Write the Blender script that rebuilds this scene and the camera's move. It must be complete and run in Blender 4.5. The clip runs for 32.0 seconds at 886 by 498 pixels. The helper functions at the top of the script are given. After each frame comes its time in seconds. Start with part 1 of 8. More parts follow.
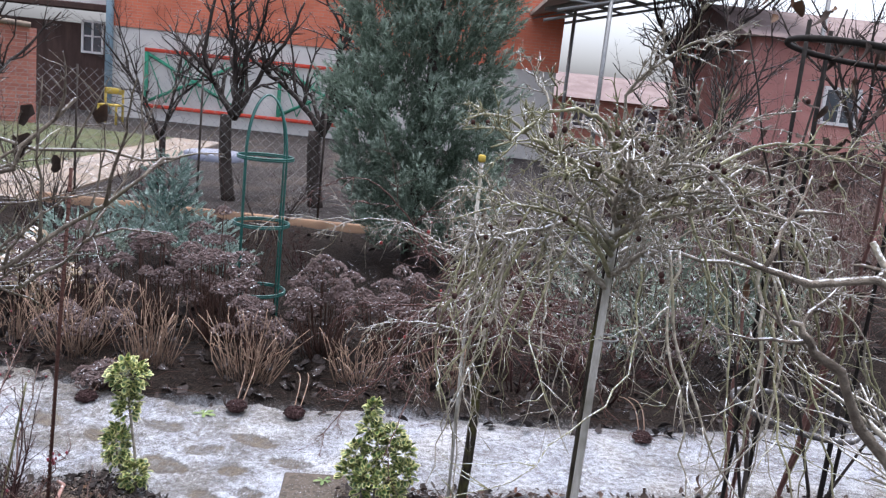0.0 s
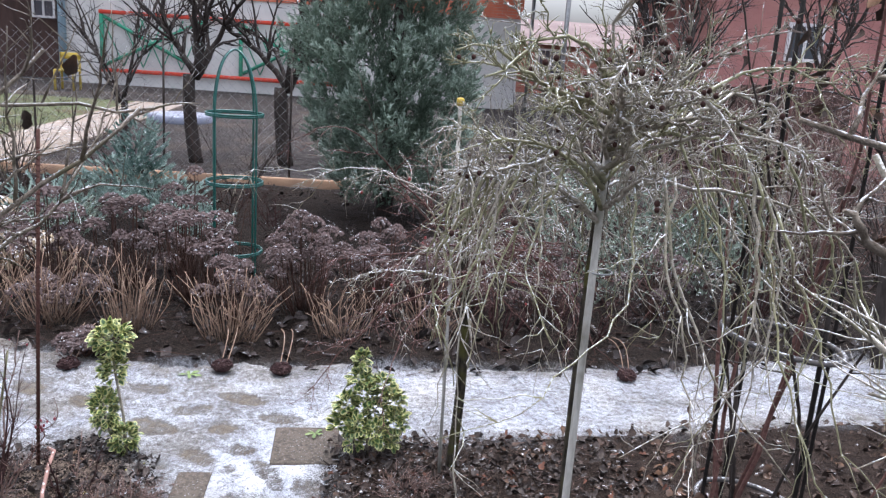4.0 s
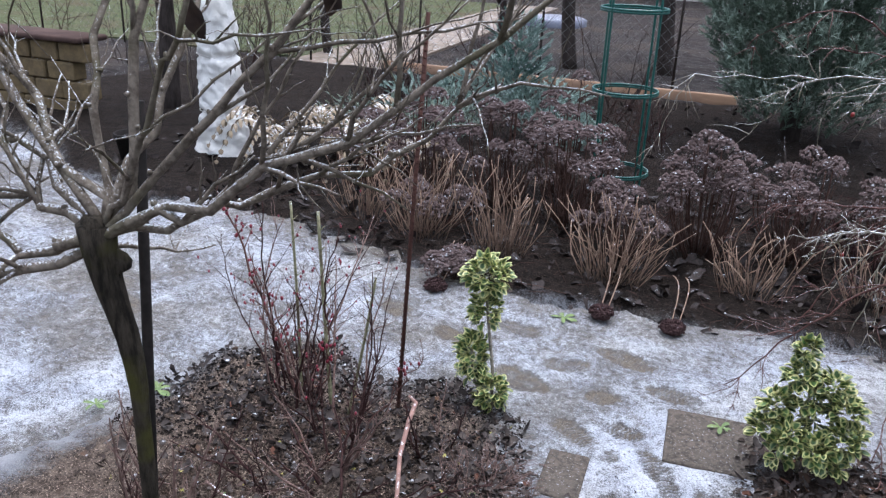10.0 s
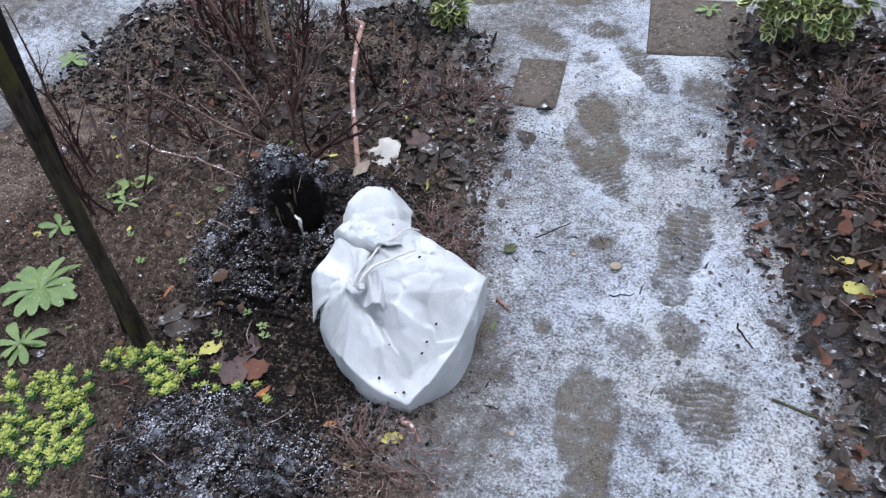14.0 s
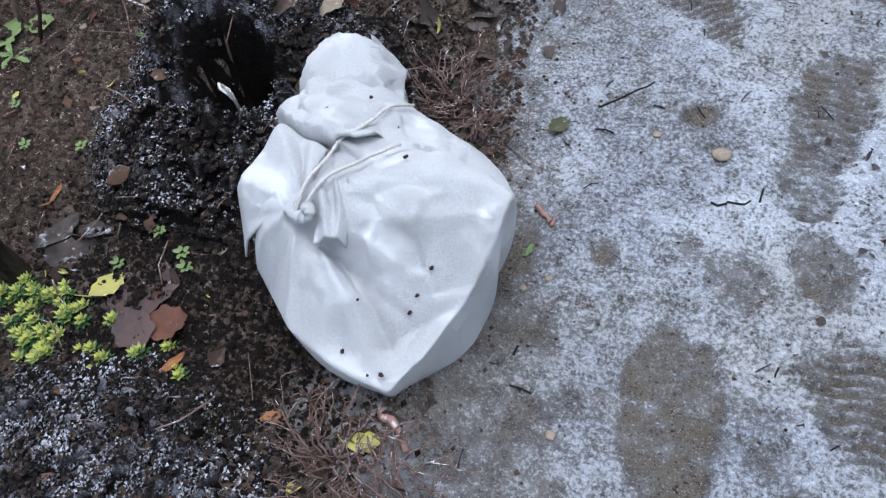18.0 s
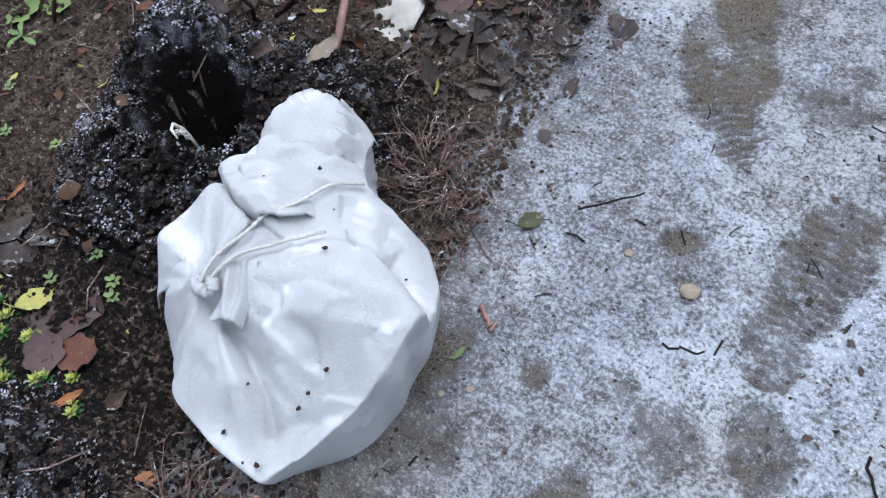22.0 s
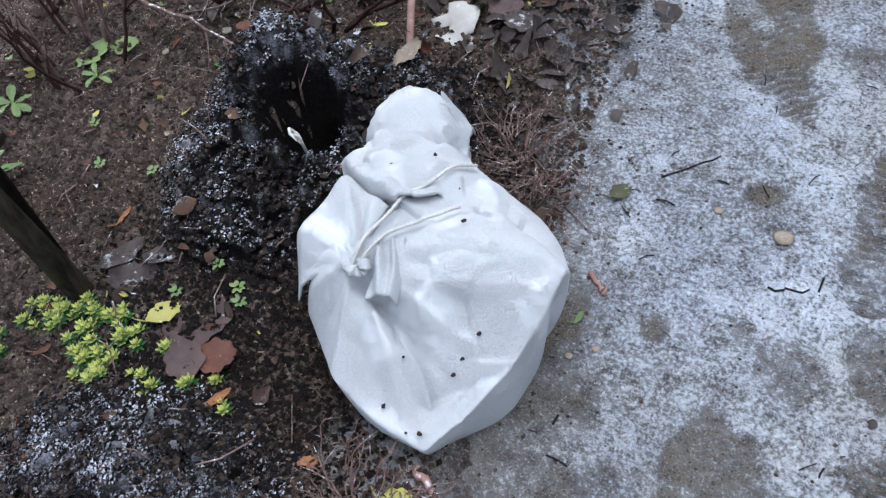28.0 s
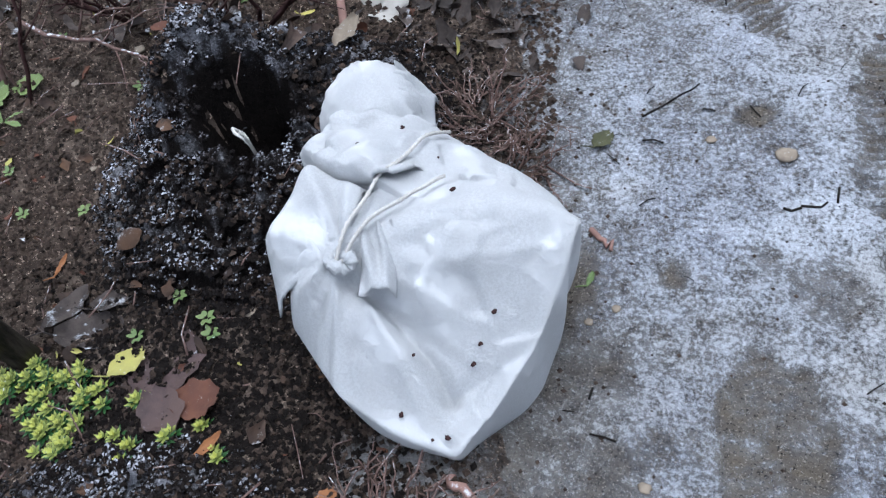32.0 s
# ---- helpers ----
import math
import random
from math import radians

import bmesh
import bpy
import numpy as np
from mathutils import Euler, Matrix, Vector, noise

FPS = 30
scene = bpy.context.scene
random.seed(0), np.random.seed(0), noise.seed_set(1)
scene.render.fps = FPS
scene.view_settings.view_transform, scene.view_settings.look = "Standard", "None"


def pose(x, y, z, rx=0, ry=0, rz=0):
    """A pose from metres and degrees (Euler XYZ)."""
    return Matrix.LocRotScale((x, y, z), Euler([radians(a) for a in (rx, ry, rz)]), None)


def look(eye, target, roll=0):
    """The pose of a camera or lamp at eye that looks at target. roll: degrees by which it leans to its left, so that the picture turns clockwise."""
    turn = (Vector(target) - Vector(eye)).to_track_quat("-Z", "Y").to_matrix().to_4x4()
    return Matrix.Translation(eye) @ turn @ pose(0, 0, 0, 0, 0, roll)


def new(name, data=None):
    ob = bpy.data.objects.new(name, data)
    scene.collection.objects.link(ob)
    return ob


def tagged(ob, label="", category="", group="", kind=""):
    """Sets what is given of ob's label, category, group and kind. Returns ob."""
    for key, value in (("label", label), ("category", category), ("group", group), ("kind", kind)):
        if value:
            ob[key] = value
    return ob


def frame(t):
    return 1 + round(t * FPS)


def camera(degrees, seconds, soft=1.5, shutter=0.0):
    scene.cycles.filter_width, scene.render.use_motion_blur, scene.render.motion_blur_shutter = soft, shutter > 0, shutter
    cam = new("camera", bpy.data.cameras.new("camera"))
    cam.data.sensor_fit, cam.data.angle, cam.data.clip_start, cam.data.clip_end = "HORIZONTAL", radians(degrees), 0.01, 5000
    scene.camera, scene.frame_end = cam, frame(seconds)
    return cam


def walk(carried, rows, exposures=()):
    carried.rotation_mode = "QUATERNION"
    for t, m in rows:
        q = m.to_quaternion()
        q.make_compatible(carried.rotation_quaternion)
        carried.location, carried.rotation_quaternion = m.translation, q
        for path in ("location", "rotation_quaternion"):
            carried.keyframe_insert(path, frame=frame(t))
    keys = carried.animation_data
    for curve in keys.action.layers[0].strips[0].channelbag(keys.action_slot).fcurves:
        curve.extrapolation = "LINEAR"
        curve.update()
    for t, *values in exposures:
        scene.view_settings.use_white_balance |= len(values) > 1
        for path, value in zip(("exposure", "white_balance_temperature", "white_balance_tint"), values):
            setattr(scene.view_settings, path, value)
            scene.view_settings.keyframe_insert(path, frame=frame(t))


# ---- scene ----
cam = camera(57.2, 32.0, soft=1.3)
METRES, EYE, TILT, LEAN, TURN = 3.05, 1.55, -11.0, -6.0, 0.0
ROWS = [
    (0.0, 0.0, 0.0, 0.0, -0.0, 0.0, 0.0),
    (0.5, -0.0253, 0.031, 0.012, -5.14, -0.02, 3.35),
    (1.0, -0.0327, 0.0412, 0.0133, -9.61, -1.24, 5.08),
    (1.5, -0.0253, 0.0444, 0.0046, -10.08, -2.85, 5.26),
    (2.0, -0.0141, 0.0387, -0.0047, -8.3, -4.13, 4.96),
    (2.5, -0.0086, 0.0263, -0.0099, -6.15, -4.69, 4.3),
    (3.0, -0.005, 0.0159, -0.0146, -4.9, -4.93, 3.99),
    (3.5, -0.0054, 0.0092, -0.0156, -4.4, -4.78, 3.54),
    (4.0, -0.0124, 0.0071, -0.0086, -2.04, -3.26, 2.62),
    (4.5, -0.0296, 0.0105, -0.0029, 4.77, -1.0, 1.81),
    (6.5, -0.0879, 0.0602, 0.0143, 14.03, -0.26, -1.19),
    (7.0, -0.0947, 0.09, 0.0154, 15.01, -0.55, -1.17),
    (7.5, -0.0908, 0.1324, 0.0194, 17.46, -0.7, -1.75),
    (8.0, -0.0889, 0.1578, 0.0198, 19.64, -0.99, -2.21),
    (8.5, -0.0957, 0.1837, 0.0188, 20.11, -1.76, -2.09),
    (9.0, -0.1097, 0.2057, 0.013, 20.47, -4.05, -1.69),
    (9.5, -0.1179, 0.2188, 0.0049, 21.61, -6.91, -1.29),
    (10.0, -0.1194, 0.2295, -0.0013, 22.41, -9.03, -0.82),
    (10.5, -0.1187, 0.2354, -0.0056, 22.51, -10.56, -0.01),
    (11.0, -0.1188, 0.243, -0.0147, 22.19, -12.78, 1.14),
    (11.5, -0.1186, 0.2566, -0.0298, 21.06, -17.75, 3.09),
    (12.0, -0.1183, 0.2647, -0.0423, 19.89, -22.44, 4.67),
    (12.5, -0.1223, 0.2693, -0.0525, 19.49, -25.83, 5.3),
    (13.0, -0.1242, 0.2765, -0.0586, 18.79, -28.44, 6.03),
    (13.5, -0.1272, 0.2845, -0.0657, 17.95, -30.18, 6.41),
    (14.0, -0.1288, 0.2953, -0.0784, 18.31, -31.54, 6.42),
    (14.5, -0.1222, 0.3202, -0.0953, 19.74, -33.34, 7.49),
    (16.5, -0.1401, 0.3924, -0.1221, 23.32, -38.26, 8.36),
    (17.0, -0.1489, 0.4096, -0.1319, 22.71, -39.9, 8.76),
    (17.5, -0.1575, 0.4285, -0.1414, 22.18, -41.69, 9.06),
    (18.0, -0.1671, 0.4465, -0.1486, 21.65, -43.47, 8.95),
    (18.5, -0.1735, 0.4572, -0.1502, 21.57, -43.77, 8.7),
    (19.0, -0.1718, 0.4655, -0.1565, 21.82, -43.36, 8.95),
    (19.5, -0.1674, 0.4736, -0.1625, 22.29, -42.98, 8.93),
    (20.0, -0.1656, 0.4779, -0.1626, 23.84, -43.03, 7.94),
    (20.5, -0.1608, 0.4851, -0.1624, 25.56, -43.08, 7.3),
    (21.0, -0.1531, 0.4962, -0.1548, 28.2, -43.22, 6.2),
    (21.5, -0.1479, 0.5072, -0.1509, 31.04, -43.75, 5.41),
    (22.0, -0.1392, 0.5052, -0.1352, 33.29, -43.61, 4.14),
    (22.5, -0.1324, 0.5026, -0.1208, 34.49, -42.83, 3.19),
    (23.0, -0.1258, 0.4968, -0.1107, 35.04, -41.99, 2.83),
    (23.5, -0.1226, 0.5001, -0.1098, 35.68, -41.13, 1.86),
    (24.0, -0.1251, 0.5207, -0.1017, 37.15, -40.35, 0.96),
    (24.5, -0.1329, 0.5335, -0.1042, 39.32, -40.12, 0.96),
    (25.0, -0.1367, 0.5325, -0.1152, 40.09, -40.86, 1.74),
    (25.5, -0.1388, 0.5182, -0.1233, 39.12, -41.62, 2.26),
    (27.5, -0.1544, 0.4694, -0.1258, 32.18, -41.17, 4.99),
    (28.0, -0.1697, 0.4551, -0.1356, 27.93, -41.43, 7.42),
    (28.5, -0.1815, 0.4503, -0.1441, 24.06, -41.95, 8.87),
    (29.0, -0.1895, 0.4526, -0.1519, 21.4, -42.58, 9.78),
    (29.5, -0.1948, 0.4539, -0.156, 20.45, -42.6, 10.59),
    (30.0, -0.1975, 0.4562, -0.1582, 19.74, -42.11, 11.34),
    (30.5, -0.1974, 0.4586, -0.1598, 18.88, -41.8, 12.05),
    (31.0, -0.1968, 0.4605, -0.1606, 18.19, -41.77, 12.4),
    (31.5, -0.1958, 0.4617, -0.1604, 18.01, -41.8, 12.59),
    (32.0, -0.1946, 0.4625, -0.1632, 17.92, -42.09, 12.83),
]
walk(cam, [(t, pose(0, 0, EYE, TILT, LEAN, TURN) @ pose(METRES * x, METRES * y, METRES * z, 90 + pitch, roll, yaw)) for t, x, y, z, yaw, pitch, roll in ROWS],
     exposures=[(0.0, 0.48, 5920, 14), (4.0, 0.58, 5850, 13), (7.0, 0.34, 5810, 12), (9.5, 0.28, 5700, 12), (12.0, -0.08, 5500, 11), (14.0, 0.0, 5600, 10), (17.0, -0.2, 5550, 9), (21.0, -0.18, 5530, 9), (24.0, -0.04, 5520, 8), (28.0, -0.16, 5510, 8), (32.0, -0.16, 5500, 8)])

# ---- light ----
world = bpy.data.worlds.new("world")
scene.world = world
world.use_nodes = True
wn = world.node_tree
sky = wn.nodes.new("ShaderNodeTexSky")
sky.sky_type, sky.sun_disc = "NISHITA", False
sky.sun_elevation, sky.sun_rotation = radians(82), radians(12)
sky.air_density, sky.dust_density, sky.ozone_density = 1.0, 6.0, 1.0
pale = wn.nodes.new("ShaderNodeHueSaturation")          # overcast: the blue is veiled
pale.inputs["Saturation"].default_value = 0.35
wn.links.new(sky.outputs[0], pale.inputs["Color"])
wn.links.new(pale.outputs[0], wn.nodes["Background"].inputs[0])
wn.nodes["Background"].inputs[1].default_value = 0.34
sun = new("sun", bpy.data.lights.new("sun", "SUN"))
sun.data.energy, sun.data.angle, sun.data.color = 0.4, radians(60), (1.0, 0.97, 0.93)
sun.matrix_world = look((1.0, 3.0, 20), (0, 0, 0))


# ---- materials ----
class Nodes:
    """A small helper that adds and links shader nodes."""

    def __init__(self, name):
        self.mat = bpy.data.materials.new(name)
        self.mat.use_nodes = True
        self.tree = self.mat.node_tree
        self.bsdf = self.tree.nodes["Principled BSDF"]
        self.pos = self.add("ShaderNodeNewGeometry")

    def add(self, kind, **fields):
        node = self.tree.nodes.new(kind)
        for key, value in fields.items():
            node.inputs[key.replace("_", " ")].default_value = value
        return node

    def link(self, a, b):
        self.tree.links.new(a, b)

    def noise(self, scale, detail=5.0, rough=0.6, stretch=None):
        n = self.add("ShaderNodeTexNoise", Scale=scale, Detail=detail, Roughness=rough)
        src = self.pos.outputs["Position"]
        if stretch:
            mp = self.add("ShaderNodeMapping")
            mp.inputs["Scale"].default_value = stretch
            self.link(src, mp.inputs["Vector"])
            src = mp.outputs[0]
        self.link(src, n.inputs["Vector"])
        return n.outputs["Fac"]

    def ramp(self, src, lo, hi):
        n = self.add("ShaderNodeMapRange")
        n.inputs["From Min"].default_value, n.inputs["From Max"].default_value = lo, hi
        n.interpolation_type = "SMOOTHSTEP"
        self.link(src, n.inputs["Value"])
        return n.outputs[0]

    def math(self, op, a, b):
        n = self.add("ShaderNodeMath")
        n.operation = op
        for k, v in enumerate((a, b)):
            if isinstance(v, (int, float)):
                n.inputs[k].default_value = v
            else:
                self.link(v, n.inputs[k])
        return n.outputs[0]

    def mix(self, fac, a, b):
        n = self.add("ShaderNodeMix")
        n.data_type = "RGBA"
        for key, v in (("Factor", fac), ("A", a), ("B", b)):
            sock = [s for s in n.inputs if s.name == key and (key == "Factor" and s.type == "VALUE" or s.type == "RGBA")][0]
            if isinstance(v, (int, float)):
                sock.default_value = v
            elif isinstance(v, tuple):
                sock.default_value = (*v, 1)
            else:
                self.link(v, sock)
        return [s for s in n.outputs if s.type == "RGBA"][0]

    def attr(self, name):
        n = self.add("ShaderNodeAttribute")
        n.attribute_name = name
        return n.outputs["Fac"]

    def done(self, colour, rough=0.8, bump=None, strength=0.5, dist=0.01, metal=0.0, spec=0.3):
        if isinstance(colour, tuple):
            self.bsdf.inputs["Base Color"].default_value = (*colour, 1)
        else:
            self.link(colour, self.bsdf.inputs["Base Color"])
        if isinstance(rough, float):
            self.bsdf.inputs["Roughness"].default_value = rough
        else:
            self.link(rough, self.bsdf.inputs["Roughness"])
        self.bsdf.inputs["Metallic"].default_value = metal
        self.bsdf.inputs["Specular IOR Level"].default_value = spec
        if bump is not None:
            b = self.add("ShaderNodeBump", Strength=strength, Distance=dist)
            self.link(bump, b.inputs["Height"])
            self.link(b.outputs[0], self.bsdf.inputs["Normal"])
        return self.mat


FROST = (0.66, 0.69, 0.73)


def surface(name, a, b, scale, rough=0.8, frost=0.0, frost_scale=60.0, bump=0.4, bump_scale=None, stain=None, vary=0.25, spec=0.06, stretch=None, dist=0.004, metal=0.0):
    """Two colours by noise, an island tint, a stain at a larger scale and rime on what faces up."""
    n = Nodes(name)
    colour = n.mix(n.ramp(n.noise(scale, 6, 0.65, stretch), 0.3, 0.7), a, b)
    if vary:
        dark = n.mix(0.6, b, (0.0, 0.0, 0.0))
        colour = n.mix(n.math("MULTIPLY", n.pos.outputs["Random Per Island"], vary), colour, dark)
    if stain:
        colour = n.mix(n.ramp(n.noise(scale * 0.13, 3), 0.48, 0.72), colour, stain)
    if frost:
        up = n.add("ShaderNodeSeparateXYZ")
        n.link(n.pos.outputs["Normal"], up.inputs[0])
        level = n.math("ADD", n.math("MULTIPLY", up.outputs["Z"], 0.35), n.noise(frost_scale, 4, 0.7))
        colour = n.mix(n.ramp(level, 1.02 - 0.5 * frost, 1.2 - 0.5 * frost), colour, FROST)
    return n.done(colour, rough, n.noise(bump_scale or scale * 2, 6, 0.7, stretch), bump, dist, metal, spec)


def frosty_ground(name, a, b, scale, rime, fine, wet, bump, dist, lo=0.86, hi=1.26, pale=(0.70, 0.72, 0.76), cold=(0.50, 0.53, 0.60), trod=None):
    """Ground whose attribute frost says how much rime lies on it."""
    n = Nodes(name)
    base = n.mix(n.ramp(n.noise(scale, 8, 0.75), 0.32, 0.68), a, b)
    base = n.mix(n.ramp(n.noise(scale * 0.11, 4), 0.45, 0.75), base, wet)
    if trod:
        worn = n.math("MULTIPLY", n.ramp(n.attr("frost"), 0.36, 0.16), n.ramp(n.noise(scale * 0.7, 5, 0.75), 0.25, 0.62))
        base = n.mix(worn, base, trod)
    base = n.mix(n.ramp(n.noise(scale * 6, 3, 0.7), 0.57, 0.67), base, tuple(min(1, 2.6 * v) for v in a))
    base = n.mix(n.ramp(n.noise(scale * 4.3, 3, 0.7), 0.55, 0.66), base, tuple(0.25 * v for v in b))
    grain, medium = n.noise(fine, 4, 0.8), n.noise(fine * 0.2, 5, 0.75)
    level = n.math("ADD", n.math("MULTIPLY", grain, 0.85), n.math("MULTIPLY", medium, 0.45))
    level = n.math("ADD", level, n.math("MULTIPLY", n.attr("frost"), 0.9))
    white = n.mix(n.ramp(n.noise(7, 4), 0.35, 0.65), pale, cold)
    white = n.mix(n.ramp(n.noise(fine * 1.4, 3, 0.8), 0.50, 0.62), white, tuple(min(1, 1.22 * v) for v in pale))
    white = n.mix(n.math("MULTIPLY", n.ramp(n.noise(2.3, 3), 0.45, 0.65), 0.5), white, (pale[0] * 0.98, pale[1] * 0.9, pale[2] * 0.76))
    fac = n.math("MULTIPLY", n.ramp(level, lo, hi), rime)
    veil = n.math("MULTIPLY", n.ramp(n.attr("frost"), 0.20, 0.48), n.math("MULTIPLY", n.ramp(medium, 0.30, 0.7), 0.40 * rime))
    fac = n.math("MAXIMUM", fac, veil)
    height = n.math("ADD", n.math("MULTIPLY", n.noise(scale * 1.5, 8, 0.75), 0.7), n.math("MULTIPLY", n.math("ADD", grain, n.math("MULTIPLY", fac, 0.5)), 0.45))
    return n.done(n.mix(fac, base, white), 0.78, height, bump, dist, 0.0, 0.05)


M_PATH = frosty_ground("frosted concrete", (0.140, 0.125, 0.110), (0.040, 0.037, 0.036), 75, 0.95, 190, (0.13, 0.115, 0.095), 1.0, 0.009, 0.95, 1.19, (0.61, 0.635, 0.685), (0.45, 0.475, 0.545), (0.150, 0.125, 0.094))
M_SOIL = frosty_ground("wet garden soil", (0.26, 0.20, 0.157), (0.050, 0.039, 0.033), 36, 0.8, 210, (0.085, 0.06, 0.045), 1.0, 0.03, 0.9, 1.2, (0.50, 0.51, 0.54), (0.34, 0.36, 0.40))
M_SOILMID = frosty_ground("leafy dark soil", (0.052, 0.037, 0.029), (0.018, 0.013, 0.011), 26, 0.75, 180, (0.055, 0.04, 0.032), 1.0, 0.035, 0.9, 1.2, (0.50, 0.51, 0.54), (0.34, 0.36, 0.40))
M_SOILDARK = frosty_ground("dark leaf mould", (0.036, 0.027, 0.022), (0.010, 0.008, 0.007), 22, 0.7, 150, (0.024, 0.018, 0.014), 1.0, 0.04, 0.9, 1.2, (0.50, 0.51, 0.54), (0.34, 0.36, 0.40))
M_COMPOST = frosty_ground("black compost", (0.018, 0.014, 0.013), (0.005, 0.0045, 0.004), 120, 0.85, 330, (0.024, 0.019, 0.017), 1.0, 0.02, 0.92, 1.2, (0.50, 0.50, 0.54), (0.26, 0.26, 0.30))
M_EARTH = surface("bare earth", (0.062, 0.054, 0.050), (0.022, 0.019, 0.018), 6, 0.9, 0.16, 45, 0.9, 30, (0.075, 0.06, 0.05), 0, dist=0.05)
M_LAWN = surface("winter lawn", (0.060, 0.076, 0.036), (0.125, 0.130, 0.072), 9, 0.9, 0.12, 14, 0.9, 60, (0.105, 0.085, 0.055), 0, dist=0.03)
M_CLOTH = None
M_BARK_ROSE = surface("rose bark", (0.125, 0.105, 0.080), (0.40, 0.36, 0.29), 90, 0.75, 0.58, 170, 0.5, 200, (0.16, 0.15, 0.09), 0.5)
M_BARK_GREEN = surface("green rose shoot", (0.135, 0.130, 0.068), (0.34, 0.325, 0.20), 70, 0.7, 0.54, 170, 0.4, 200, (0.11, 0.09, 0.06), 0.5)
M_BARK_RED = surface("red rose shoot", (0.075, 0.036, 0.031), (0.16, 0.088, 0.074), 70, 0.7, 0.40, 150, 0.4, 200, (0.10, 0.06, 0.05), 0.5)
M_BARK_OLD = surface("old rose bark", (0.075, 0.060, 0.047), (0.26, 0.22, 0.175), 60, 0.85, 0.56, 240, 0.8, 160, (0.10, 0.09, 0.055), 0.3, dist=0.006)
M_TRUNK = surface("dark mossy bark", (0.014, 0.012, 0.010), (0.066, 0.055, 0.041), 85, 0.85, 0.14, 90, 1.0, 120, (0.070, 0.066, 0.022), 0, stretch=(1, 1, 0.22), dist=0.012)
M_TREE = surface("far tree bark", (0.026, 0.021, 0.019), (0.075, 0.062, 0.055), 25, 0.9, 0.46, 30, 0.8, 60, None, 0.4, stretch=(1, 1, 0.3))
M_STAKE = surface("black stake", (0.011, 0.010, 0.009), (0.024, 0.020, 0.018), 50, 0.6, 0.12, 80, 0.3)
M_REBAR = surface("rusty bar", (0.05, 0.026, 0.022), (0.09, 0.045, 0.035), 80, 0.75, 0.1, 80, 0.6)
M_POLE = surface("weathered grey pole", (0.42, 0.40, 0.36), (0.28, 0.265, 0.23), 60, 0.7, 0.35, 60, 0.5, 120, (0.14, 0.13, 0.10), 0, stretch=(1, 1, 0.2))
M_HIP = surface("rose hip", (0.30, 0.02, 0.015), (0.15, 0.012, 0.01), 60, 0.35, 0.2, 90, 0.2, vary=0.5, spec=0.5)
M_BERRY = surface("barberry", (0.22, 0.016, 0.032), (0.12, 0.01, 0.022), 60, 0.35, 0.15, 90, 0.1, vary=0.3, spec=0.5)
M_EUON = None
M_STRAW = surface("dry straw stalk", (0.40, 0.29, 0.21), (0.20, 0.125, 0.09), 40, 0.75, 0.3, 60, 0.3, vary=0.7)
M_SEDUM = surface("dried sedum head", (0.072, 0.048, 0.044), (0.22, 0.168, 0.158), 60, 0.9, 0.58, 40, 0.8, 150, None, 0.4)
M_SEDUM_STEM = surface("dried sedum stem", (0.10, 0.06, 0.045), (0.06, 0.035, 0.03), 40, 0.85, 0.25, 60, 0.3, vary=0.5)
M_JUNIPER = surface("juniper needles", (0.15, 0.20, 0.145), (0.36, 0.42, 0.34), 7, 0.7, 0.50, 9, 0.4, 90, (0.045, 0.065, 0.045), 1.0)
M_BLUEJUN = surface("blue juniper needles", (0.24, 0.35, 0.30), (0.46, 0.56, 0.50), 12, 0.7, 0.45, 14, 0.4, 90, (0.09, 0.15, 0.13), 0.6)
M_GREENMETAL = surface("green painted wire", (0.003, 0.058, 0.046), (0.006, 0.08, 0.064), 40, 0.4, 0.36, 90, 0.15, vary=0, spec=0.5)
M_HOOP = surface("dark iron hoop", (0.06, 0.056, 0.054), (0.11, 0.10, 0.095), 50, 0.5, 0.42, 110, 0.3, vary=0)
M_FLEECE = surface("white garden fleece", (0.74, 0.73, 0.70), (0.62, 0.61, 0.58), 14, 0.85, 0.2, 50, 0.7, 30, (0.55, 0.52, 0.46), 0, dist=0.02)
M_DEADLEAF = surface("dead brown leaf", (0.092, 0.064, 0.050), (0.042, 0.031, 0.027), 60, 0.75, 0.28, 45, 0.5, 150, (0.12, 0.065, 0.035), 0.75, spec=0.15)
M_GREYLEAF = surface("wet grey leaf", (0.105, 0.084, 0.073), (0.038, 0.031, 0.028), 60, 0.7, 0.28, 45, 0.5, 150, None, 0.6, spec=0.15)
M_BOARD = surface("brown plank", (0.33, 0.215, 0.14), (0.23, 0.145, 0.095), 12, 0.8, 0.2, 40, 0.4, 60, (0.20, 0.13, 0.09), 0, stretch=(0.2, 1, 1))
M_CONCRETE = surface("pale concrete", (0.25, 0.20, 0.155), (0.17, 0.14, 0.115), 4, 0.85, 0.22, 12, 0.4, 20, (0.25, 0.22, 0.20), 0)
M_PLASTER = surface("grey plaster", (0.58, 0.555, 0.525), (0.48, 0.46, 0.435), 1.5, 0.9, 0, 10, 0.3, 25, (0.36, 0.355, 0.35), 0)
M_WHITEWALL = surface("white wall", (0.66, 0.64, 0.62), (0.58, 0.56, 0.55), 2, 0.9, 0, 10, 0.3, 20, None, 0)
M_WOODDARK = surface("dark boards", (0.06, 0.04, 0.035), (0.10, 0.065, 0.055), 6, 0.85, 0, 10, 0.5, 30, None, 0.4, stretch=(1, 1, 0.2))
M_REDPAINT = surface("red painted metal", (0.50, 0.07, 0.04), (0.42, 0.05, 0.035), 6, 0.5, 0.05, 20, 0.1, vary=0)
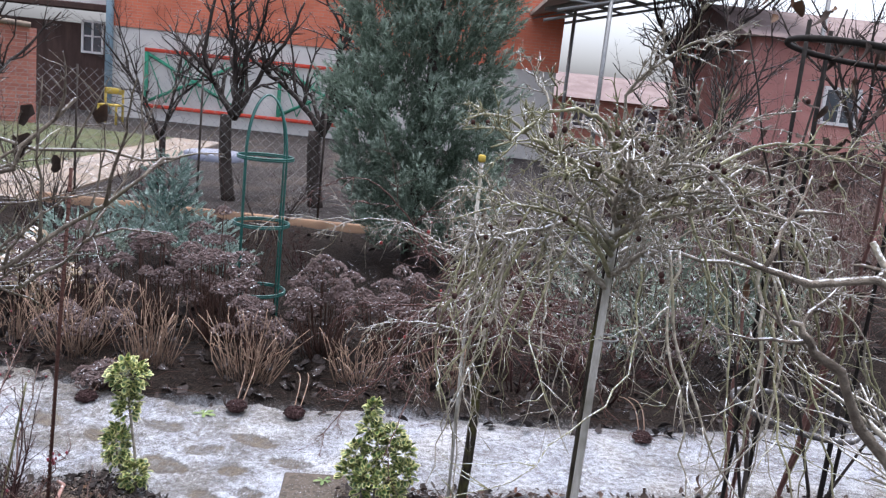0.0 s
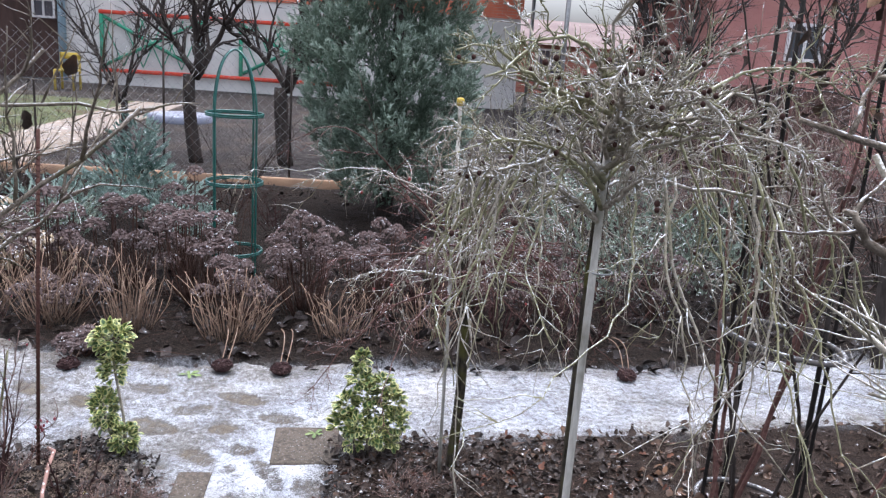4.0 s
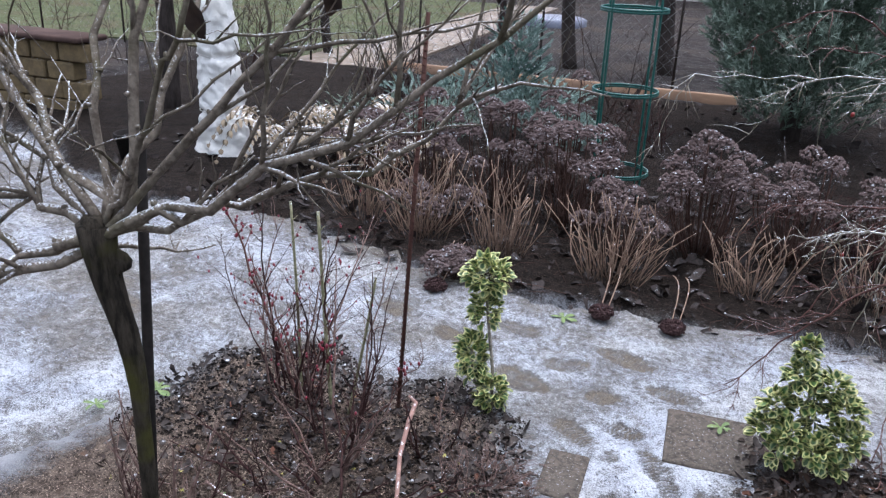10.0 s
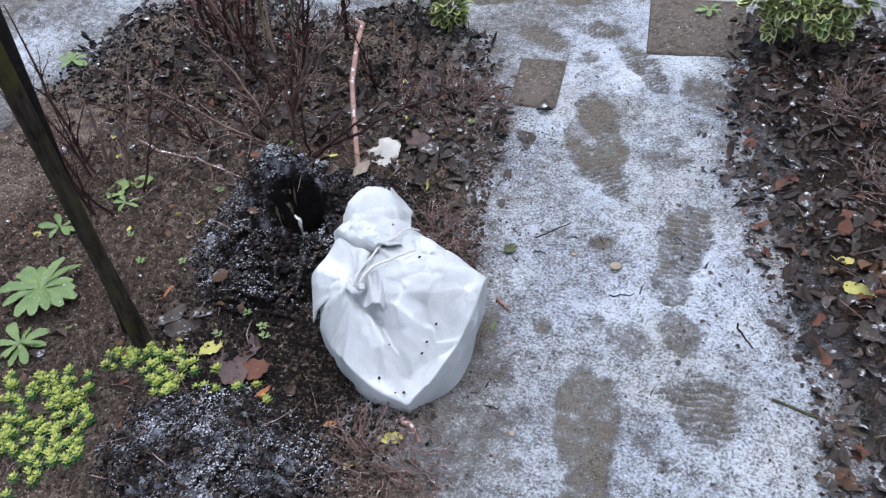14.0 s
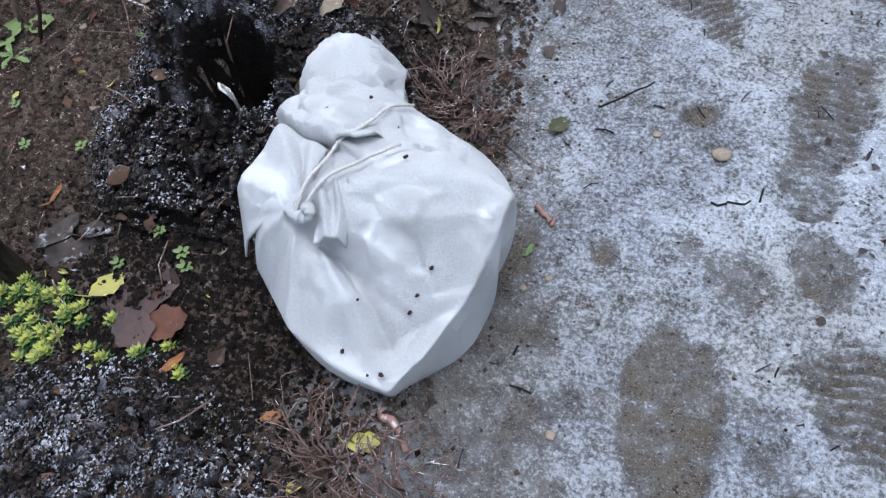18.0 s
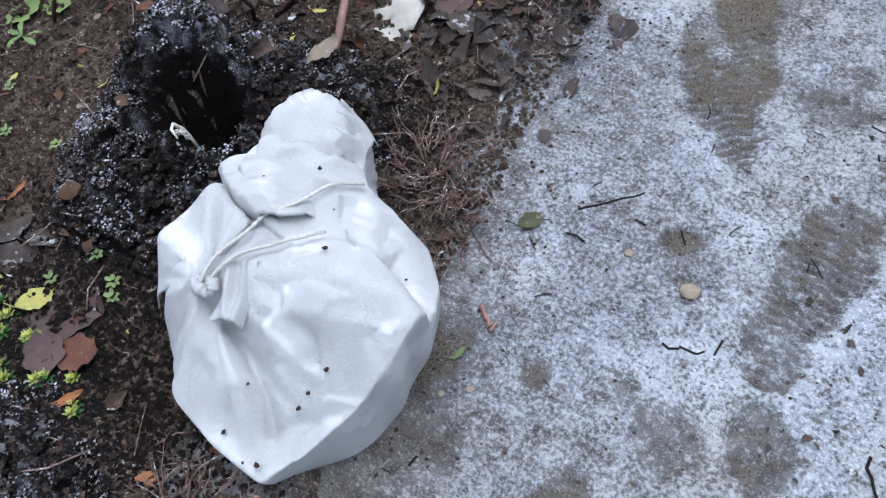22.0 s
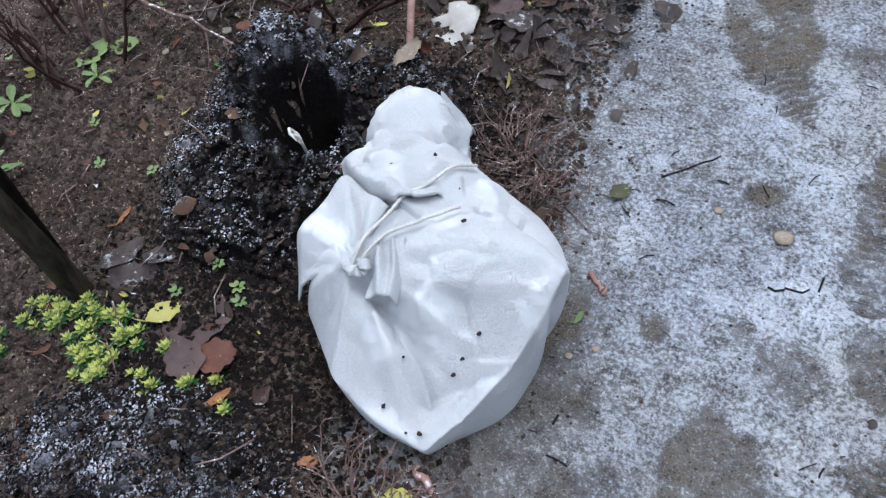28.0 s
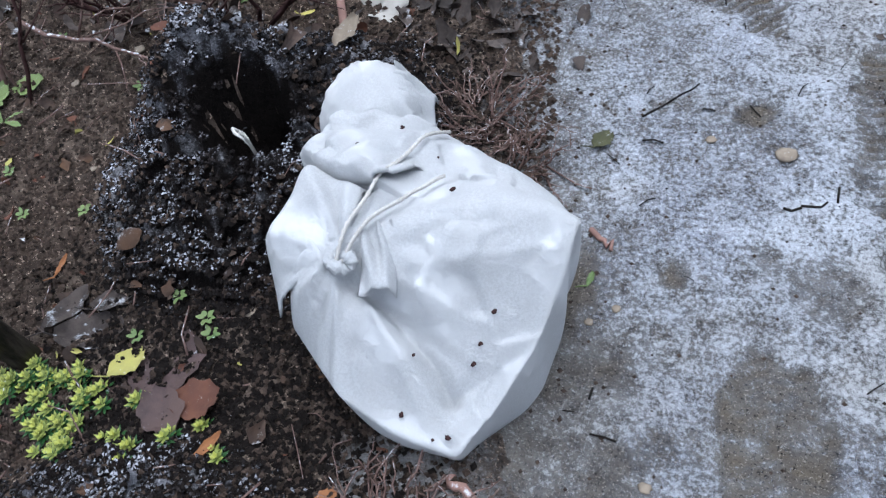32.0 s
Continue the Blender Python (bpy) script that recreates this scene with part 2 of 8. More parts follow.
M_GREENPAINT = surface("green painted lattice", (0.04, 0.22, 0.13), (0.06, 0.27, 0.17), 6, 0.5, 0.05, 20, 0.1, vary=0)
M_YELLOW = surface("yellow plastic", (0.40, 0.30, 0.06), (0.34, 0.25, 0.05), 6, 0.4, 0.05, 20, 0.1, vary=0)
M_BLUEPIPE = surface("pale blue pipe", (0.22, 0.32, 0.38), (0.28, 0.37, 0.42), 4, 0.45, 0.05, 20, 0.1, vary=0)
M_GALV = surface("galvanised wire", (0.22, 0.22, 0.22), (0.30, 0.30, 0.29), 30, 0.5, 0.15, 60, 0.1, vary=0, metal=0.6)
M_STONE = surface("yellow stone block", (0.23, 0.17, 0.09), (0.13, 0.10, 0.06), 14, 0.85, 0.22, 30, 0.8, 50, (0.17, 0.13, 0.08), 0.5)
M_ROOF = surface("tan roof sheet", (0.42, 0.36, 0.30), (0.34, 0.29, 0.25), 2, 0.8, 0, 20, 0.2, vary=0)
M_REDHOUSE = surface("red boarded wall", (0.52, 0.26, 0.22), (0.43, 0.20, 0.175), 3, 0.8, 0, 20, 0.4, 30, (0.33, 0.15, 0.14), 0.3, stretch=(0.3, 0.3, 1))
M_GLASS = surface("dark window glass", (0.05, 0.06, 0.07), (0.07, 0.08, 0.09), 1, 0.08, 0, 20, 0.0, vary=0, spec=0.6)
M_BLUELID = surface("blue plastic lid", (0.13, 0.14, 0.18), (0.17, 0.18, 0.22), 6, 0.5, 0.35, 40, 0.1, vary=0)
M_PEBBLE = surface("small stones", (0.30, 0.27, 0.24), (0.16, 0.14, 0.125), 50, 0.7, 0.25, 120, 0.4, vary=0.7)
M_GREENLEAF = surface("fresh green leaf", (0.10, 0.17, 0.055), (0.19, 0.25, 0.09), 40, 0.5, 0.15, 120, 0.4, 90, (0.20, 0.25, 0.09), 0.7, spec=0.25)
M_TWIG = surface("dry red-brown twig", (0.11, 0.068, 0.056), (0.25, 0.17, 0.145), 60, 0.8, 0.38, 90, 0.4, vary=0.5)
M_STICK = surface("pale pinkish stick", (0.28, 0.17, 0.14), (0.20, 0.12, 0.10), 50, 0.7, 0.3, 70, 0.5, vary=0)
M_PAPER = surface("soiled white paper", (0.44, 0.42, 0.38), (0.34, 0.32, 0.29), 30, 0.85, 0.2, 80, 0.4, 60, (0.36, 0.33, 0.29), 0)


def brick_material(name, a, b, mortar, plane):
    """Courses of brick, 250 x 75 mm with their joints; plane: the two axes that the wall runs in."""
    n = Nodes(name)
    sep, com = n.add("ShaderNodeSeparateXYZ"), n.add("ShaderNodeCombineXYZ")
    n.link(n.pos.outputs["Position"], sep.inputs[0])
    n.link(sep.outputs[plane[0]], com.inputs["X"])
    n.link(sep.outputs[plane[1]], com.inputs["Y"])
    t = n.add("ShaderNodeTexBrick", Scale=1.0, Mortar_Size=0.006, Brick_Width=0.26, Row_Height=0.077)
    t.inputs["Color1"].default_value, t.inputs["Color2"].default_value, t.inputs["Mortar"].default_value = (*a, 1), (*b, 1), (*mortar, 1)
    n.link(com.outputs[0], t.inputs["Vector"])
    colour = n.mix(n.ramp(n.noise(1.3, 5), 0.35, 0.8), t.outputs["Color"], tuple(0.72 * v for v in a))
    return n.done(colour, 0.9, t.outputs["Fac"], -0.4, 0.01)


M_BRICK = brick_material("orange-red house brick", (0.62, 0.18, 0.10), (0.52, 0.14, 0.08), (0.44, 0.27, 0.21), ("X", "Z"))
M_BRICK_OLD = brick_material("old dark red brick", (0.36, 0.14, 0.10), (0.24, 0.09, 0.068), (0.30, 0.23, 0.20), ("Y", "Z"))

n = Nodes("white sack cloth")
weave = n.noise(1400, 2)
grain = n.ramp(n.noise(420, 5, 0.8), 0.42, 0.58)
patch = n.math("MULTIPLY", n.ramp(n.noise(13, 4), 0.40, 0.62), grain)
tint = n.mix(n.ramp(n.noise(6, 4), 0.4, 0.75), (0.565, 0.57, 0.575), (0.53, 0.53, 0.525))
relief = n.math("ADD", n.math("MULTIPLY", patch, 1.8), n.math("ADD", n.math("MULTIPLY", n.noise(38, 9, 0.70), 0.9), n.math("MULTIPLY", n.noise(260, 4, 0.8), 0.4)))
M_CLOTH = n.done(n.mix(n.math("MULTIPLY", patch, 0.7), tint, (0.655, 0.665, 0.675)), 0.85, n.math("ADD", relief, n.math("MULTIPLY", weave, 0.12)), 0.6, 0.0050, 0.0, 0.15)

n = Nodes("variegated evergreen leaf")
edge = n.math("ADD", n.attr("rim"), n.math("MULTIPLY", n.noise(120, 3), 0.7))
tint = n.mix(n.ramp(n.noise(30, 3), 0.35, 0.65), (0.028, 0.070, 0.018), (0.065, 0.120, 0.032))
pale = n.mix(n.pos.outputs["Random Per Island"], (0.22, 0.25, 0.07), (0.58, 0.55, 0.24))
tint = n.mix(n.ramp(edge, 0.72, 1.05), tint, pale)
tint = n.mix(n.ramp(n.noise(90, 4), 0.76, 0.86), tint, FROST)
M_EUON = n.done(tint, 0.4, n.noise(60), 0.2, 0.003, 0.0, 0.5)

n = Nodes("stonecrop leaf")
# green to yellow tips; the green is deepened to paint shade between the shoots
tint = n.mix(n.ramp(n.attr("rim"), 0.2, 0.9), (0.020, 0.075, 0.014), (0.42, 0.44, 0.10))
M_CROP = n.done(n.mix(n.ramp(n.noise(120, 3), 0.68, 0.78), tint, FROST), 0.5, n.noise(200), 0.2, 0.002, 0.0, 0.4)


# ---- shape helpers ----
class Shape:
    """Gathers vertices and faces, then turns them into one mesh."""

    def __init__(self):
        self.v, self.f, self.count, self.rim = [], [], 0, []

    def add(self, verts, faces, rim=None):
        verts = np.asarray(verts, float)
        self.v.append(verts)
        self.f.extend([tuple(i + self.count for i in face) for face in faces])
        self.rim.append(np.zeros(len(verts)) if rim is None else np.asarray(rim, float))
        self.count += len(verts)

    def tube(self, pts, radii, sides=6):
        pts = np.asarray(pts, float)
        m = len(pts)
        radii = np.broadcast_to(np.asarray(radii, float), (m,))
        t = np.gradient(pts, axis=0)
        t /= np.linalg.norm(t, axis=1, keepdims=True) + 1e-9
        ref = np.array([0.0, 0.0, 1.0]) if abs(t[0][2]) < 0.8 else np.array([1.0, 0.0, 0.0])
        u = np.cross(t, ref)
        u /= np.linalg.norm(u, axis=1, keepdims=True) + 1e-9
        w = np.cross(t, u)
        a = np.arange(sides) * 2 * np.pi / sides
        ring = pts[:, None] + radii[:, None, None] * (np.cos(a)[None, :, None] * u[:, None] + np.sin(a)[None, :, None] * w[:, None])
        faces = [(i * sides + k, i * sides + (k + 1) % sides, (i + 1) * sides + (k + 1) % sides, (i + 1) * sides + k) for i in range(m - 1) for k in range(sides)]
        faces += [tuple(range(sides - 1, -1, -1)), tuple((m - 1) * sides + k for k in range(sides))]
        self.add(ring.reshape(-1, 3), faces)

    def blob(self, centre, r, rng, rough=0.15, squash=1.0, rings=5, segs=8):
        verts, faces = [], []
        for i in range(1, rings):
            for k in range(segs):
                th, ph = math.pi * i / rings, 2 * math.pi * k / segs
                q = r * (1 + rough * rng.uniform(-1, 1))
                verts.append((centre[0] + q * math.sin(th) * math.cos(ph), centre[1] + q * math.sin(th) * math.sin(ph), centre[2] + squash * q * math.cos(th)))
        verts += [(centre[0], centre[1], centre[2] + squash * r), (centre[0], centre[1], centre[2] - squash * r)]
        top, low = len(verts) - 2, len(verts) - 1
        for k in range(segs):
            j = (k + 1) % segs
            faces += [(top, k, j), (low, (rings - 2) * segs + j, (rings - 2) * segs + k)]
            faces += [(i * segs + k, (i + 1) * segs + k, (i + 1) * segs + j, i * segs + j) for i in range(rings - 2)]
        self.add(verts, faces)

    def leaf(self, base, along, up, length, width, curl=0.15, fold=0.2, notch=0.0, rng=None):
        """A leaf blade of ten quads with a midrib fold and a curl; rim is 1 at its margin."""
        along = np.asarray(along, float) / (np.linalg.norm(along) + 1e-9)
        side = np.cross(along, up)
        side /= np.linalg.norm(side) + 1e-9
        up = np.cross(side, along)
        verts, rim, faces = [], [], []
        for i, s in enumerate((0.0, 0.25, 0.5, 0.75, 1.0)):
            half = width * 0.5 * (math.sin(math.pi * min(1, s * 0.9 + 0.05)) ** 0.75)
            wob = rng.uniform(1 - notch, 1 + notch) if rng else 1
            mid = np.asarray(base) + along * length * s - up * curl * length * s * s
            for k in (-1, 0, 1):
                verts.append(mid + side * half * k * wob + up * fold * half * abs(k))
                rim.append(0.9 if k else (0.9 if s in (0.0, 1.0) else 0.1))
        for i in range(4):
            for k in range(2):
                a = i * 3 + k
                faces.append((a, a + 1, a + 4, a + 3))
        self.add(verts, faces, rim)

    def box(self, lo, hi, bevel=0.0):
        (x0, y0, z0), (x1, y1, z1) = lo, hi
        if bevel <= 0:
            v = [(x, y, z) for z in (z0, z1) for y in (y0, y1) for x in (x0, x1)]
            self.add(v, [(0, 2, 3, 1), (4, 5, 7, 6), (0, 1, 5, 4), (2, 6, 7, 3), (0, 4, 6, 2), (1, 3, 7, 5)])
            return
        b, v = bevel, []
        for z, e in ((z0, b), (z0 + b, 0), (z1 - b, 0), (z1, b)):
            v += [(x0 + e + b, y0 + e, z), (x1 - e - b, y0 + e, z), (x1 - e, y0 + e + b, z), (x1 - e, y1 - e - b, z), (x1 - e - b, y1 - e, z), (x0 + e + b, y1 - e, z), (x0 + e, y1 - e - b, z), (x0 + e, y0 + e + b, z)]
        f = [tuple(range(7, -1, -1)), tuple(range(24, 32))]
        f += [(8 * i + k, 8 * i + (k + 1) % 8, 8 * i + 8 + (k + 1) % 8, 8 * i + 8 + k) for i in range(3) for k in range(8)]
        self.add(v, f)

    def mesh(self, name, smooth=True):
        me = bpy.data.meshes.new(name)
        v = np.concatenate(self.v) if self.v else np.zeros((0, 3))
        me.from_pydata(v.tolist(), [], self.f)
        rim = np.concatenate(self.rim)
        if rim.any():
            me.attributes.new("rim", "FLOAT", "POINT").data.foreach_set("value", rim.astype(np.float32))
        if smooth:
            me.polygons.foreach_set("use_smooth", np.ones(len(me.polygons), bool))
        me.update()
        return me


def part(name, shape, material, parent, label="", smooth=True):
    """One mesh object under a thing or a part."""
    ob = new(name, shape.mesh(name, smooth))
    ob.data.materials.append(material)
    ob.parent = parent
    return tagged(ob, label)


BASE = [np.zeros(3)]


def thing(name, place, label, category, group="", kind=""):
    ob = new(name)
    ob.empty_display_size = 0.1
    ob.location = place
    BASE[0] = np.array(place, float)
    return tagged(ob, label, category, group, kind)


def solid(name, shape, material, label, category, group="", kind="", place=(0, 0, 0), smooth=True):
    """A thing that is one mesh."""
    ob = new(name, shape.mesh(name, smooth))
    ob.data.materials.append(material)
    ob.location = place
    return tagged(ob, label, category, group, kind)


def unit(v):
    v = np.asarray(v, float)
    return v / (np.linalg.norm(v) + 1e-9)


def lattice(ix, iy, seed):
    h = (ix.astype(np.int64) * 374761393 + iy.astype(np.int64) * 668265263 + seed * 974634777) & 0x7FFFFFFF
    h = ((h ^ (h >> 13)) * 1274126177) & 0x7FFFFFFF
    return ((h ^ (h >> 16)) & 0xFFFF) / 65535.0


def fbm(x, y, scale, octaves=4, seed=0, gain=0.5):
    """Value noise on arrays, about -1 to 1."""
    x, y = np.asarray(x, float), np.asarray(y, float)
    out, amp, total = np.zeros(np.broadcast(x, y).shape), 1.0, 0.0
    for o in range(octaves):
        u, w = x * scale + 17.3 * o, y * scale - 9.1 * o
        iu, iw = np.floor(u), np.floor(w)
        fu, fw = u - iu, w - iw
        fu, fw = fu * fu * (3 - 2 * fu), fw * fw * (3 - 2 * fw)
        a, b = lattice(iu, iw, seed + o), lattice(iu + 1, iw, seed + o)
        c, d = lattice(iu, iw + 1, seed + o), lattice(iu + 1, iw + 1, seed + o)
        out += amp * ((a + (b - a) * fu) * (1 - fw) + (c + (d - c) * fu) * fw - 0.5) * 2
        total += amp
        scale, amp = scale * 2.03, amp * gain
    return out / total


def smooth01(x, lo, hi):
    s = np.clip((np.asarray(x, float) - lo) / (hi - lo), 0, 1)
    return s * s * (3 - 2 * s)


def inside(x, y, poly):
    """Distance to a closed outline, positive inside it."""
    best, sign = np.full(x.shape, 1e9), np.zeros(x.shape, bool)
    for (x0, y0), (x1, y1) in zip(poly, poly[1:] + poly[:1]):
        ex, ey = x1 - x0, y1 - y0
        s = np.clip(((x - x0) * ex + (y - y0) * ey) / (ex * ex + ey * ey), 0, 1)
        best = np.minimum(best, np.hypot(x - x0 - s * ex, y - y0 - s * ey))
        cross = ((y0 > y) != (y1 > y)) & (x < ex * (y - y0) / (ey if ey else 1e-9) + x0)
        sign ^= cross
    return np.where(sign, best, -best)


def sheet(name, xs, ys, height, frost, material, label, category, floor=-0.03, kind="structure"):
    """A ground sheet on a grid, without the cells that lie under floor, with its rime as attribute frost."""
    gx, gy = np.meshgrid(xs, ys)
    z = height(gx, gy)
    fr = frost(gx, gy, z)
    nx, ny = len(xs), len(ys)
    idx = np.arange(nx * ny).reshape(ny, nx)
    cells = np.stack([idx[:-1, :-1], idx[:-1, 1:], idx[1:, 1:], idx[1:, :-1]], -1).reshape(-1, 4)
    low = z.ravel()[cells].max(1) > floor
    cells = cells[low]
    used, cells = np.unique(cells, return_inverse=True)
    verts = np.stack([gx.ravel(), gy.ravel(), z.ravel()], 1)[used]
    me = bpy.data.meshes.new(name)
    me.from_pydata(verts.tolist(), [], cells.reshape(-1, 4).tolist())
    me.attributes.new("frost", "FLOAT", "POINT").data.foreach_set("value", fr.ravel()[used].astype(np.float32))
    me.polygons.foreach_set("use_smooth", np.ones(len(me.polygons), bool))
    me.materials.append(material)
    return tagged(new(name, me), label, category, "", kind)


def steps(*spans):
    """Grid lines: spans of (from, to, step)."""
    return np.unique(np.concatenate([np.arange(a, b + s * 0.5, s) for a, b, s in spans]).round(4))


# ---- ground ----
BED_LEFT = [(-0.45, -3.2), (-0.5, 0.5), (-0.60, 1.45), (-0.66, 1.72), (-0.73, 2.05), (-0.75, 2.35), (-0.86, 2.60), (-0.88, 2.72), (-1.15, 2.85), (-1.4, 2.72), (-1.62, 2.93), (-1.95, 2.7), (-2.05, 2.1), (-2.35, 1.6), (-2.6, 0.5), (-3.2, -3.2)]
BED_RIGHT = [(0.02, -3.2), (0.0, 0.3), (-0.05, 1.7), (-0.1, 1.85), (-0.2, 2.25), (-0.27, 2.6), (-0.22, 2.92), (0.0, 2.93), (0.7, 3.06), (2.25, 3.34), (4.6, 3.8), (4.6, -3.2)]
BED_BACK = [(-6.0, 4.9), (-4.5, 4.4), (-3.9, 3.98), (-3.2, 3.86), (-2.75, 3.96), (-2.3, 3.88), (-2.04, 3.76), (-1.67, 3.62), (-1.08, 3.56), (0.16, 3.66), (1.2, 3.74), (2.66, 4.1), (6.0, 4.8), (6.0, 8.38), (-6.0, 8.38)]
# boot marks on the rime: toe, heel, half width, boot (1) or round (0), ridges, depth
PRINTS = [((-0.290, 2.145), (-0.318, 1.872), 0.049, 1, 0.8, 1.0), ((-0.302, 1.838), (-0.278, 1.768), 0.036, 0, 0.25, 0.95), ((-0.240, 1.712), (-0.231, 1.608), 0.054, 0, 1.0, 1.0), ((-0.428, 1.690), (-0.385, 1.40), 0.050, 1, 0.35, 0.85),
          ((-0.564, 2.505), (-0.455, 2.26), 0.042, 1, 0.6, 0.95), ((-0.556, 2.312), (-0.436, 2.165), 0.043, 0, 0.9, 1.0), ((-0.502, 2.745), (-0.385, 2.55), 0.037, 1, 0.8, 1.0), ((-0.395, 2.285), (-0.322, 2.31), 0.036, 0, 0.4, 0.55),
          ((-0.778, 2.792), (-0.652, 2.710), 0.042, 0, 0.9, 0.95), ((-0.622, 2.825), (-0.528, 2.806), 0.036, 0, 0.9, 0.95), ((-0.715, 2.970), (-0.625, 2.993), 0.040, 0, 0.7, 0.9), ((-0.90, 3.120), (-0.765, 3.155), 0.050, 0, 0.7, 0.75),
          ((-1.035, 3.010), (-0.865, 2.950), 0.052, 0, 0.5, 0.9), ((-0.735, 3.292), (-0.558, 3.243), 0.050, 0, 0.6, 0.9), ((-0.54, 3.108), (-0.398, 3.085), 0.046, 0, 0.6, 0.85), ((-1.330, 3.175), (-1.192, 3.208), 0.050, 0, 0.5, 0.85),
          ((-0.455, 2.020), (-0.447, 1.996), 0.022, 0, 0.0, 0.6), ((-0.530, 1.778), (-0.512, 1.762), 0.018, 0, 0.0, 0.75), ((-0.448, 1.81), (-0.426, 1.785), 0.026, 0, 0.2, 0.4), ((-0.400, 1.79), (-0.352, 1.76), 0.038, 0, 0.2, 0.5),
          ((-0.335, 2.60), (-0.235, 2.53), 0.050, 0, 0.2, 0.6), ((-1.62, 3.30), (-1.46, 3.26), 0.05, 0, 0.4, 0.6), ((-1.15, 3.36), (-0.98, 3.30), 0.05, 0, 0.5, 0.7), ((-0.60, 2.70), (-0.575, 2.66), 0.028, 0, 0.3, 0.55),
          ((-1.95, 3.12), (-1.80, 3.10), 0.055, 0, 0.3, 0.5), ((-2.3, 3.35), (-2.15, 3.25), 0.055, 0, 0.3, 0.5), ((-2.55, 2.9), (-2.4, 2.85), 0.055, 0, 0.3, 0.5)]


def tread(x, y):
    """How far the rime is trodden off, 0 to 1."""
    out = np.zeros(np.shape(x))
    wob = fbm(x, y, 34, 4, 5, 0.7) * 0.017
    for (x0, y0), (x1, y1), half, boot, ridges, depth in PRINTS:
        dx, dy = x1 - x0, y1 - y0
        length = math.hypot(dx, dy)
        ux, uy = dx / length, dy / length
        along, across = (x - x0) * ux + (y - y0) * uy, -(x - x0) * uy + (y - y0) * ux
        if boot:                                           # ball, waist and heel of a sole
            width = half * np.interp(along / length, [0, 0.06, 0.18, 0.36, 0.56, 0.70, 0.84, 0.95, 1.0], [0.25, 0.66, 0.94, 1.0, 0.84, 0.66, 0.74, 0.62, 0.25])
            gap = np.hypot(np.maximum(np.abs(across) - width, 0), np.maximum(np.maximum(-along, along - length), 0))
            gap = np.where(gap > 0, gap, np.maximum(np.abs(across) - width, -0.02))
        else:
            r = np.hypot((along - length / 2) / (length / 2 + 0.25 * half), across / half)
            gap = (r - 1) * half
        mark = (1 - smooth01(gap + wob, -0.009, 0.009)) * depth
        if ridges:
            wave = along + 0.0035 * np.cos(across / half * 5.5) + 0.003 * fbm(x, y, 18, 2, 9)
            mark = mark * (1 - 0.70 * ridges * (0.5 - 0.5 * np.sin(wave / 0.0135 * 2 * np.pi)))
        out = np.maximum(out, mark)
    return out


def path_height(x, y):
    lumps = smooth01(y - 0.25 * (x + 0.9), 2.75, 3.0) * smooth01(-x, 0.2, 1.4) + smooth01(-x, 1.6, 2.0)
    return 0.0035 * fbm(x, y, 22, 4, 2) + 0.034 * np.clip(lumps, 0, 1) * fbm(x, y, 9, 5, 3, 0.62) - 0.014 * tread(x, y) * (0.6 + 0.4 * fbm(x, y, 40, 2, 8))


def path_frost(x, y, z):
    cross = smooth01(y - 0.16 * x, 2.72, 3.15)
    left = smooth01(-x, 1.7, 2.2)
    base = 0.484 - (0.050 + 0.035 * smooth01(x, -0.2, 0.5)) * cross + 0.04 * smooth01(x + 0.25 * (y - 1.6), -0.42, -0.2)
    base = base - 0.09 * cross * smooth01(fbm(x, y, 2.6, 4, 21), 0.02, 0.42) * smooth01(-x, 0.1, 0.5) - 0.07 * left * smooth01(fbm(x, y, 3.4, 4, 23), 0.05, 0.45)
    bare = 0.12 * smooth01(fbm(x, y, 9, 3, 31), 0.28, 0.6) * (1 - cross) * (1 - left)
    rough = 1 + 0.8 * fbm(x, y, 11, 3, 33)
    fade = 0.10 * smooth01(inside(x, y, BED_LEFT), -0.13, 0.01) * rough + 0.08 * smooth01(inside(x, y, BED_RIGHT), -0.09, 0.01) * rough + 0.07 * smooth01(inside(x, y, BED_BACK), -0.10, 0.01) * rough
    return base + 0.15 * fbm(x, y, 6.5, 6, 11, 0.75) - bare - fade - 0.30 * tread(x, y) * (0.85 + 0.6 * fbm(x, y, 60, 3, 15))


def mounds(x, y):
    """The two heaps of compost on the bed and the burrow in the larger one."""
    heap = 0.120 * np.exp(-(((x + 1.02) / 0.150) ** 2 + ((y - 1.83) / 0.170) ** 2) ** 1.3)
    heap += 0.070 * np.exp(-(((x + 1.035) / 0.075) ** 2 + ((y - 1.885) / 0.055) ** 2))
    heap += 0.035 * np.exp(-(((x + 1.06) / 0.05) ** 2 + ((y - 1.82) / 0.06) ** 2))
    heap += 0.05 * np.exp(-(((x + 0.91) / 0.08) ** 2 + ((y - 1.95) / 0.09) ** 2))
    second = 0.075 * np.exp(-(((x + 0.935) / 0.165) ** 2 + ((y - 1.345) / 0.115) ** 2) ** 1.4)
    return heap, second


def burrow(x, y):
    return smooth01(-np.hypot((x + 0.985) / 0.044, (y - 1.812) / 0.044) + 0.30 * fbm(x, y, 28, 2, 6), -1.25, -0.70)


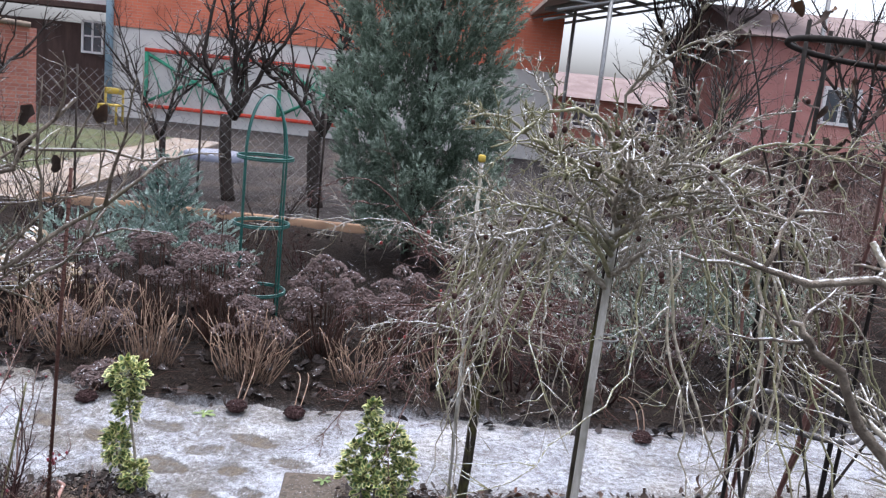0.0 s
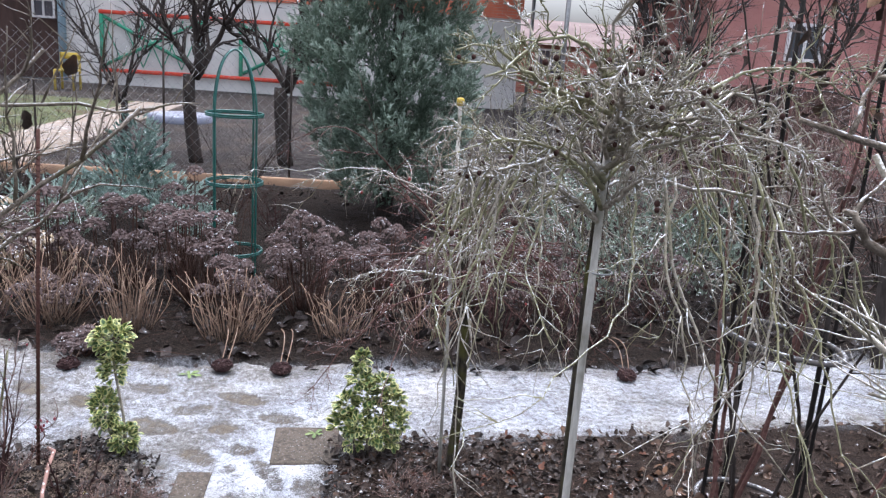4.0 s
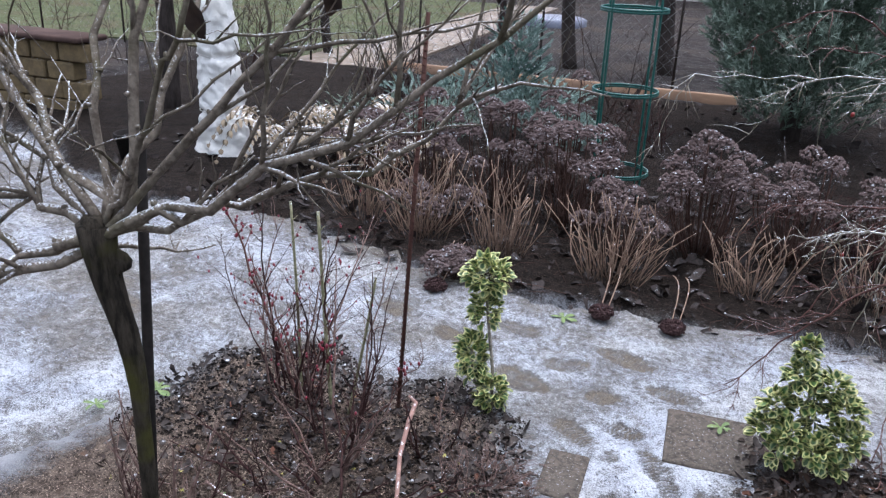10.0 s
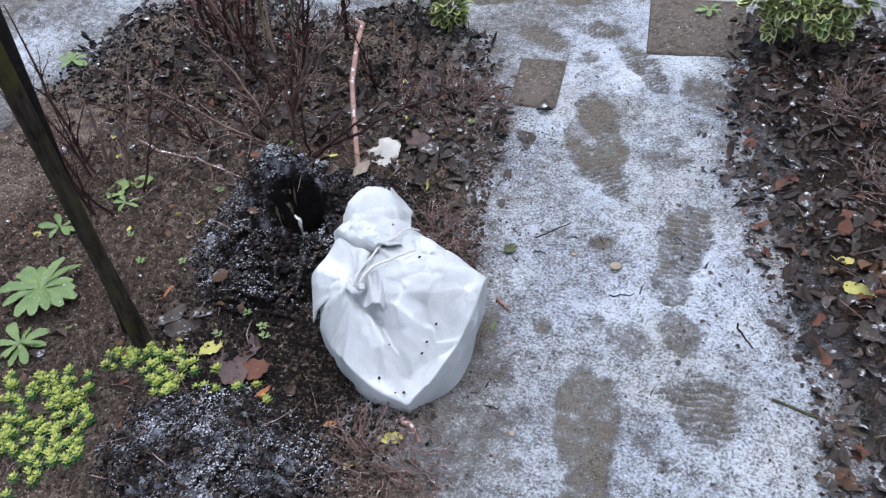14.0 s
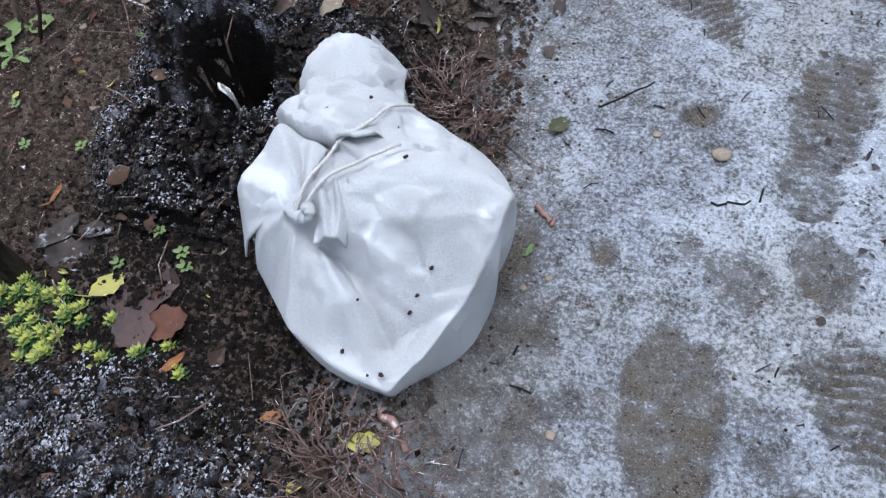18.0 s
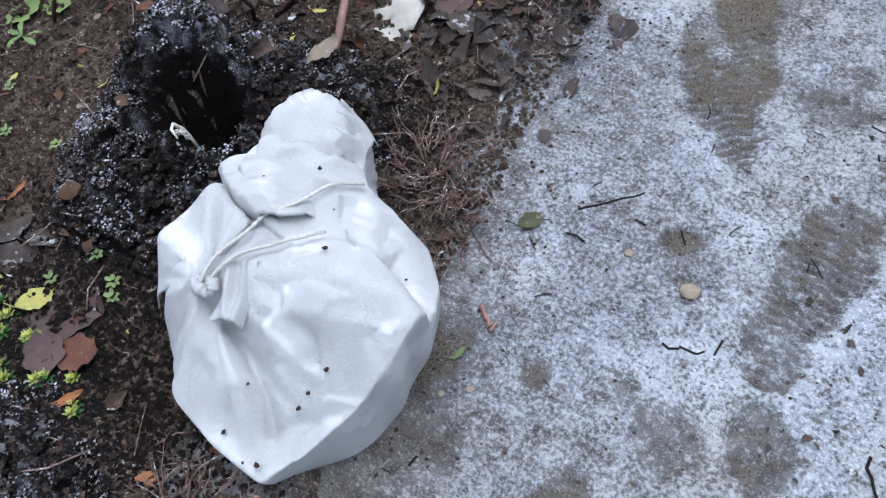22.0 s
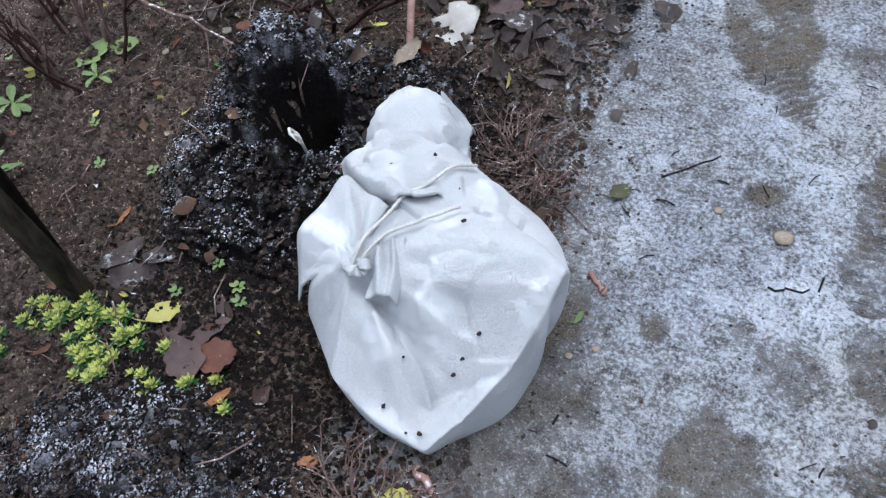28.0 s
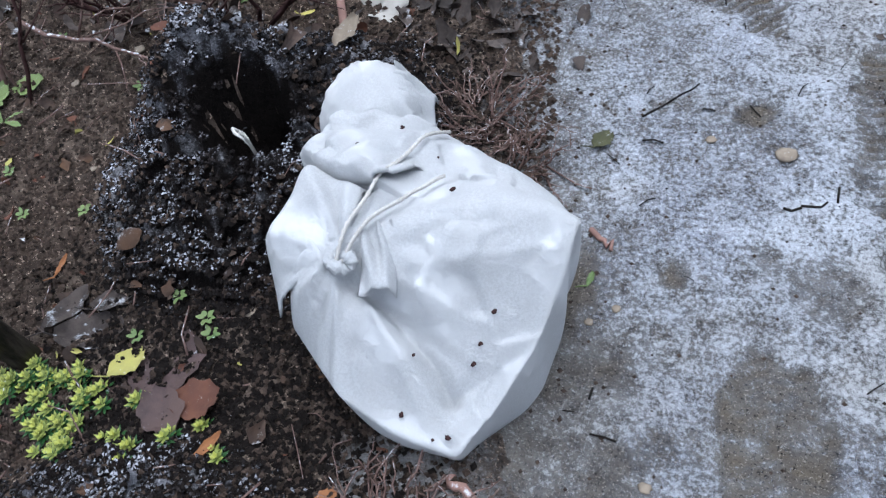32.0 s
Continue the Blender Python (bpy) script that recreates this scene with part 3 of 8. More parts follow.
def bed_left_height(x, y):
    edge = inside(x, y, BED_LEFT) + 0.035 * fbm(x, y, 9, 3, 41)
    z = -0.035 + 0.05 * smooth01(edge, -0.03, 0.06) + 0.02 * smooth01(edge, 0.1, 0.4)
    heap, second = mounds(x, y)
    z = z + (0.014 * fbm(x, y, 12, 5, 42, 0.6) + 0.014 * fbm(x, y, 55, 4, 43, 0.65)) * smooth01(edge, -0.02, 0.05)
    rough = smooth01(heap + second, 0.02, 0.08)
    z = z + heap + second + 0.016 * rough * fbm(x, y, 38, 4, 44, 0.65)
    return z - 0.115 * burrow(x, y)


def bed_frost(x, y, z):
    edge = inside(x, y, BED_LEFT)
    margin = (0.40 + 0.35 * fbm(x, y, 14, 4, 49)) * smooth01(-edge, -0.24, 0.02) + 0.3 * smooth01(-x, 1.75, 2.05)
    trodden = 0.50 * np.exp(-(((x + 0.775) / 0.060) ** 2 + ((y - 1.505) / 0.050) ** 2)) + 0.45 * np.exp(-(((x + 0.69) / 0.06) ** 2 + ((y - 1.47) / 0.04) ** 2))
    return 0.02 + margin + trodden + 0.12 * fbm(x, y, 7, 4, 45)


def compost_height(x, y):
    heap, second = mounds(x, y)
    body = smooth01(heap + second + 0.012 * fbm(x, y, 16, 3, 46), 0.010, 0.034)
    return bed_left_height(x, y) + np.where(body > 0, 0.012 * body + 0.013 * body * fbm(x, y, 75, 3, 47, 0.7) - 0.006, -0.02) - 0.05 * (body <= 0.02)


def compost_frost(x, y, z):
    heap, second = mounds(x, y)
    tops = 0.46 * smooth01(second, 0.015, 0.05) + 0.60 * np.exp(-(((x + 1.05) / 0.07) ** 2 + ((y - 1.90) / 0.05) ** 2)) + 0.35 * np.exp(-(((x + 0.92) / 0.07) ** 2 + ((y - 1.97) / 0.07) ** 2))
    side = 0.22 * smooth01(-x, 1.02, 1.16) * smooth01(heap, 0.01, 0.04) + 0.22 * smooth01(heap, 0.01, 0.05)
    return 0.02 + 0.8 * tops + 0.8 * side - 0.9 * burrow(x, y) + 0.16 * fbm(x, y, 16, 4, 48) + 0.55 * fbm(x, y, 75, 3, 47, 0.7)


def bed_right_height(x, y):
    edge = inside(x, y, BED_RIGHT) + 0.045 * fbm(x, y, 8, 3, 51)
    return -0.035 + 0.048 * smooth01(edge, -0.03, 0.07) + (0.014 * fbm(x, y, 9, 4, 52) + 0.008 * fbm(x, y, 45, 3, 53)) * smooth01(edge, -0.02, 0.06)


def bed_right_frost(x, y, z):
    edge = inside(x, y, BED_RIGHT)
    return 0.10 + 0.30 * smooth01(-edge, -0.2, 0.02) + 0.22 * fbm(x, y, 6, 4, 54)


def bed_back_height(x, y):
    edge = inside(x, y, BED_BACK) + 0.08 * fbm(x, y, 4, 3, 61)
    return -0.04 + 0.07 * smooth01(edge, -0.05, 0.12) + 0.03 * fbm(x, y, 4, 4, 62) * smooth01(edge, 0, 0.1)


def bed_back_frost(x, y, z):
    return 0.12 + 0.35 * smooth01(-inside(x, y, BED_BACK), -0.15, 0.02) + 0.18 * fbm(x, y, 3, 4, 63)


far = Shape()
rings = [0, 3, 6, 9, 13, 20, 40, 90, 250, 900, 2600]
fv = [(0.0, 4.0, -0.05)]
for r in rings[1:]:
    fv += [(r * math.cos(a), r * math.sin(a) + 4, -0.05 if r < 60 else -0.05) for a in np.arange(48) * 2 * math.pi / 48]
ff = [(0, 1 + k, 1 + (k + 1) % 48) for k in range(48)]
ff += [(1 + 48 * i + k, 1 + 48 * i + 48 + k, 1 + 48 * i + 48 + (k + 1) % 48, 1 + 48 * i + (k + 1) % 48) for i in range(len(rings) - 2) for k in range(48)]
far.add(fv, ff)
solid("ground", far, M_EARTH, "dark bare winter earth of the gardens", "ground", kind="structure")

sheet("path", steps((-5.5, -1.6, 0.03), (-1.6, -0.95, 0.014), (-0.95, -0.70, 0.007), (-0.70, 0.02, 0.0042), (0.02, 0.12, 0.01), (0.12, 5.0, 0.04)), steps((-3.4, 0.3, 0.15), (0.3, 1.2, 0.03), (1.2, 1.38, 0.008), (1.38, 2.9, 0.0044), (2.9, 3.7, 0.01), (3.7, 5.4, 0.03)),
      path_height, path_frost, M_PATH, "frost-covered concrete garden path with boot prints", "path", floor=-9)
sheet("soil_bed", steps((-3.3, -2.7, 0.1), (-2.7, -1.6, 0.02), (-1.6, -0.55, 0.0065), (-0.55, -0.4, 0.02)), steps((-3.2, 0.5, 0.15), (0.5, 1.1, 0.03), (1.1, 2.3, 0.0065), (2.3, 3.05, 0.014)), bed_left_height, bed_frost, M_SOIL, "wet brown soil bed with frosted edges", "soil")
sheet("soil_bed", steps((-0.4, 1.0, 0.014), (1.0, 4.6, 0.04)), steps((-3.2, 0.3, 0.15), (0.3, 1.2, 0.03), (1.2, 3.0, 0.014), (3.0, 3.9, 0.03)), bed_right_height, bed_right_frost, M_SOILMID, "dark soil bed covered with fallen leaves", "soil")
sheet("soil_bed", steps((-6.2, -3.2, 0.08), (-3.2, 1.6, 0.03), (1.6, 6.2, 0.08)), steps((3.4, 4.4, 0.025), (4.4, 8.5, 0.08)), bed_back_height, bed_back_frost, M_SOILDARK, "dark flower bed behind the path", "soil")
heap = sheet("compost_mound", steps((-1.45, -0.72, 0.0045)), steps((1.12, 2.2, 0.0045)), compost_height, compost_frost, M_COMPOST, "crumbly black compost heap with a burrow, rimed", "compost heap", floor=-9, kind="")


def keep_compost(ob):
    """Leaves of the compost sheet only the cells that rise over the soil."""
    me = ob.data
    co = np.zeros(len(me.vertices) * 3)
    me.vertices.foreach_get("co", co)
    co = co.reshape(-1, 3)
    hp, sc = mounds(co[:, 0], co[:, 1])
    body = hp + sc + 0.012 * fbm(co[:, 0], co[:, 1], 16, 3, 46)
    bm = bmesh.new()
    bm.from_mesh(me)
    bm.verts.ensure_lookup_table()
    bmesh.ops.delete(bm, geom=[v for v, b in zip(bm.verts, body) if b < 0.008], context="VERTS")
    bm.to_mesh(me)
    bm.free()


keep_compost(heap)


GX, GY = np.arange(-4.2, 3.8, 0.012), np.arange(0.9, 5.4, 0.012)


def near_heights():
    gx, gy = np.meshgrid(GX, GY)
    z = path_height(gx, gy)
    for h in (bed_left_height, bed_right_height, bed_back_height):
        z = np.maximum(z, h(gx, gy))
    hp, sc = mounds(gx, gy)
    return np.where(hp + sc > 0.02, np.maximum(z, compost_height(gx, gy)), z)


GZ = near_heights()


def ground_z(x, y):
    """Height of the near ground at a place."""
    i, j = int(round((y - 0.9) / 0.012)), int(round((x + 4.2) / 0.012))
    if 0 <= i < len(GY) and 0 <= j < len(GX):
        return float(GZ[i, j])
    return 0.03 if y > 5.3 else 0.0


hx, hy = np.meshgrid(np.arange(-1.6, -0.6, 0.01), np.arange(1.0, 2.3, 0.01))
HEAP_OK = (sum(mounds(hx, hy)) > 0.014) & (burrow(hx, hy) < 0.5)
rng = random.Random(3)
crumbs = Shape()                                      # rimed crumbs on both heaps
for _ in range(34000):
    if rng.random() < 0.6:
        x, y = rng.gauss(-1.03, 0.14), rng.gauss(1.84, 0.14)
    else:
        x, y = rng.gauss(-0.935, 0.12), rng.gauss(1.345, 0.085)
    i, j = int((y - 1.0) / 0.01), int((x + 1.6) / 0.01)
    if not (0 <= i < 130 and 0 <= j < 100 and HEAP_OK[i, j]):
        continue
    z = ground_z(x, y)
    r = rng.uniform(0.0010, 0.0030)
    d = np.array([rng.gauss(0, 1), rng.gauss(0, 1), abs(rng.gauss(0, 0.9))])
    d = d / np.linalg.norm(d)
    e = unit(np.cross(d, (0.3, 0.5, 0.8)))
    c = np.array([x, y, z + r * rng.uniform(0.2, 1.6)])
    f = np.cross(d, e)
    crumbs.add([c + d * r * 1.3, c - d * r * 1.2, c + e * r * 0.9, c - e * r, c + f * r, c - f * r * 0.8], [(0, 2, 4), (0, 4, 3), (0, 3, 5), (0, 5, 2), (1, 4, 2), (1, 3, 4), (1, 5, 3), (1, 2, 5)])
n = Nodes("rimed compost crumb")
up = n.add("ShaderNodeSeparateXYZ")
n.link(n.pos.outputs["Normal"], up.inputs[0])
level = n.math("ADD", n.math("MULTIPLY", up.outputs["Z"], 0.30), n.math("ADD", n.math("MULTIPLY", n.noise(330, 3, 0.8), 0.45), n.math("MULTIPLY", n.noise(17, 4, 0.7), 0.9)))
tint = n.mix(n.pos.outputs["Random Per Island"], (0.005, 0.004, 0.004), (0.022, 0.018, 0.017))
M_CRUMB = n.done(n.mix(n.math("MULTIPLY", n.ramp(level, 0.88, 1.14), 0.66), tint, (0.60, 0.61, 0.67)), 0.9, None, 0, 0, 0.0, 0.1)
cr = part("crumb_layer", crumbs, M_CRUMB, heap, "frosted compost crumbs", smooth=False)
tagged(cr, kind="stuff")


# ---- paving slabs set in the path ----
def slab(cx, cy, w, d, turn, label):
    s = Shape()
    s.box((-w / 2, -d / 2, -0.03), (w / 2, d / 2, 0.006), 0.004)
    ob = solid("paving_slab", s, M_SLAB, label, "paving slab", "slabs at the path", place=(cx, cy, 0))
    ob.rotation_euler = (0, 0, radians(turn))


M_SLAB = surface("bare grey-brown slab", (0.13, 0.108, 0.088), (0.048, 0.041, 0.035), 85, 0.85, 0.17, 140, 1.0, 160, (0.10, 0.085, 0.07), 0)
slab(-0.69, 2.535, 0.115, 0.21, 3, "small bare grey paving slab beside the frosted path")
slab(-0.335, 2.87, 0.25, 0.29, 4, "square bare grey paving slab by the variegated shrub")


# ---- the wrapped bundle ----
def bundle():
    top = thing("cloth_bundle", (-0.765, 1.70, 0.012), "white cloth sack tied with cord, dusted with frost", "sack")
    # shoulder line: where the upper side bends down, and how high
    rim = [(0.165, 0.000, 0.170), (0.158, -0.035, 0.148), (0.140, -0.085, 0.104), (0.108, -0.140, 0.064), (0.080, -0.184, 0.044), (0.025, -0.180, 0.066), (-0.022, -0.167, 0.090), (-0.062, -0.132, 0.088), (-0.096, -0.102, 0.085), (-0.104, -0.075, 0.100),
           (-0.108, -0.040, 0.130), (-0.110, -0.005, 0.150), (-0.112, 0.035, 0.165), (-0.120, 0.070, 0.140), (-0.128, 0.115, 0.115), (-0.128, 0.150, 0.09), (-0.095, 0.185, 0.08), (-0.045, 0.180, 0.085), (-0.008, 0.140, 0.105), (0.010, 0.124, 0.115), (0.042, 0.120, 0.098), (0.096, 0.103, 0.085), (0.134, 0.065, 0.095), (0.155, 0.030, 0.110)]
    corners = sorted((math.degrees(math.atan2(b, a)) % 360, math.hypot(a, b), c) for a, b, c in rim)
    ring_a, ring_r, ring_z = [], [], []
    for (a0, r0, z0), (a1, r1, z1) in zip(corners, corners[1:] + [(corners[0][0] + 360, *corners[0][1:])]):
        p0, p1 = [np.array([r * math.cos(radians(q)), r * math.sin(radians(q))]) for q, r in ((a0, r0), (a1, r1))]
        for s in np.arange(12) / 12:                     # straight hems between the corners
            q = p0 * (1 - s) + p1 * s
            ring_a.append(math.atan2(q[1], q[0]) % (2 * math.pi))
            ring_r.append(math.hypot(*q))
            ring_z.append(z0 * (1 - s) + z1 * s)
    order = np.argsort(ring_a)
    ang, reach, high = [np.array(q)[order] for q in (ring_a, ring_r, ring_z)]
    ang, reach, high = np.r_[ang[-1] - 2 * np.pi, ang, ang[0] + 2 * np.pi], np.r_[reach[-1], reach, reach[0]], np.r_[high[-1], high, high[0]]
    nt, ns = 320, 104
    th = np.arange(nt) * 2 * np.pi / nt

    def around(values, soft):
        v = np.interp(th, ang, values)
        k = np.exp(-0.5 * (np.arange(-12, 13) / soft) ** 2)
        return np.convolve(np.r_[v[-12:], v, v[:12]], k / k.sum(), "valid")

    R, Z = around(reach, 1.0), around(high, 2.0)
    knot = np.array([-0.030, -0.076])
    gen = np.random.RandomState(8)
    sites, tilt = gen.uniform(-0.24, 0.24, (150, 2)), gen.normal(0, 0.16, (150, 2))

    def facets(x, y):
        """Crumpled cloth: small planes that meet in creases."""
        d2 = (x[..., None] - sites[:, 0]) ** 2 + (y[..., None] - sites[:, 1]) ** 2
        w = np.exp(-(d2 - d2.min(-1, keepdims=True)) / 0.00007)
        h = (x[..., None] - sites[:, 0]) * tilt[:, 0] + (y[..., None] - sites[:, 1]) * tilt[:, 1]
        return (w * h).sum(-1) / w.sum(-1)

    def crease(x, y, line, width):
        best = np.full(np.shape(x), 1.0)
        for (x0, y0), (x1, y1) in zip(line[:-1], line[1:]):
            ex, ey = x1 - x0, y1 - y0
            s = np.clip(((x - x0) * ex + (y - y0) * ey) / (ex * ex + ey * ey), 0, 1)
            best = np.minimum(best, np.hypot(x - x0 - s * ex, y - y0 - s * ey))
        return np.exp(-(best / width) ** 1.15)

    def relief(x, y):
        """Folds, puffs and creases of the tied cloth."""
        dx, dy = x - knot[0], y - knot[1]
        d, a = np.hypot(dx, dy), np.arctan2(dy, dx)
        fold = np.zeros(np.shape(x))
        for centre, width, size in ((-1.55, 0.10, 0.012), (-0.70, 0.10, 0.010), (-0.35, 0.08, -0.009), (-0.05, 0.07, 0.008), (1.15, 0.12, -0.010), (1.65, 0.10, 0.010), (2.15, 0.12, -0.012), (2.75, 0.12, 0.012), (-2.1, 0.12, -0.018), (-2.6, 0.12, 0.012), (-3.0, 0.10, -0.010)):
            delta = (a - centre + np.pi) % (2 * np.pi) - np.pi
            fold = fold + size * np.exp(-np.abs(delta / width) ** 1.6)
        fold = fold * smooth01(d, 0.012, 0.045) * (1 - 0.85 * smooth01(d, 0.07, 0.19))
        z = 0.8 * fold + 0.85 * facets(x, y) + 0.0022 * fbm(x, y, 40, 4, 72, 0.6)
        z = z - 0.030 * crease(x, y, [(-0.018, -0.082), (0.018, -0.098), (0.046, -0.115), (0.066, -0.138)], 0.012)
        z = z + 0.010 * crease(x, y, [(-0.034, -0.088), (-0.022, -0.125), (-0.012, -0.165)], 0.014)
        z = z + 0.008 * crease(x, y, [(0.000, -0.104), (0.030, -0.140), (0.064, -0.182)], 0.012)
        z = z + 0.008 * crease(x, y, [(0.028, -0.066), (0.085, -0.046), (0.150, -0.024)], 0.012)
        z = z - 0.006 * crease(x, y, [(0.020, -0.050), (0.060, -0.024), (0.095, -0.016)], 0.009)
        z = z - 0.010 * crease(x, y, [(0.066, -0.138), (0.105, -0.110), (0.140, -0.088)], 0.008)
        z = z - 0.014 * np.exp(-(((x - 0.088) / 0.045) ** 2 + ((y + 0.086) / 0.035) ** 2))
        z = z - 0.005 * crease(x, y, [(0.060, 0.100), (0.074, 0.062), (0.110, 0.040)], 0.007)
        z = z + 0.005 * crease(x, y, [(-0.080, 0.060), (-0.040, 0.070), (0.005, 0.085)], 0.012)
        z = z - 0.004 * crease(x, y, [(-0.090, 0.045), (-0.045, 0.040), (0.0, 0.055)], 0.007)
        z = z + 0.0022 * np.sin((0.91 * x - 0.42 * y) * 210 + 5 * fbm(x, y, 12, 2, 74)) * smooth01(y - x, 0.02, 0.08)
        return z - 0.004 * np.exp(-(d / 0.024) ** 2)

    def spread(x, y):
        t = np.arctan2(y, x) % (2 * np.pi)
        return np.interp(t, np.r_[th, 2 * np.pi], np.r_[R, R[0]]), np.interp(t, np.r_[th, 2 * np.pi], np.r_[Z, Z[0]])

    def top_z(x, y):
        """Height of the cloth's upper side."""
        x, y = np.asarray(x, float), np.asarray(y, float)
        rr, zz = spread(x, y)
        q = np.hypot(x, y) / rr
        u = np.clip(q, 0, 1)
        # the lower cloth, folded back along a line under the cord, and the upper cloth towards the neck
        face, lap, upper = 0.228 - 0.35 * x + 0.87 * y, 0.171 + 0.0935 * x - 0.3575 * y, 0.177 - 0.28 * x - 0.28 * y
        lower = -0.006 * np.log(np.exp(-face / 0.006) + np.exp(-lap / 0.006))
        seam = np.interp(x, [-0.2, -0.11, -0.085, -0.06, -0.035, -0.0145, 0.015, 0.035, 0.08, 0.16, 0.3], [0.045, 0.040, 0.022, 0.011, 0.004, 0.0, 0.0, 0.029, 0.037, 0.006, -0.03])
        z = lower - 0.022 * np.exp(-(((x + 0.088) / 0.040) ** 2 + ((y + 0.03) / 0.045) ** 2)) + (upper - lower) * smooth01(y - seam, 0.0, 0.0045)
        groove = (x * -0.42 + y * 0.91) - 0.112
        z = z - 0.012 * np.exp(-(groove / 0.012) ** 2) - 0.02 * smooth01(groove, 0.0, 0.05)
        z = z - np.maximum(z - zz, 0) * u ** 7 - 0.25 * np.maximum(q - 1, 0)
        return z + relief(x, y) * (1 - 0.5 * u ** 8)

    verts = []
    for i in range(ns + 1):
        s = i / ns
        if s < 0.7:
            rad = R * (s / 0.7)
            x, y = rad * np.cos(th), rad * np.sin(th)
            z = top_z(x, y)
        else:
            u = (s - 0.7) / 0.3
            flare = 1 + 0.07 * np.exp(-((th - radians(322)) / 0.25) ** 2) * u
            rad = R * (1 - (0.10 + 0.10 * np.exp(-((((th + np.pi) % (2 * np.pi)) - np.pi - 0.02) / 0.22) ** 2)) * u ** 1.2) * flare
            x, y = rad * np.cos(th), rad * np.sin(th)
            z = top_z(R * np.cos(th), R * np.sin(th)) * (1 - u) ** 1.1 - 0.014 * u
            ripple = 0.004 * np.sin(9 * th + 3 * np.sin(3 * th)) * np.sin(np.pi * u)
            x, y = x + ripple * np.cos(th), y + ripple * np.sin(th)
        verts.append(np.stack([x, y, z], 1))
    v = np.concatenate(verts)
    faces = [(i * nt + k, (i + 1) * nt + k, (i + 1) * nt + (k + 1) % nt, i * nt + (k + 1) % nt) for i in range(1, ns) for k in range(nt)]
    faces += [(0, nt + k, nt + (k + 1) % nt) for k in range(nt)]
    body = Shape()
    body.add(v, faces)
    part("sack", body, M_CLOTH, top)

    def curve(points, t):
        p = np.array(points)
        d = np.r_[0, np.cumsum(np.linalg.norm(np.diff(p, axis=0), axis=1))]
        q = np.stack([np.interp(t, d / d[-1], p[:, k]) for k in (0, 1)], 1)
        for _ in range(3):
            q[1:-1] = (q[:-2] + 2 * q[1:-1] + q[2:]) / 4
        return q

    def layer(edge, inner, lift, label, sink=0.009):
        """A layer of cloth that lies on the sack: free along edge, held along inner."""
        m, n = 90, 40
        t = np.linspace(0, 1, m)
        e, h = curve(edge, t), curve(inner, t)
        pv = []
        for j in range(n + 1):
            s = j / n
            p = e * (1 - s) + h * s
            z = top_z(p[:, 0], p[:, 1]) + lift * (1 - s) ** 0.8 * (1 + 0.15 * np.sin(7 * t + 2)) + (0.0035 if j else 0.001) - sink * s ** 1.5
            pv.append(np.c_[p, z])
        s = Shape()
        s.add(np.concatenate(pv), [(j * m + i, (j + 1) * m + i, (j + 1) * m + i + 1, j * m + i + 1) for j in range(n) for i in range(m - 1)])
        ob = part("cloth_layer", s, M_CLOTH, top, label)
        thick = ob.modifiers.new("thickness", "SOLIDIFY")
        thick.thickness = 0.0018

    layer([(-0.114, 0.040), (-0.088, 0.022), (-0.06, 0.011), (-0.035, 0.004), (-0.0145, 0.003), (0.006, 0.034)], [(-0.122, 0.085), (-0.09, 0.09), (-0.06, 0.09), (-0.03, 0.085), (-0.005, 0.07), (0.010, 0.042)], 0.008, "cloth edge wrapped round the neck")

    def ear():
        """The free end of the cloth, gathered at the knot and puffed out to the side."""
        m, n, pv = 60, 40, []
        t = np.linspace(0, 1, m)
        outer = np.stack([np.interp(t, [0, 0.28, 0.62, 1], [-0.030, -0.100, -0.116, -0.106]), np.interp(t, [0, 0.28, 0.62, 1], [0.006, 0.030, -0.052, -0.098]), np.interp(t, [0, 0.28, 0.62, 1], [0.176, 0.178, 0.176, 0.108])], 1)
        for _ in range(3):
            outer[1:-1] = (outer[:-2] + 2 * outer[1:-1] + outer[2:]) / 4
        heart = np.array([knot[0] + 0.004, knot[1] + 0.002, float(top_z(*knot)) + 0.002])
        for j in range(n + 1):
            q = j / n
            p = heart + (outer - heart) * (0.05 + 0.95 * q)
            pleat = 0.0055 * np.sin(17 * t + 3 * np.sin(5 * t)) * math.sin(math.pi * min(1, q * 0.9)) + 0.004 * fbm(t * 3, 0 * t + q * 2, 3, 3, 79)
            curl = 0.014 * math.sin(math.pi * q ** 0.8) - 0.016 * max(0, q - 0.86) / 0.14
            p[:, 2] += pleat + curl
            pv.append(p)
        s = Shape()
        s.add(np.concatenate(pv), [(j * m + i, j * m + i + 1, (j + 1) * m + i + 1, (j + 1) * m + i) for j in range(n) for i in range(m - 1)])
        ob = part("cloth_layer", s, M_CLOTH, top, "puffed end of the tied cloth")
        thick = ob.modifiers.new("thickness", "SOLIDIFY")
        thick.thickness = 0.0018

    ear()

    def laid(points, lift, r, label):
        t = np.linspace(0, 1, 40)
        q = curve(points, t)
        ends = top_z(q[[0, -1], 0], q[[0, -1], 1]) + np.array([0.012, lift])
        z = np.maximum(ends[0] * (1 - t) + ends[1] * t, top_z(q[:, 0], q[:, 1]) + 0.0105)   # a taut cord bridges the hollows
        for _ in range(6):
            z[1:-1] = (z[:-2] + 2 * z[1:-1] + z[2:]) / 4
        pts, c = np.c_[q, z], Shape()
        fine = np.linspace(0, 1, 130)
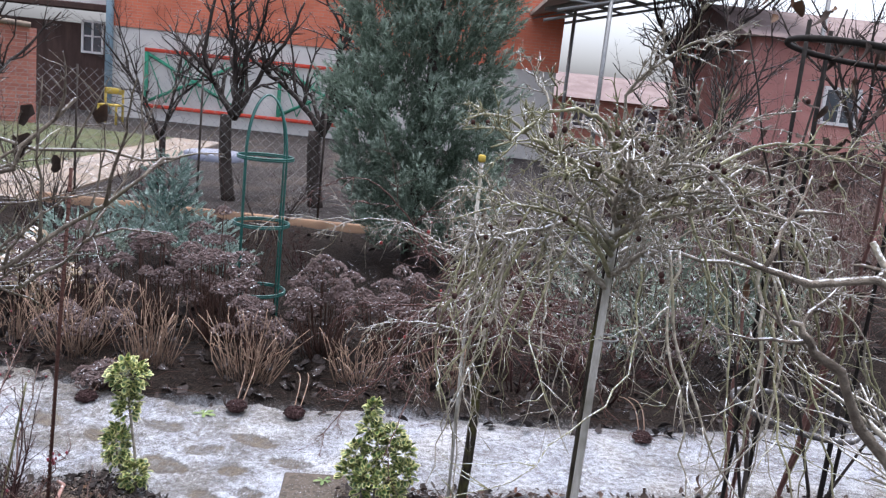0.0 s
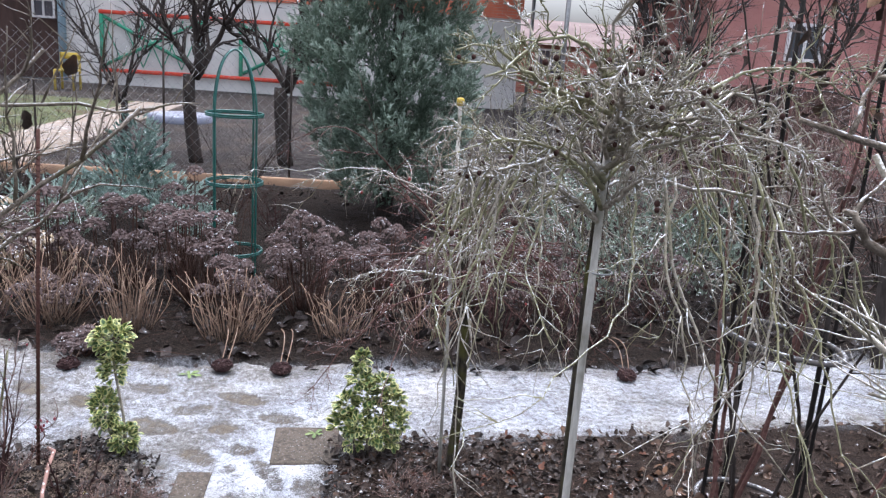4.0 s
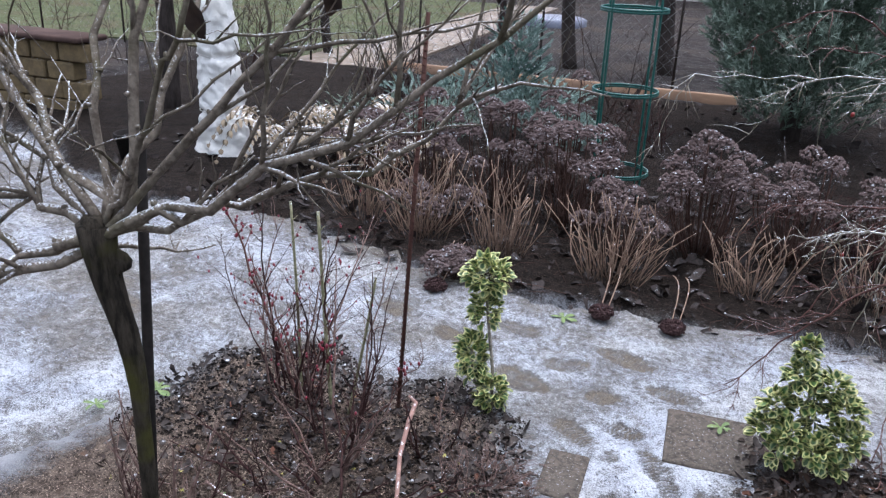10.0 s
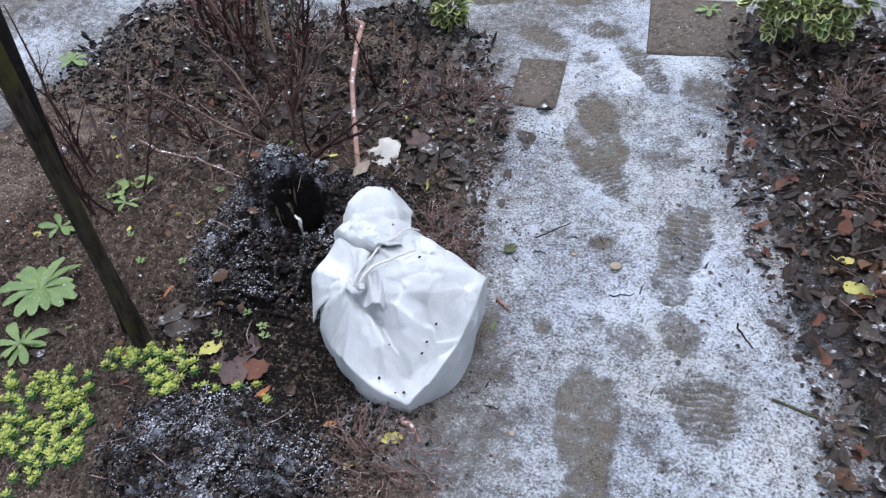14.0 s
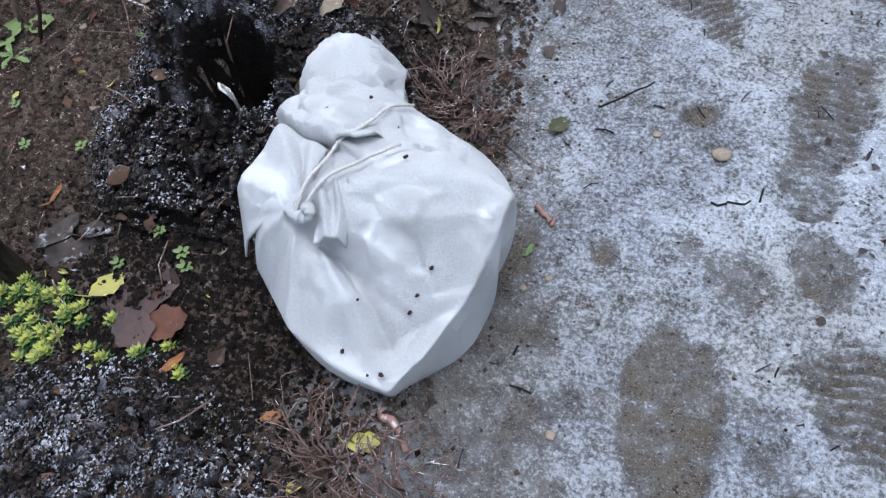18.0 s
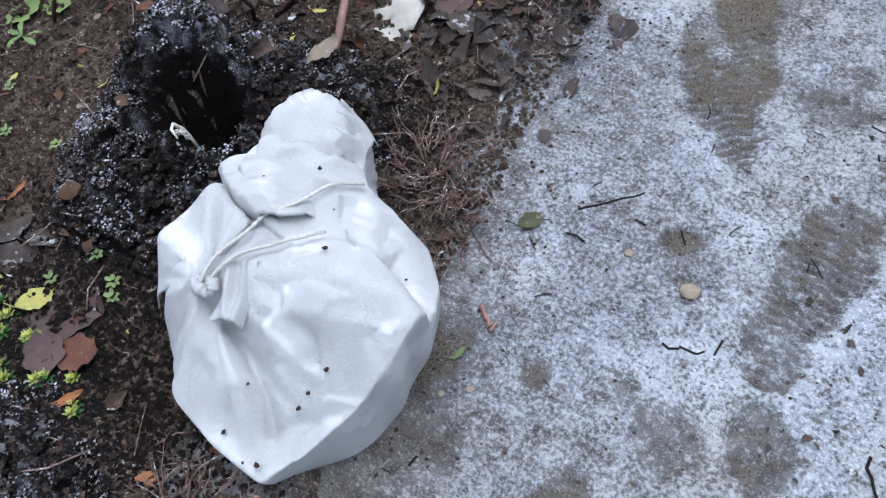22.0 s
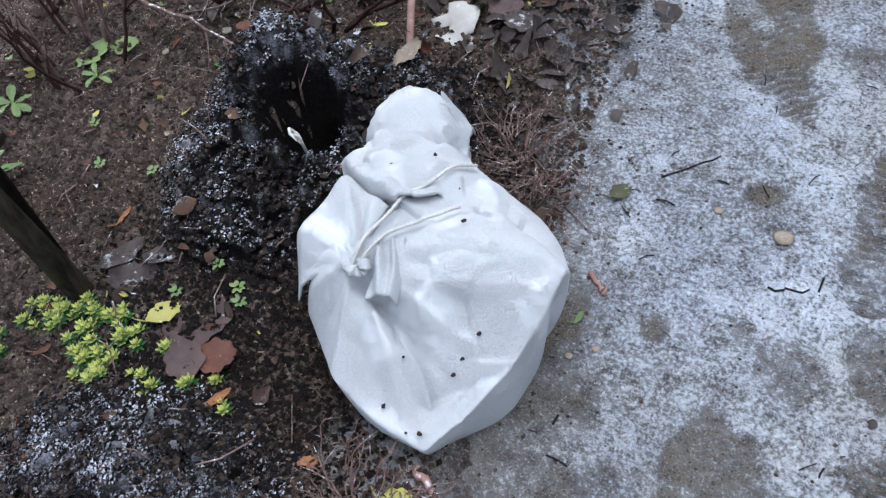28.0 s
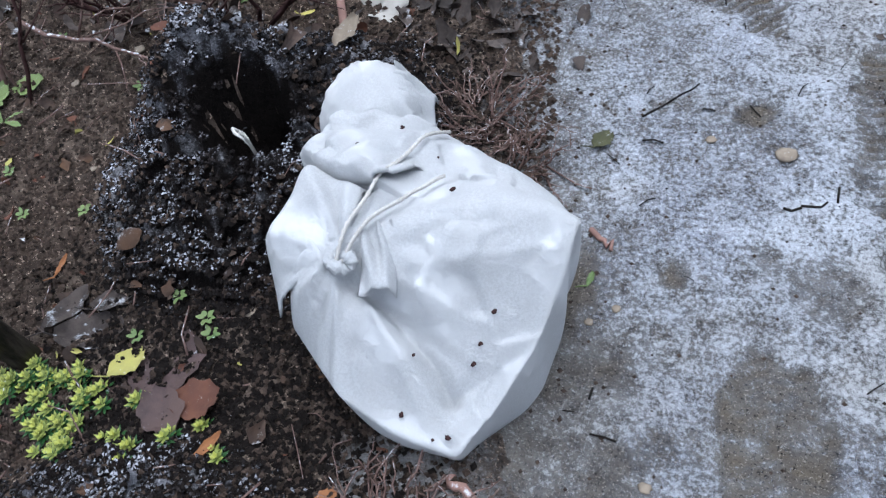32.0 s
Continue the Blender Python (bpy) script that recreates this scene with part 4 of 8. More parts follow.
        for ph in (0, math.pi):                            # two twisted strands
            p = np.stack([np.interp(fine, t, pts[:, k]) for k in range(3)], 1)
            p[:, 0] += 0.0007 * np.cos(fine * 90 + ph)
            p[:, 2] += 0.0007 * np.sin(fine * 90 + ph)
            c.tube(p, r, 6)
        part("cord", c, M_CORD, top, label)

    laid([(-0.034, -0.082), (-0.014, 0.010), (0.002, 0.075), (0.012, 0.116)], 0.006, 0.0015, "thin white cord")
    laid([(-0.030, -0.078), (-0.008, -0.040), (0.012, -0.010), (0.038, 0.026)], 0.006, 0.0015, "thin white cord")
    kz = float(top_z(*knot)) + 0.010
    k = Shape()
    t = np.linspace(0, 2 * np.pi, 60)
    k.tube(np.stack([knot[0] + 0.011 * np.cos(t), knot[1] + 0.006 * np.sin(t), kz + 0.003 * np.sin(2 * t)], 1), 0.0050 + 0.0015 * np.sin(3 * t) + 0.0008 * np.sin(11 * t), 12)
    part("knot", k, M_CLOTH, top, "tight knot of cloth")

    def flap(root, ways, width, start, label):
        f = Shape()
        rows, cols, pv = 24, 20, []
        side = unit(np.cross(ways[0], (0.05, 0.1, 1)))
        for i in range(rows + 1):
            s = i / rows
            p = np.array(root) + np.array(ways[0]) * s + np.array(ways[1]) * s * s
            half = width * (start + (1 - start) * float(smooth01(s, 0, 0.6)))
            for j in range(cols + 1):
                w = j / cols * 2 - 1
                pv.append(p + side * half * (w + 0.25 * s * w * w) + np.array([0, 0, 0.0065 * math.cos(w * 6.5 + 4 * s) * (1 - 0.3 * s) + 0.003 * math.sin(9 * s + 5 * w) - 0.012 * w * w * s]))
        f.add(pv, [(i * (cols + 1) + j, i * (cols + 1) + j + 1, (i + 1) * (cols + 1) + j + 1, (i + 1) * (cols + 1) + j) for i in range(rows) for j in range(cols)])
        ob = part("cloth_end", f, M_CLOTH, top, label)
        thick = ob.modifiers.new("thickness", "SOLIDIFY")
        thick.thickness = 0.0016

    flap((-0.004, -0.038, kz + 0.008), ((0.008, -0.030, 0.006), (0.006, -0.026, -0.018)), 0.016, 0.8, "short tied end of the cloth")
    # the head, drawn together
    hv, n1, n2 = [], 80, 34
    for i in range(n2 + 1):
        s = i / n2
        a = 2 * np.pi * np.arange(n1) / n1
        rr = 0.061 * (math.sin(math.pi * min(0.5, s * 0.62)) ** 0.55) * (1 + 0.05 * np.sin(3 * a + 1) + 0.16 * fbm(np.cos(a) * 1.3 + s, np.sin(a) * 1.3 + 4, 2.6, 4, 75) + 0.09 * fbm(np.cos(a) * 1.3 + 2.4 * s, np.sin(a) * 1.3 + 9, 8, 4, 76, 0.6))
        hv.append(np.stack([-0.089 + rr * np.cos(a) + 0.008 * s, 0.158 + 1.05 * rr * np.sin(a) - 0.02 * s, 0.160 - 0.125 * s ** 1.8 + 0.005 * s * np.sin(5 * a + 6 * s) + 1.2 * facets(rr * np.cos(a), rr * np.sin(a))], 1))
    head = Shape()
    head.add(np.concatenate(hv), [(i * n1 + q, (i + 1) * n1 + q, (i + 1) * n1 + (q + 1) % n1, i * n1 + (q + 1) % n1) for i in range(n2) for q in range(n1)])
    part("hood", head, M_CLOTH, top, "cloth drawn together over the top end")
    flap((-0.060, 0.172, 0.150), ((0.032, 0.006, -0.012), (0.004, -0.002, -0.028)), 0.024, 0.7, "small free corner of the cloth")
    r2 = random.Random(5)
    for x, y in [(0.090, -0.098), (0.060, -0.178), (0.072, -0.172), (0.030, -0.165), (0.085, -0.112), (0.100, -0.075), (-0.05, 0.045), (0.02, 0.06), (0.05, 0.01), (0.115, 0.04), (-0.03, 0.10), (0.035, -0.12)]:
        c = Shape()
        c.blob((x, y, float(top_z(x, y)) + 0.0055), r2.uniform(0.0012, 0.0026), r2, 0.5, 0.6, 5, 7)
        part("dirt_crumb", c, M_DIRT, top, "dark crumb of soil")


M_CORD = surface("white cord", (0.56, 0.54, 0.50), (0.42, 0.40, 0.37), 200, 0.85, 0.3, 300, 0.4, vary=0)
M_DIRT = surface("dark crumb", (0.03, 0.02, 0.018), (0.06, 0.03, 0.03), 300, 0.8, 0, 100, 0.4, vary=0.4)
bundle()


# ---- plants ----
WAY = np.array([(0.0, 0.0, 1.55), (-0.1, 0.12, 1.58), (-0.28, 0.35, 1.5), (-0.33, 0.65, 1.42), (-0.35, 0.82, 1.15), (-0.42, 1.2, 0.80), (-0.40, 1.45, 0.82)])


WAY_FINE = np.concatenate([a + (b - a) * np.linspace(0, 1, 8)[:, None] for a, b in zip(WAY[:-1], WAY[1:])])


def blocked(p, reach=0.26):
    """Whether a place lies in the clear passage between the bushes."""
    x, y, z = p[0] + BASE[0][0], p[1] + BASE[0][1], p[2] + BASE[0][2]
    if 0.3 < BASE[0][0] < 0.4 and x < 0.03:                # the weeping rose keeps clear of the path
        return True
    if y > 2.6 or x > 0.4 or x < -1.0:
        return False
    if ((WAY_FINE - (x, y, z)) ** 2).sum(1).min() < reach * reach:
        return True
    return -0.95 < x < -0.1 and y > 1.0 and z < 1.15 and BASE[0][0] > 0


def shoot(shape, rng, start, way, length, r, droop=0.25, wig=0.3, kids=3, depth=1, kid_len=0.5, thorns=0.0, tips=None, sides=5, step=None, kid_from=0.2, up_kids=0.0, kid_wig=None):
    """A branch that bends under its weight, with side shoots."""
    n = max(4, min(16, int(length / (step or 0.06)) + 2))
    d, p, pts = unit(way), np.array(start, float), []
    zig, side = 1, unit(np.cross(d, [rng.gauss(0, 1) for _ in range(3)]))
    for i in range(n):
        if i > 2 and blocked(p):
            break
        pts.append(p.copy())
        jit = np.array([rng.gauss(0, 1), rng.gauss(0, 1), rng.gauss(0, 1)])
        d = unit(d + wig * 0.34 * jit * (0.6 if i else 0) + side * zig * 0.42 * wig * (1 if i else 0) + np.array([0, 0, -droop * length / n * (0.6 + i / n)]))
        zig = -zig
        p = p + d * length / (n - 1)
    pts = np.array(pts)
    n = len(pts)
    rad = r * (1 - 0.72 * np.linspace(0, 1, n))
    shape.tube(pts, rad, sides if depth else max(3, sides - 1))
    if tips is not None and depth == 0:
        tips.append(pts[-1])
    if thorns:
        for _ in range(int(length / thorns)):
            i = rng.randrange(n - 1)
            s = rng.random()
            b = pts[i] * (1 - s) + pts[i + 1] * s
            o = unit(np.array([rng.gauss(0, 1), rng.gauss(0, 1), rng.gauss(0, 1)]))
            e = unit(np.cross(o, (0.2, 0.9, 0.4))) * rad[i] * 0.7
            g = unit(pts[i + 1] - pts[i]) * rad[i] * 0.9
            c = b + o * (rad[i] + rng.uniform(0.003, 0.010))
            shape.add([b + e, b - e, b + g, b - g, c], [(0, 2, 4), (2, 1, 4), (1, 3, 4), (3, 0, 4)])
    if depth > 0:
        for _ in range(kids):
            s = kid_from + (1 - kid_from) * rng.random()
            i = min(n - 2, int(s * (n - 1)))
            t = unit(pts[i + 1] - pts[i])
            o = unit(np.cross(t, np.array([rng.gauss(0, 1), rng.gauss(0, 1), rng.gauss(0, 1)])))
            o = unit(o + np.array([0, 0, up_kids]))
            shoot(shape, rng, pts[i], t * rng.uniform(0.4, 1.0) + o * rng.uniform(0.5, 1.0), length * kid_len * rng.uniform(0.5, 1.2) * (1.15 - 0.5 * s), max(0.0012, rad[i] * 0.62), droop, kid_wig or wig, max(1, kids * 2 // 3), depth - 1, kid_len, thorns, tips, sides, step, kid_from, up_kids)
    return pts


def berries(parent, spots, r, material, name, rng, squash=1.1):
    for p in spots:
        s = Shape()
        s.blob((p[0], p[1], p[2] - r), r * rng.uniform(0.8, 1.15), rng, 0.06, squash, 5, 7)
        part(name, s, material, parent)


def stem_line(a, b, bend, n=12):
    a, b, bend = np.array(a, float), np.array(b, float), np.array(bend, float)
    s = np.linspace(0, 1, n)[:, None]
    return a * (1 - s) + b * s + bend * np.sin(np.pi * s)


def rose_weeping():
    """The tall weeping rose whose crown hangs down to the path."""
    rg = random.Random(11)
    top = thing("weeping_rose", (0.325, 1.45, 0.0), "leafless weeping standard rose, thorny frosted grey-green shoots", "rose bush", "standard roses")
    s = Shape()
    s.tube(stem_line((0.03, 0.02, -0.05), (0.05, 0.15, 1.42), (-0.015, 0.01, 0), 16), np.linspace(0.014, 0.011, 16), 9)
    part("stem", s, M_TRUNK, top, "dark rose stem")
    s = Shape()
    s.tube(stem_line((0.0, 0.0, -0.05), (0.045, 0.14, 1.40), (0, 0, 0), 4), 0.0078, 10)
    part("stake", s, M_POLE, top, "weathered pale grey support pole")
    for z in (0.5, 1.1):
        s = Shape()
        a = np.linspace(0, 2 * np.pi, 16)
        s.tube(np.stack([0.03 + 0.02 * z + 0.024 * np.cos(a), 0.01 + 0.1 * z + 0.024 * np.sin(a), z + 0 * a], 1), 0.002, 5)
        part("tie", s, M_GALV, top, "wire tie")
    tips, joints = [], []
    for k in range(32):
        a = k * 2.399 + rg.uniform(-0.3, 0.3)
        s = Shape()
        rise = rg.uniform(0.15, 1.3)
        length = rg.uniform(0.50, 0.95) * (0.60 if math.sin(a) < -0.2 or math.cos(a) < -0.2 else 1.0)
        joints += list(shoot(s, rg, (0.04, 0.12, 1.41 + rg.uniform(-0.22, 0.03)), (math.cos(a), math.sin(a), rise), length, rg.uniform(0.0040, 0.0060), 2.2, 0.75, 16, 2, 0.28, 0.018, tips, 6, 0.032, 0.12, 0.35, 1.0)[4:])
        part("branch", s, M_BARK_GREEN if k % 4 == 0 else M_BARK_ROSE, top)
    joints = [p for p in joints if 0.6 < p[2] < 1.4]
    for k in range(72):
        p = rg.choice(joints)
        a = math.atan2(p[1] - 0.12, p[0] - 0.04)
        s = Shape()
        shoot(s, rg, p, (0.5 * math.cos(a), 0.5 * math.sin(a), -1), rg.uniform(0.35, 0.75), rg.uniform(0.0022, 0.0036), 0.7, 0.75, 7, 1, 0.26, 0.025, tips, 5, 0.034, 0.1)
        part("branch", s, M_BARK_GREEN if k % 2 else M_BARK_ROSE, top, "thin hanging shoot")
    berries(top, [p for p in tips if rg.random() < 0.02], 0.005, M_HIPDRY, "rose_hip", rg)


def rose_hips():
    """The second standard rose with red hips, further off."""
    rg = random.Random(12)
    top = thing("hip_rose", (0.17, 2.70, 0.0), "leafless standard rose with a few red hips", "rose bush", "standard roses")
    s = Shape()
    s.tube(stem_line((0.035, 0.02, -0.05), (0.02, 0.0, 0.98), (0.03, 0.01, 0), 14), np.linspace(0.02, 0.014, 14), 9)
    part("stem", s, M_TRUNK, top, "dark rough stem")
    s = Shape()
    s.tube(stem_line((0.0, 0.0, -0.05), (-0.02, -0.03, 1.34), (0.0, 0, 0), 4), 0.0062, 10)
    stake = part("stake", s, M_POLE, top, "weathered pale grey support pole")
    s = Shape()
    s.box((-0.032, -0.042, 1.335), (-0.008, -0.018, 1.36), 0.004)
    part("cap", s, M_YELLOW, stake, "yellow plastic cap")
    tips = []
    for k in range(30):
        a = k * 2.399 + rg.uniform(-0.3, 0.3)
        s = Shape()
        shoot(s, rg, (0.02, 0.0, 0.92 + rg.uniform(-0.25, 0.05)), (math.cos(a), math.sin(a) * 0.8, rg.uniform(-0.1, 1.1)), rg.uniform(0.45, 0.85), rg.uniform(0.0032, 0.0050), 1.9, 0.75, 9, 2, 0.38, 0.03, tips, 5, 0.036, 0.15)
        part("branch", s, M_BARK_RED if k % 3 else M_BARK_ROSE, top)
    berries(top, [p for p in tips if rg.random() < 0.009], 0.0055, M_HIP, "rose_hip", rg)


STK = (0.0, 0.055)                                     # the stake behind the old trunk


def rose_near():
    """The old standard rose with the curved dark trunk."""
    rg = random.Random(13)
    top = thing("old_rose", (-1.185, 1.545, 0.0), "old standard rose, dark curved mossy trunk, bare thorny limbs", "rose bush", "standard roses")
    s = Shape()
    line = stem_line((0.0, 0.0, -0.05), (-0.005, -0.035, 0.97), (-0.012, 0.0, 0), 24)
    line[:, 0] = np.interp(line[:, 2], [-0.05, 0.3, 0.47, 0.71, 0.78, 0.87, 0.92], [-0.004, 0.008, 0.014, 0.024, 0.020, -0.004, -0.012])
    rr = np.interp(np.linspace(0, 1, 24), [0, 0.08, 0.3, 0.7, 0.88, 1], [0.023, 0.0165, 0.0128, 0.0125, 0.019, 0.028])
    s.tube(line, rr, 16)
    for _ in range(7):
        s.blob((-0.012 + rg.gauss(0, 0.009), -0.035 + rg.gauss(0, 0.009), 0.95 + rg.uniform(-0.05, 0.03)), rg.uniform(0.012, 0.024), rg, 0.2, 1.0, 6, 9)
    part("trunk", s, M_TRUNK, top, "dark mossy trunk with a knobbly graft")
    s = Shape()
    s.tube([(-0.055, 0.020, -0.05), (STK[0] + 0.004, STK[1], 1.13)], 0.0085, 10)
    part("stake", s, M_STAKE, top, "black wooden stake")
    # limbs: end point relative to the base, thickness, rise in the middle
    limbs = [((0.64, 0.10, 1.36), 0.0085, -0.05, 7), ((0.50, 0.20, 1.18), 0.0075, -0.03, 5), ((0.30, 0.08, 1.12), 0.009, -0.01, 5), ((0.12, 0.15, 1.62), 0.008, 0.02, 6), ((0.46, 0.10, 1.46), 0.008, 0.0, 6),
             ((-0.42, 0.06, 1.34), 0.008, 0.02, 6), ((-0.46, 0.05, 1.06), 0.009, -0.02, 6), ((-0.30, -0.06, 0.98), 0.010, -0.05, 4), ((-0.40, -0.12, 0.88), 0.008, -0.06, 4), ((-0.16, 0.20, 1.5), 0.007, 0.02, 5),
             ((0.02, 0.32, 1.42), 0.007, 0.02, 5), ((-0.55, 0.16, 1.20), 0.007, 0.0, 5), ((0.22, -0.05, 1.35), 0.006, 0.0, 5)]
    for end, r, rise, kids in limbs:
        s = Shape()
        line = stem_line((0.0, -0.035, 0.955), end, (0, 0, rise), 12)
        line[1:-1] += np.array([[rg.gauss(0, 0.011) for _ in range(3)] for _ in range(10)])
        s.tube(line, np.linspace(r, r * 0.42, 12) * np.array([rg.uniform(0.85, 1.2) for _ in range(12)]), 7)
        for _ in range(kids):
            i = rg.randrange(3, 11)
            t = unit(line[i + 1] - line[i - 1])
            o = unit(np.cross(t, [rg.gauss(0, 1) for _ in range(3)]) + np.array([0, 0, 0.5]))
            shoot(s, rg, line[i], t * 0.7 + o * 0.9, rg.uniform(0.14, 0.40), r * 0.5, 0.3, 0.45, 4, 1, 0.5, 0.03, None, 5, 0.045, 0.2, 0.3)
        for _ in range(6):                                 # buds and thorns
            i = rg.randrange(2, 11)
            s.blob(line[i] + np.array([rg.gauss(0, 0.004), rg.gauss(0, 0.004), r * 0.8]), r * 0.55, rg, 0.3, 1.0, 4, 6)
        part("limb", s, M_BARK_OLD, top, "lichen-grey limb with buds")
    # a long arching shoot across
    s = Shape()
    line = stem_line((-0.42, 0.10, 1.29), (0.66, 0.12, 1.36), (0, 0, 0.01), 16)
    line[1:-1, 2] += np.array([rg.gauss(0, 0.006) for _ in range(14)])
    s.tube(line, np.linspace(0.0058, 0.003, 16), 7)
    for i in (3, 5, 8, 10, 12, 14):
        shoot(s, rg, line[i], (rg.gauss(0, 0.4), 0.2, rg.choice((1, 1, -0.6))), rg.uniform(0.1, 0.3), 0.0028, 0.1, 0.3, 2, 1, 0.5, 0.05, None, 5)
    s.tube(stem_line((0.0, -0.035, 0.97), (-0.30, 0.06, 1.25), (-0.04, 0, 0.02), 8), np.linspace(0.008, 0.0058, 8), 7)
    part("limb", s, M_BARK_OLD, top, "long arching shoot")
    for x, y, z in ((-0.02, 0.16, 1.33), (0.27, 0.12, 1.40), (0.32, 0.13, 1.37), (0.10, 0.10, 1.36), (0.17, 0.12, 1.45), (-0.20, 0.1, 1.48), (0.30, 0.11, 1.30), (0.41, 0.12, 1.34)):
        s = Shape()
        s.leaf((x, y, z), (rg.uniform(-0.5, 0.5), rg.uniform(-0.4, 0.2), -1), (0.5, -0.8, 0.2), rg.uniform(0.03, 0.05), rg.uniform(0.014, 0.022), 0.9, 1.0, 0.35, rg)
        part("dead_leaf", s, M_DEADLEAF, top, "withered brown leaf")
    for x, z in ((0.365, 1.437), (0.36, 1.379), (0.514, 1.453), (0.192, 1.454), (0.057, 1.273)):
        s = Shape()
        s.leaf((x, 0.115, z), (rg.uniform(-0.5, 0.5), rg.uniform(-0.3, 0.1), -1), (0.4, -0.9, 0.2), rg.uniform(0.045, 0.06), rg.uniform(0.024, 0.032), 0.9, 1.0, 0.5, rg)
        part("dead_leaf", s, M_DEADLEAF, top, "large crumpled brown leaf")


def rose_side():
    """A rose at the side, whose thick shoots reach past the start of the walk."""
    rg = random.Random(14)
    top = thing("side_rose", (1.02, 0.95, 0.0), "bare rose bush with thick pale frosted shoots", "rose bush", "standard roses")
    s = Shape()
    s.tube(stem_line((0, 0, -0.05), (0.0, 0.0, 0.95), (0.03, 0.0, 0), 12), np.linspace(0.024, 0.02, 12), 10)
    part("stem", s, M_TRUNK, top, "dark rose stem")
    for end, r in (((-0.46, 0.06, 1.42), 0.0085), ((-0.40, -0.10, 1.60), 0.007), ((-0.38, 0.12, 1.16), 0.008), ((0.2, 0.3, 1.5), 0.007), ((-0.1, 0.35, 1.65), 0.007), ((-0.30, 0.20, 1.72), 0.006), ((0.35, -0.1, 1.4), 0.008), ((-0.28, 0.25, 1.02), 0.006)):
        s = Shape()
        line = stem_line((0, 0, 0.92), end, (0, 0, rg.uniform(-0.04, 0.08)), 10)
        line[1:-1] += np.array([[rg.gauss(0, 0.012) for _ in range(3)] for _ in range(8)])
        s.tube(line, np.linspace(r, r * 0.5, 10), 7)
        for _ in range(5):
            i = rg.randrange(3, 9)
            shoot(s, rg, line[i], unit(line[i + 1] - line[i]) + np.array([rg.gauss(0, 0.6), rg.gauss(0, 0.6), 0.3]), rg.uniform(0.1, 0.3), r * 0.5, 0.3, 0.4, 3, 1, 0.5, 0.05, None, 5)
        part("limb", s, M_BARK_ROSE, top, "thick pale limb")
    for joints, r in (([(0, 0, 0.9), (-0.06, -0.28, 1.22), (-0.30, -0.56, 1.39), (-0.62, -0.65, 1.452), (-0.80, -0.64, 1.486), (-0.90, -0.62, 1.498)], 0.0055), ([(0, 0, 0.85), (-0.22, -0.22, 0.96), (-0.52, -0.42, 1.16), (-0.70, -0.50, 1.32), (-0.79, -0.51, 1.428), (-0.815, -0.515, 1.445)], 0.0070)):
        s = Shape()
        f, q = np.linspace(0, 5, 26), np.array(joints)
        line = np.stack([np.interp(f, np.arange(6), q[:, k]) for k in range(3)], 1)
        for _ in range(4):
            line[1:-1] = (line[:-2] + 2 * line[1:-1] + line[2:]) / 4
        line[1:-1] += np.array([[rg.gauss(0, 0.0025) for _ in range(3)] for _ in range(24)])
        s.tube(line, np.linspace(r, r * 0.22, 26) * np.array([rg.uniform(0.85, 1.2) for _ in range(26)]), 8)
        for i in (17, 20, 22, 24):
            shoot(s, rg, line[i], (rg.gauss(0, 0.7), 0.5, rg.uniform(-0.6, 1)), rg.uniform(0.04, 0.10), r * 0.22, 0.1, 0.5, 1, 1, 0.5, 0.02, None, 5, 0.012)
        part("limb", s, M_BARK_OLD, top, "long pale arching limb")


M_HIPDRY = surface("dried rose hip", (0.03, 0.018, 0.015), (0.06, 0.03, 0.025), 60, 0.7, 0.3, 90, 0.4, vary=0.4)
rose_weeping()
rose_hips()
rose_near()
rose_side()


# ---- supports for climbers ----
def obelisk():
    top = thing("garden_obelisk", (-1.06, 5.1, 0.0), "green painted wire obelisk with three rings, in the flower bed", "plant support")
    R = 0.172
    for z in (0.17, 0.61, 1.03):
        a = np.linspace(0, 2 * np.pi, 49)
        for dz in (-0.006, 0.006):
            s = Shape()
            s.tube(np.stack([R * np.cos(a), R * np.sin(a), z + dz + 0 * a], 1), 0.0062, 7)
            part("ring", s, M_GREENMETAL, top, "flat green ring, rimed on top")
    for k in range(4):
        a = math.pi / 4 + k * math.pi / 2 + 0.25
        h = np.r_[np.linspace(-0.1, 1.03, 8), 1.03 + 0.385 * np.sin(np.linspace(0.12, np.pi / 2, 12))]
        r = np.r_[np.full(8, R), R * np.cos(np.linspace(0.12, np.pi / 2, 12))]
        s = Shape()
        s.tube(np.stack([r * math.cos(a), r * math.sin(a), h], 1), 0.0066, 7)
        part("leg", s, M_GREENMETAL, top)
    rg = random.Random(21)
    for k in range(7):
        s = Shape()
        shoot(s, rg, (rg.uniform(-0.1, 0.1), rg.uniform(-0.1, 0.1), 0), (rg.gauss(0, 0.1), rg.gauss(0, 0.1), 1), rg.uniform(0.6, 1.1), 0.003, 0.0, 0.25, 4, 1, 0.4)
        part("dry_vine", s, M_SEDUM_STEM, top, "dry climbing stem")


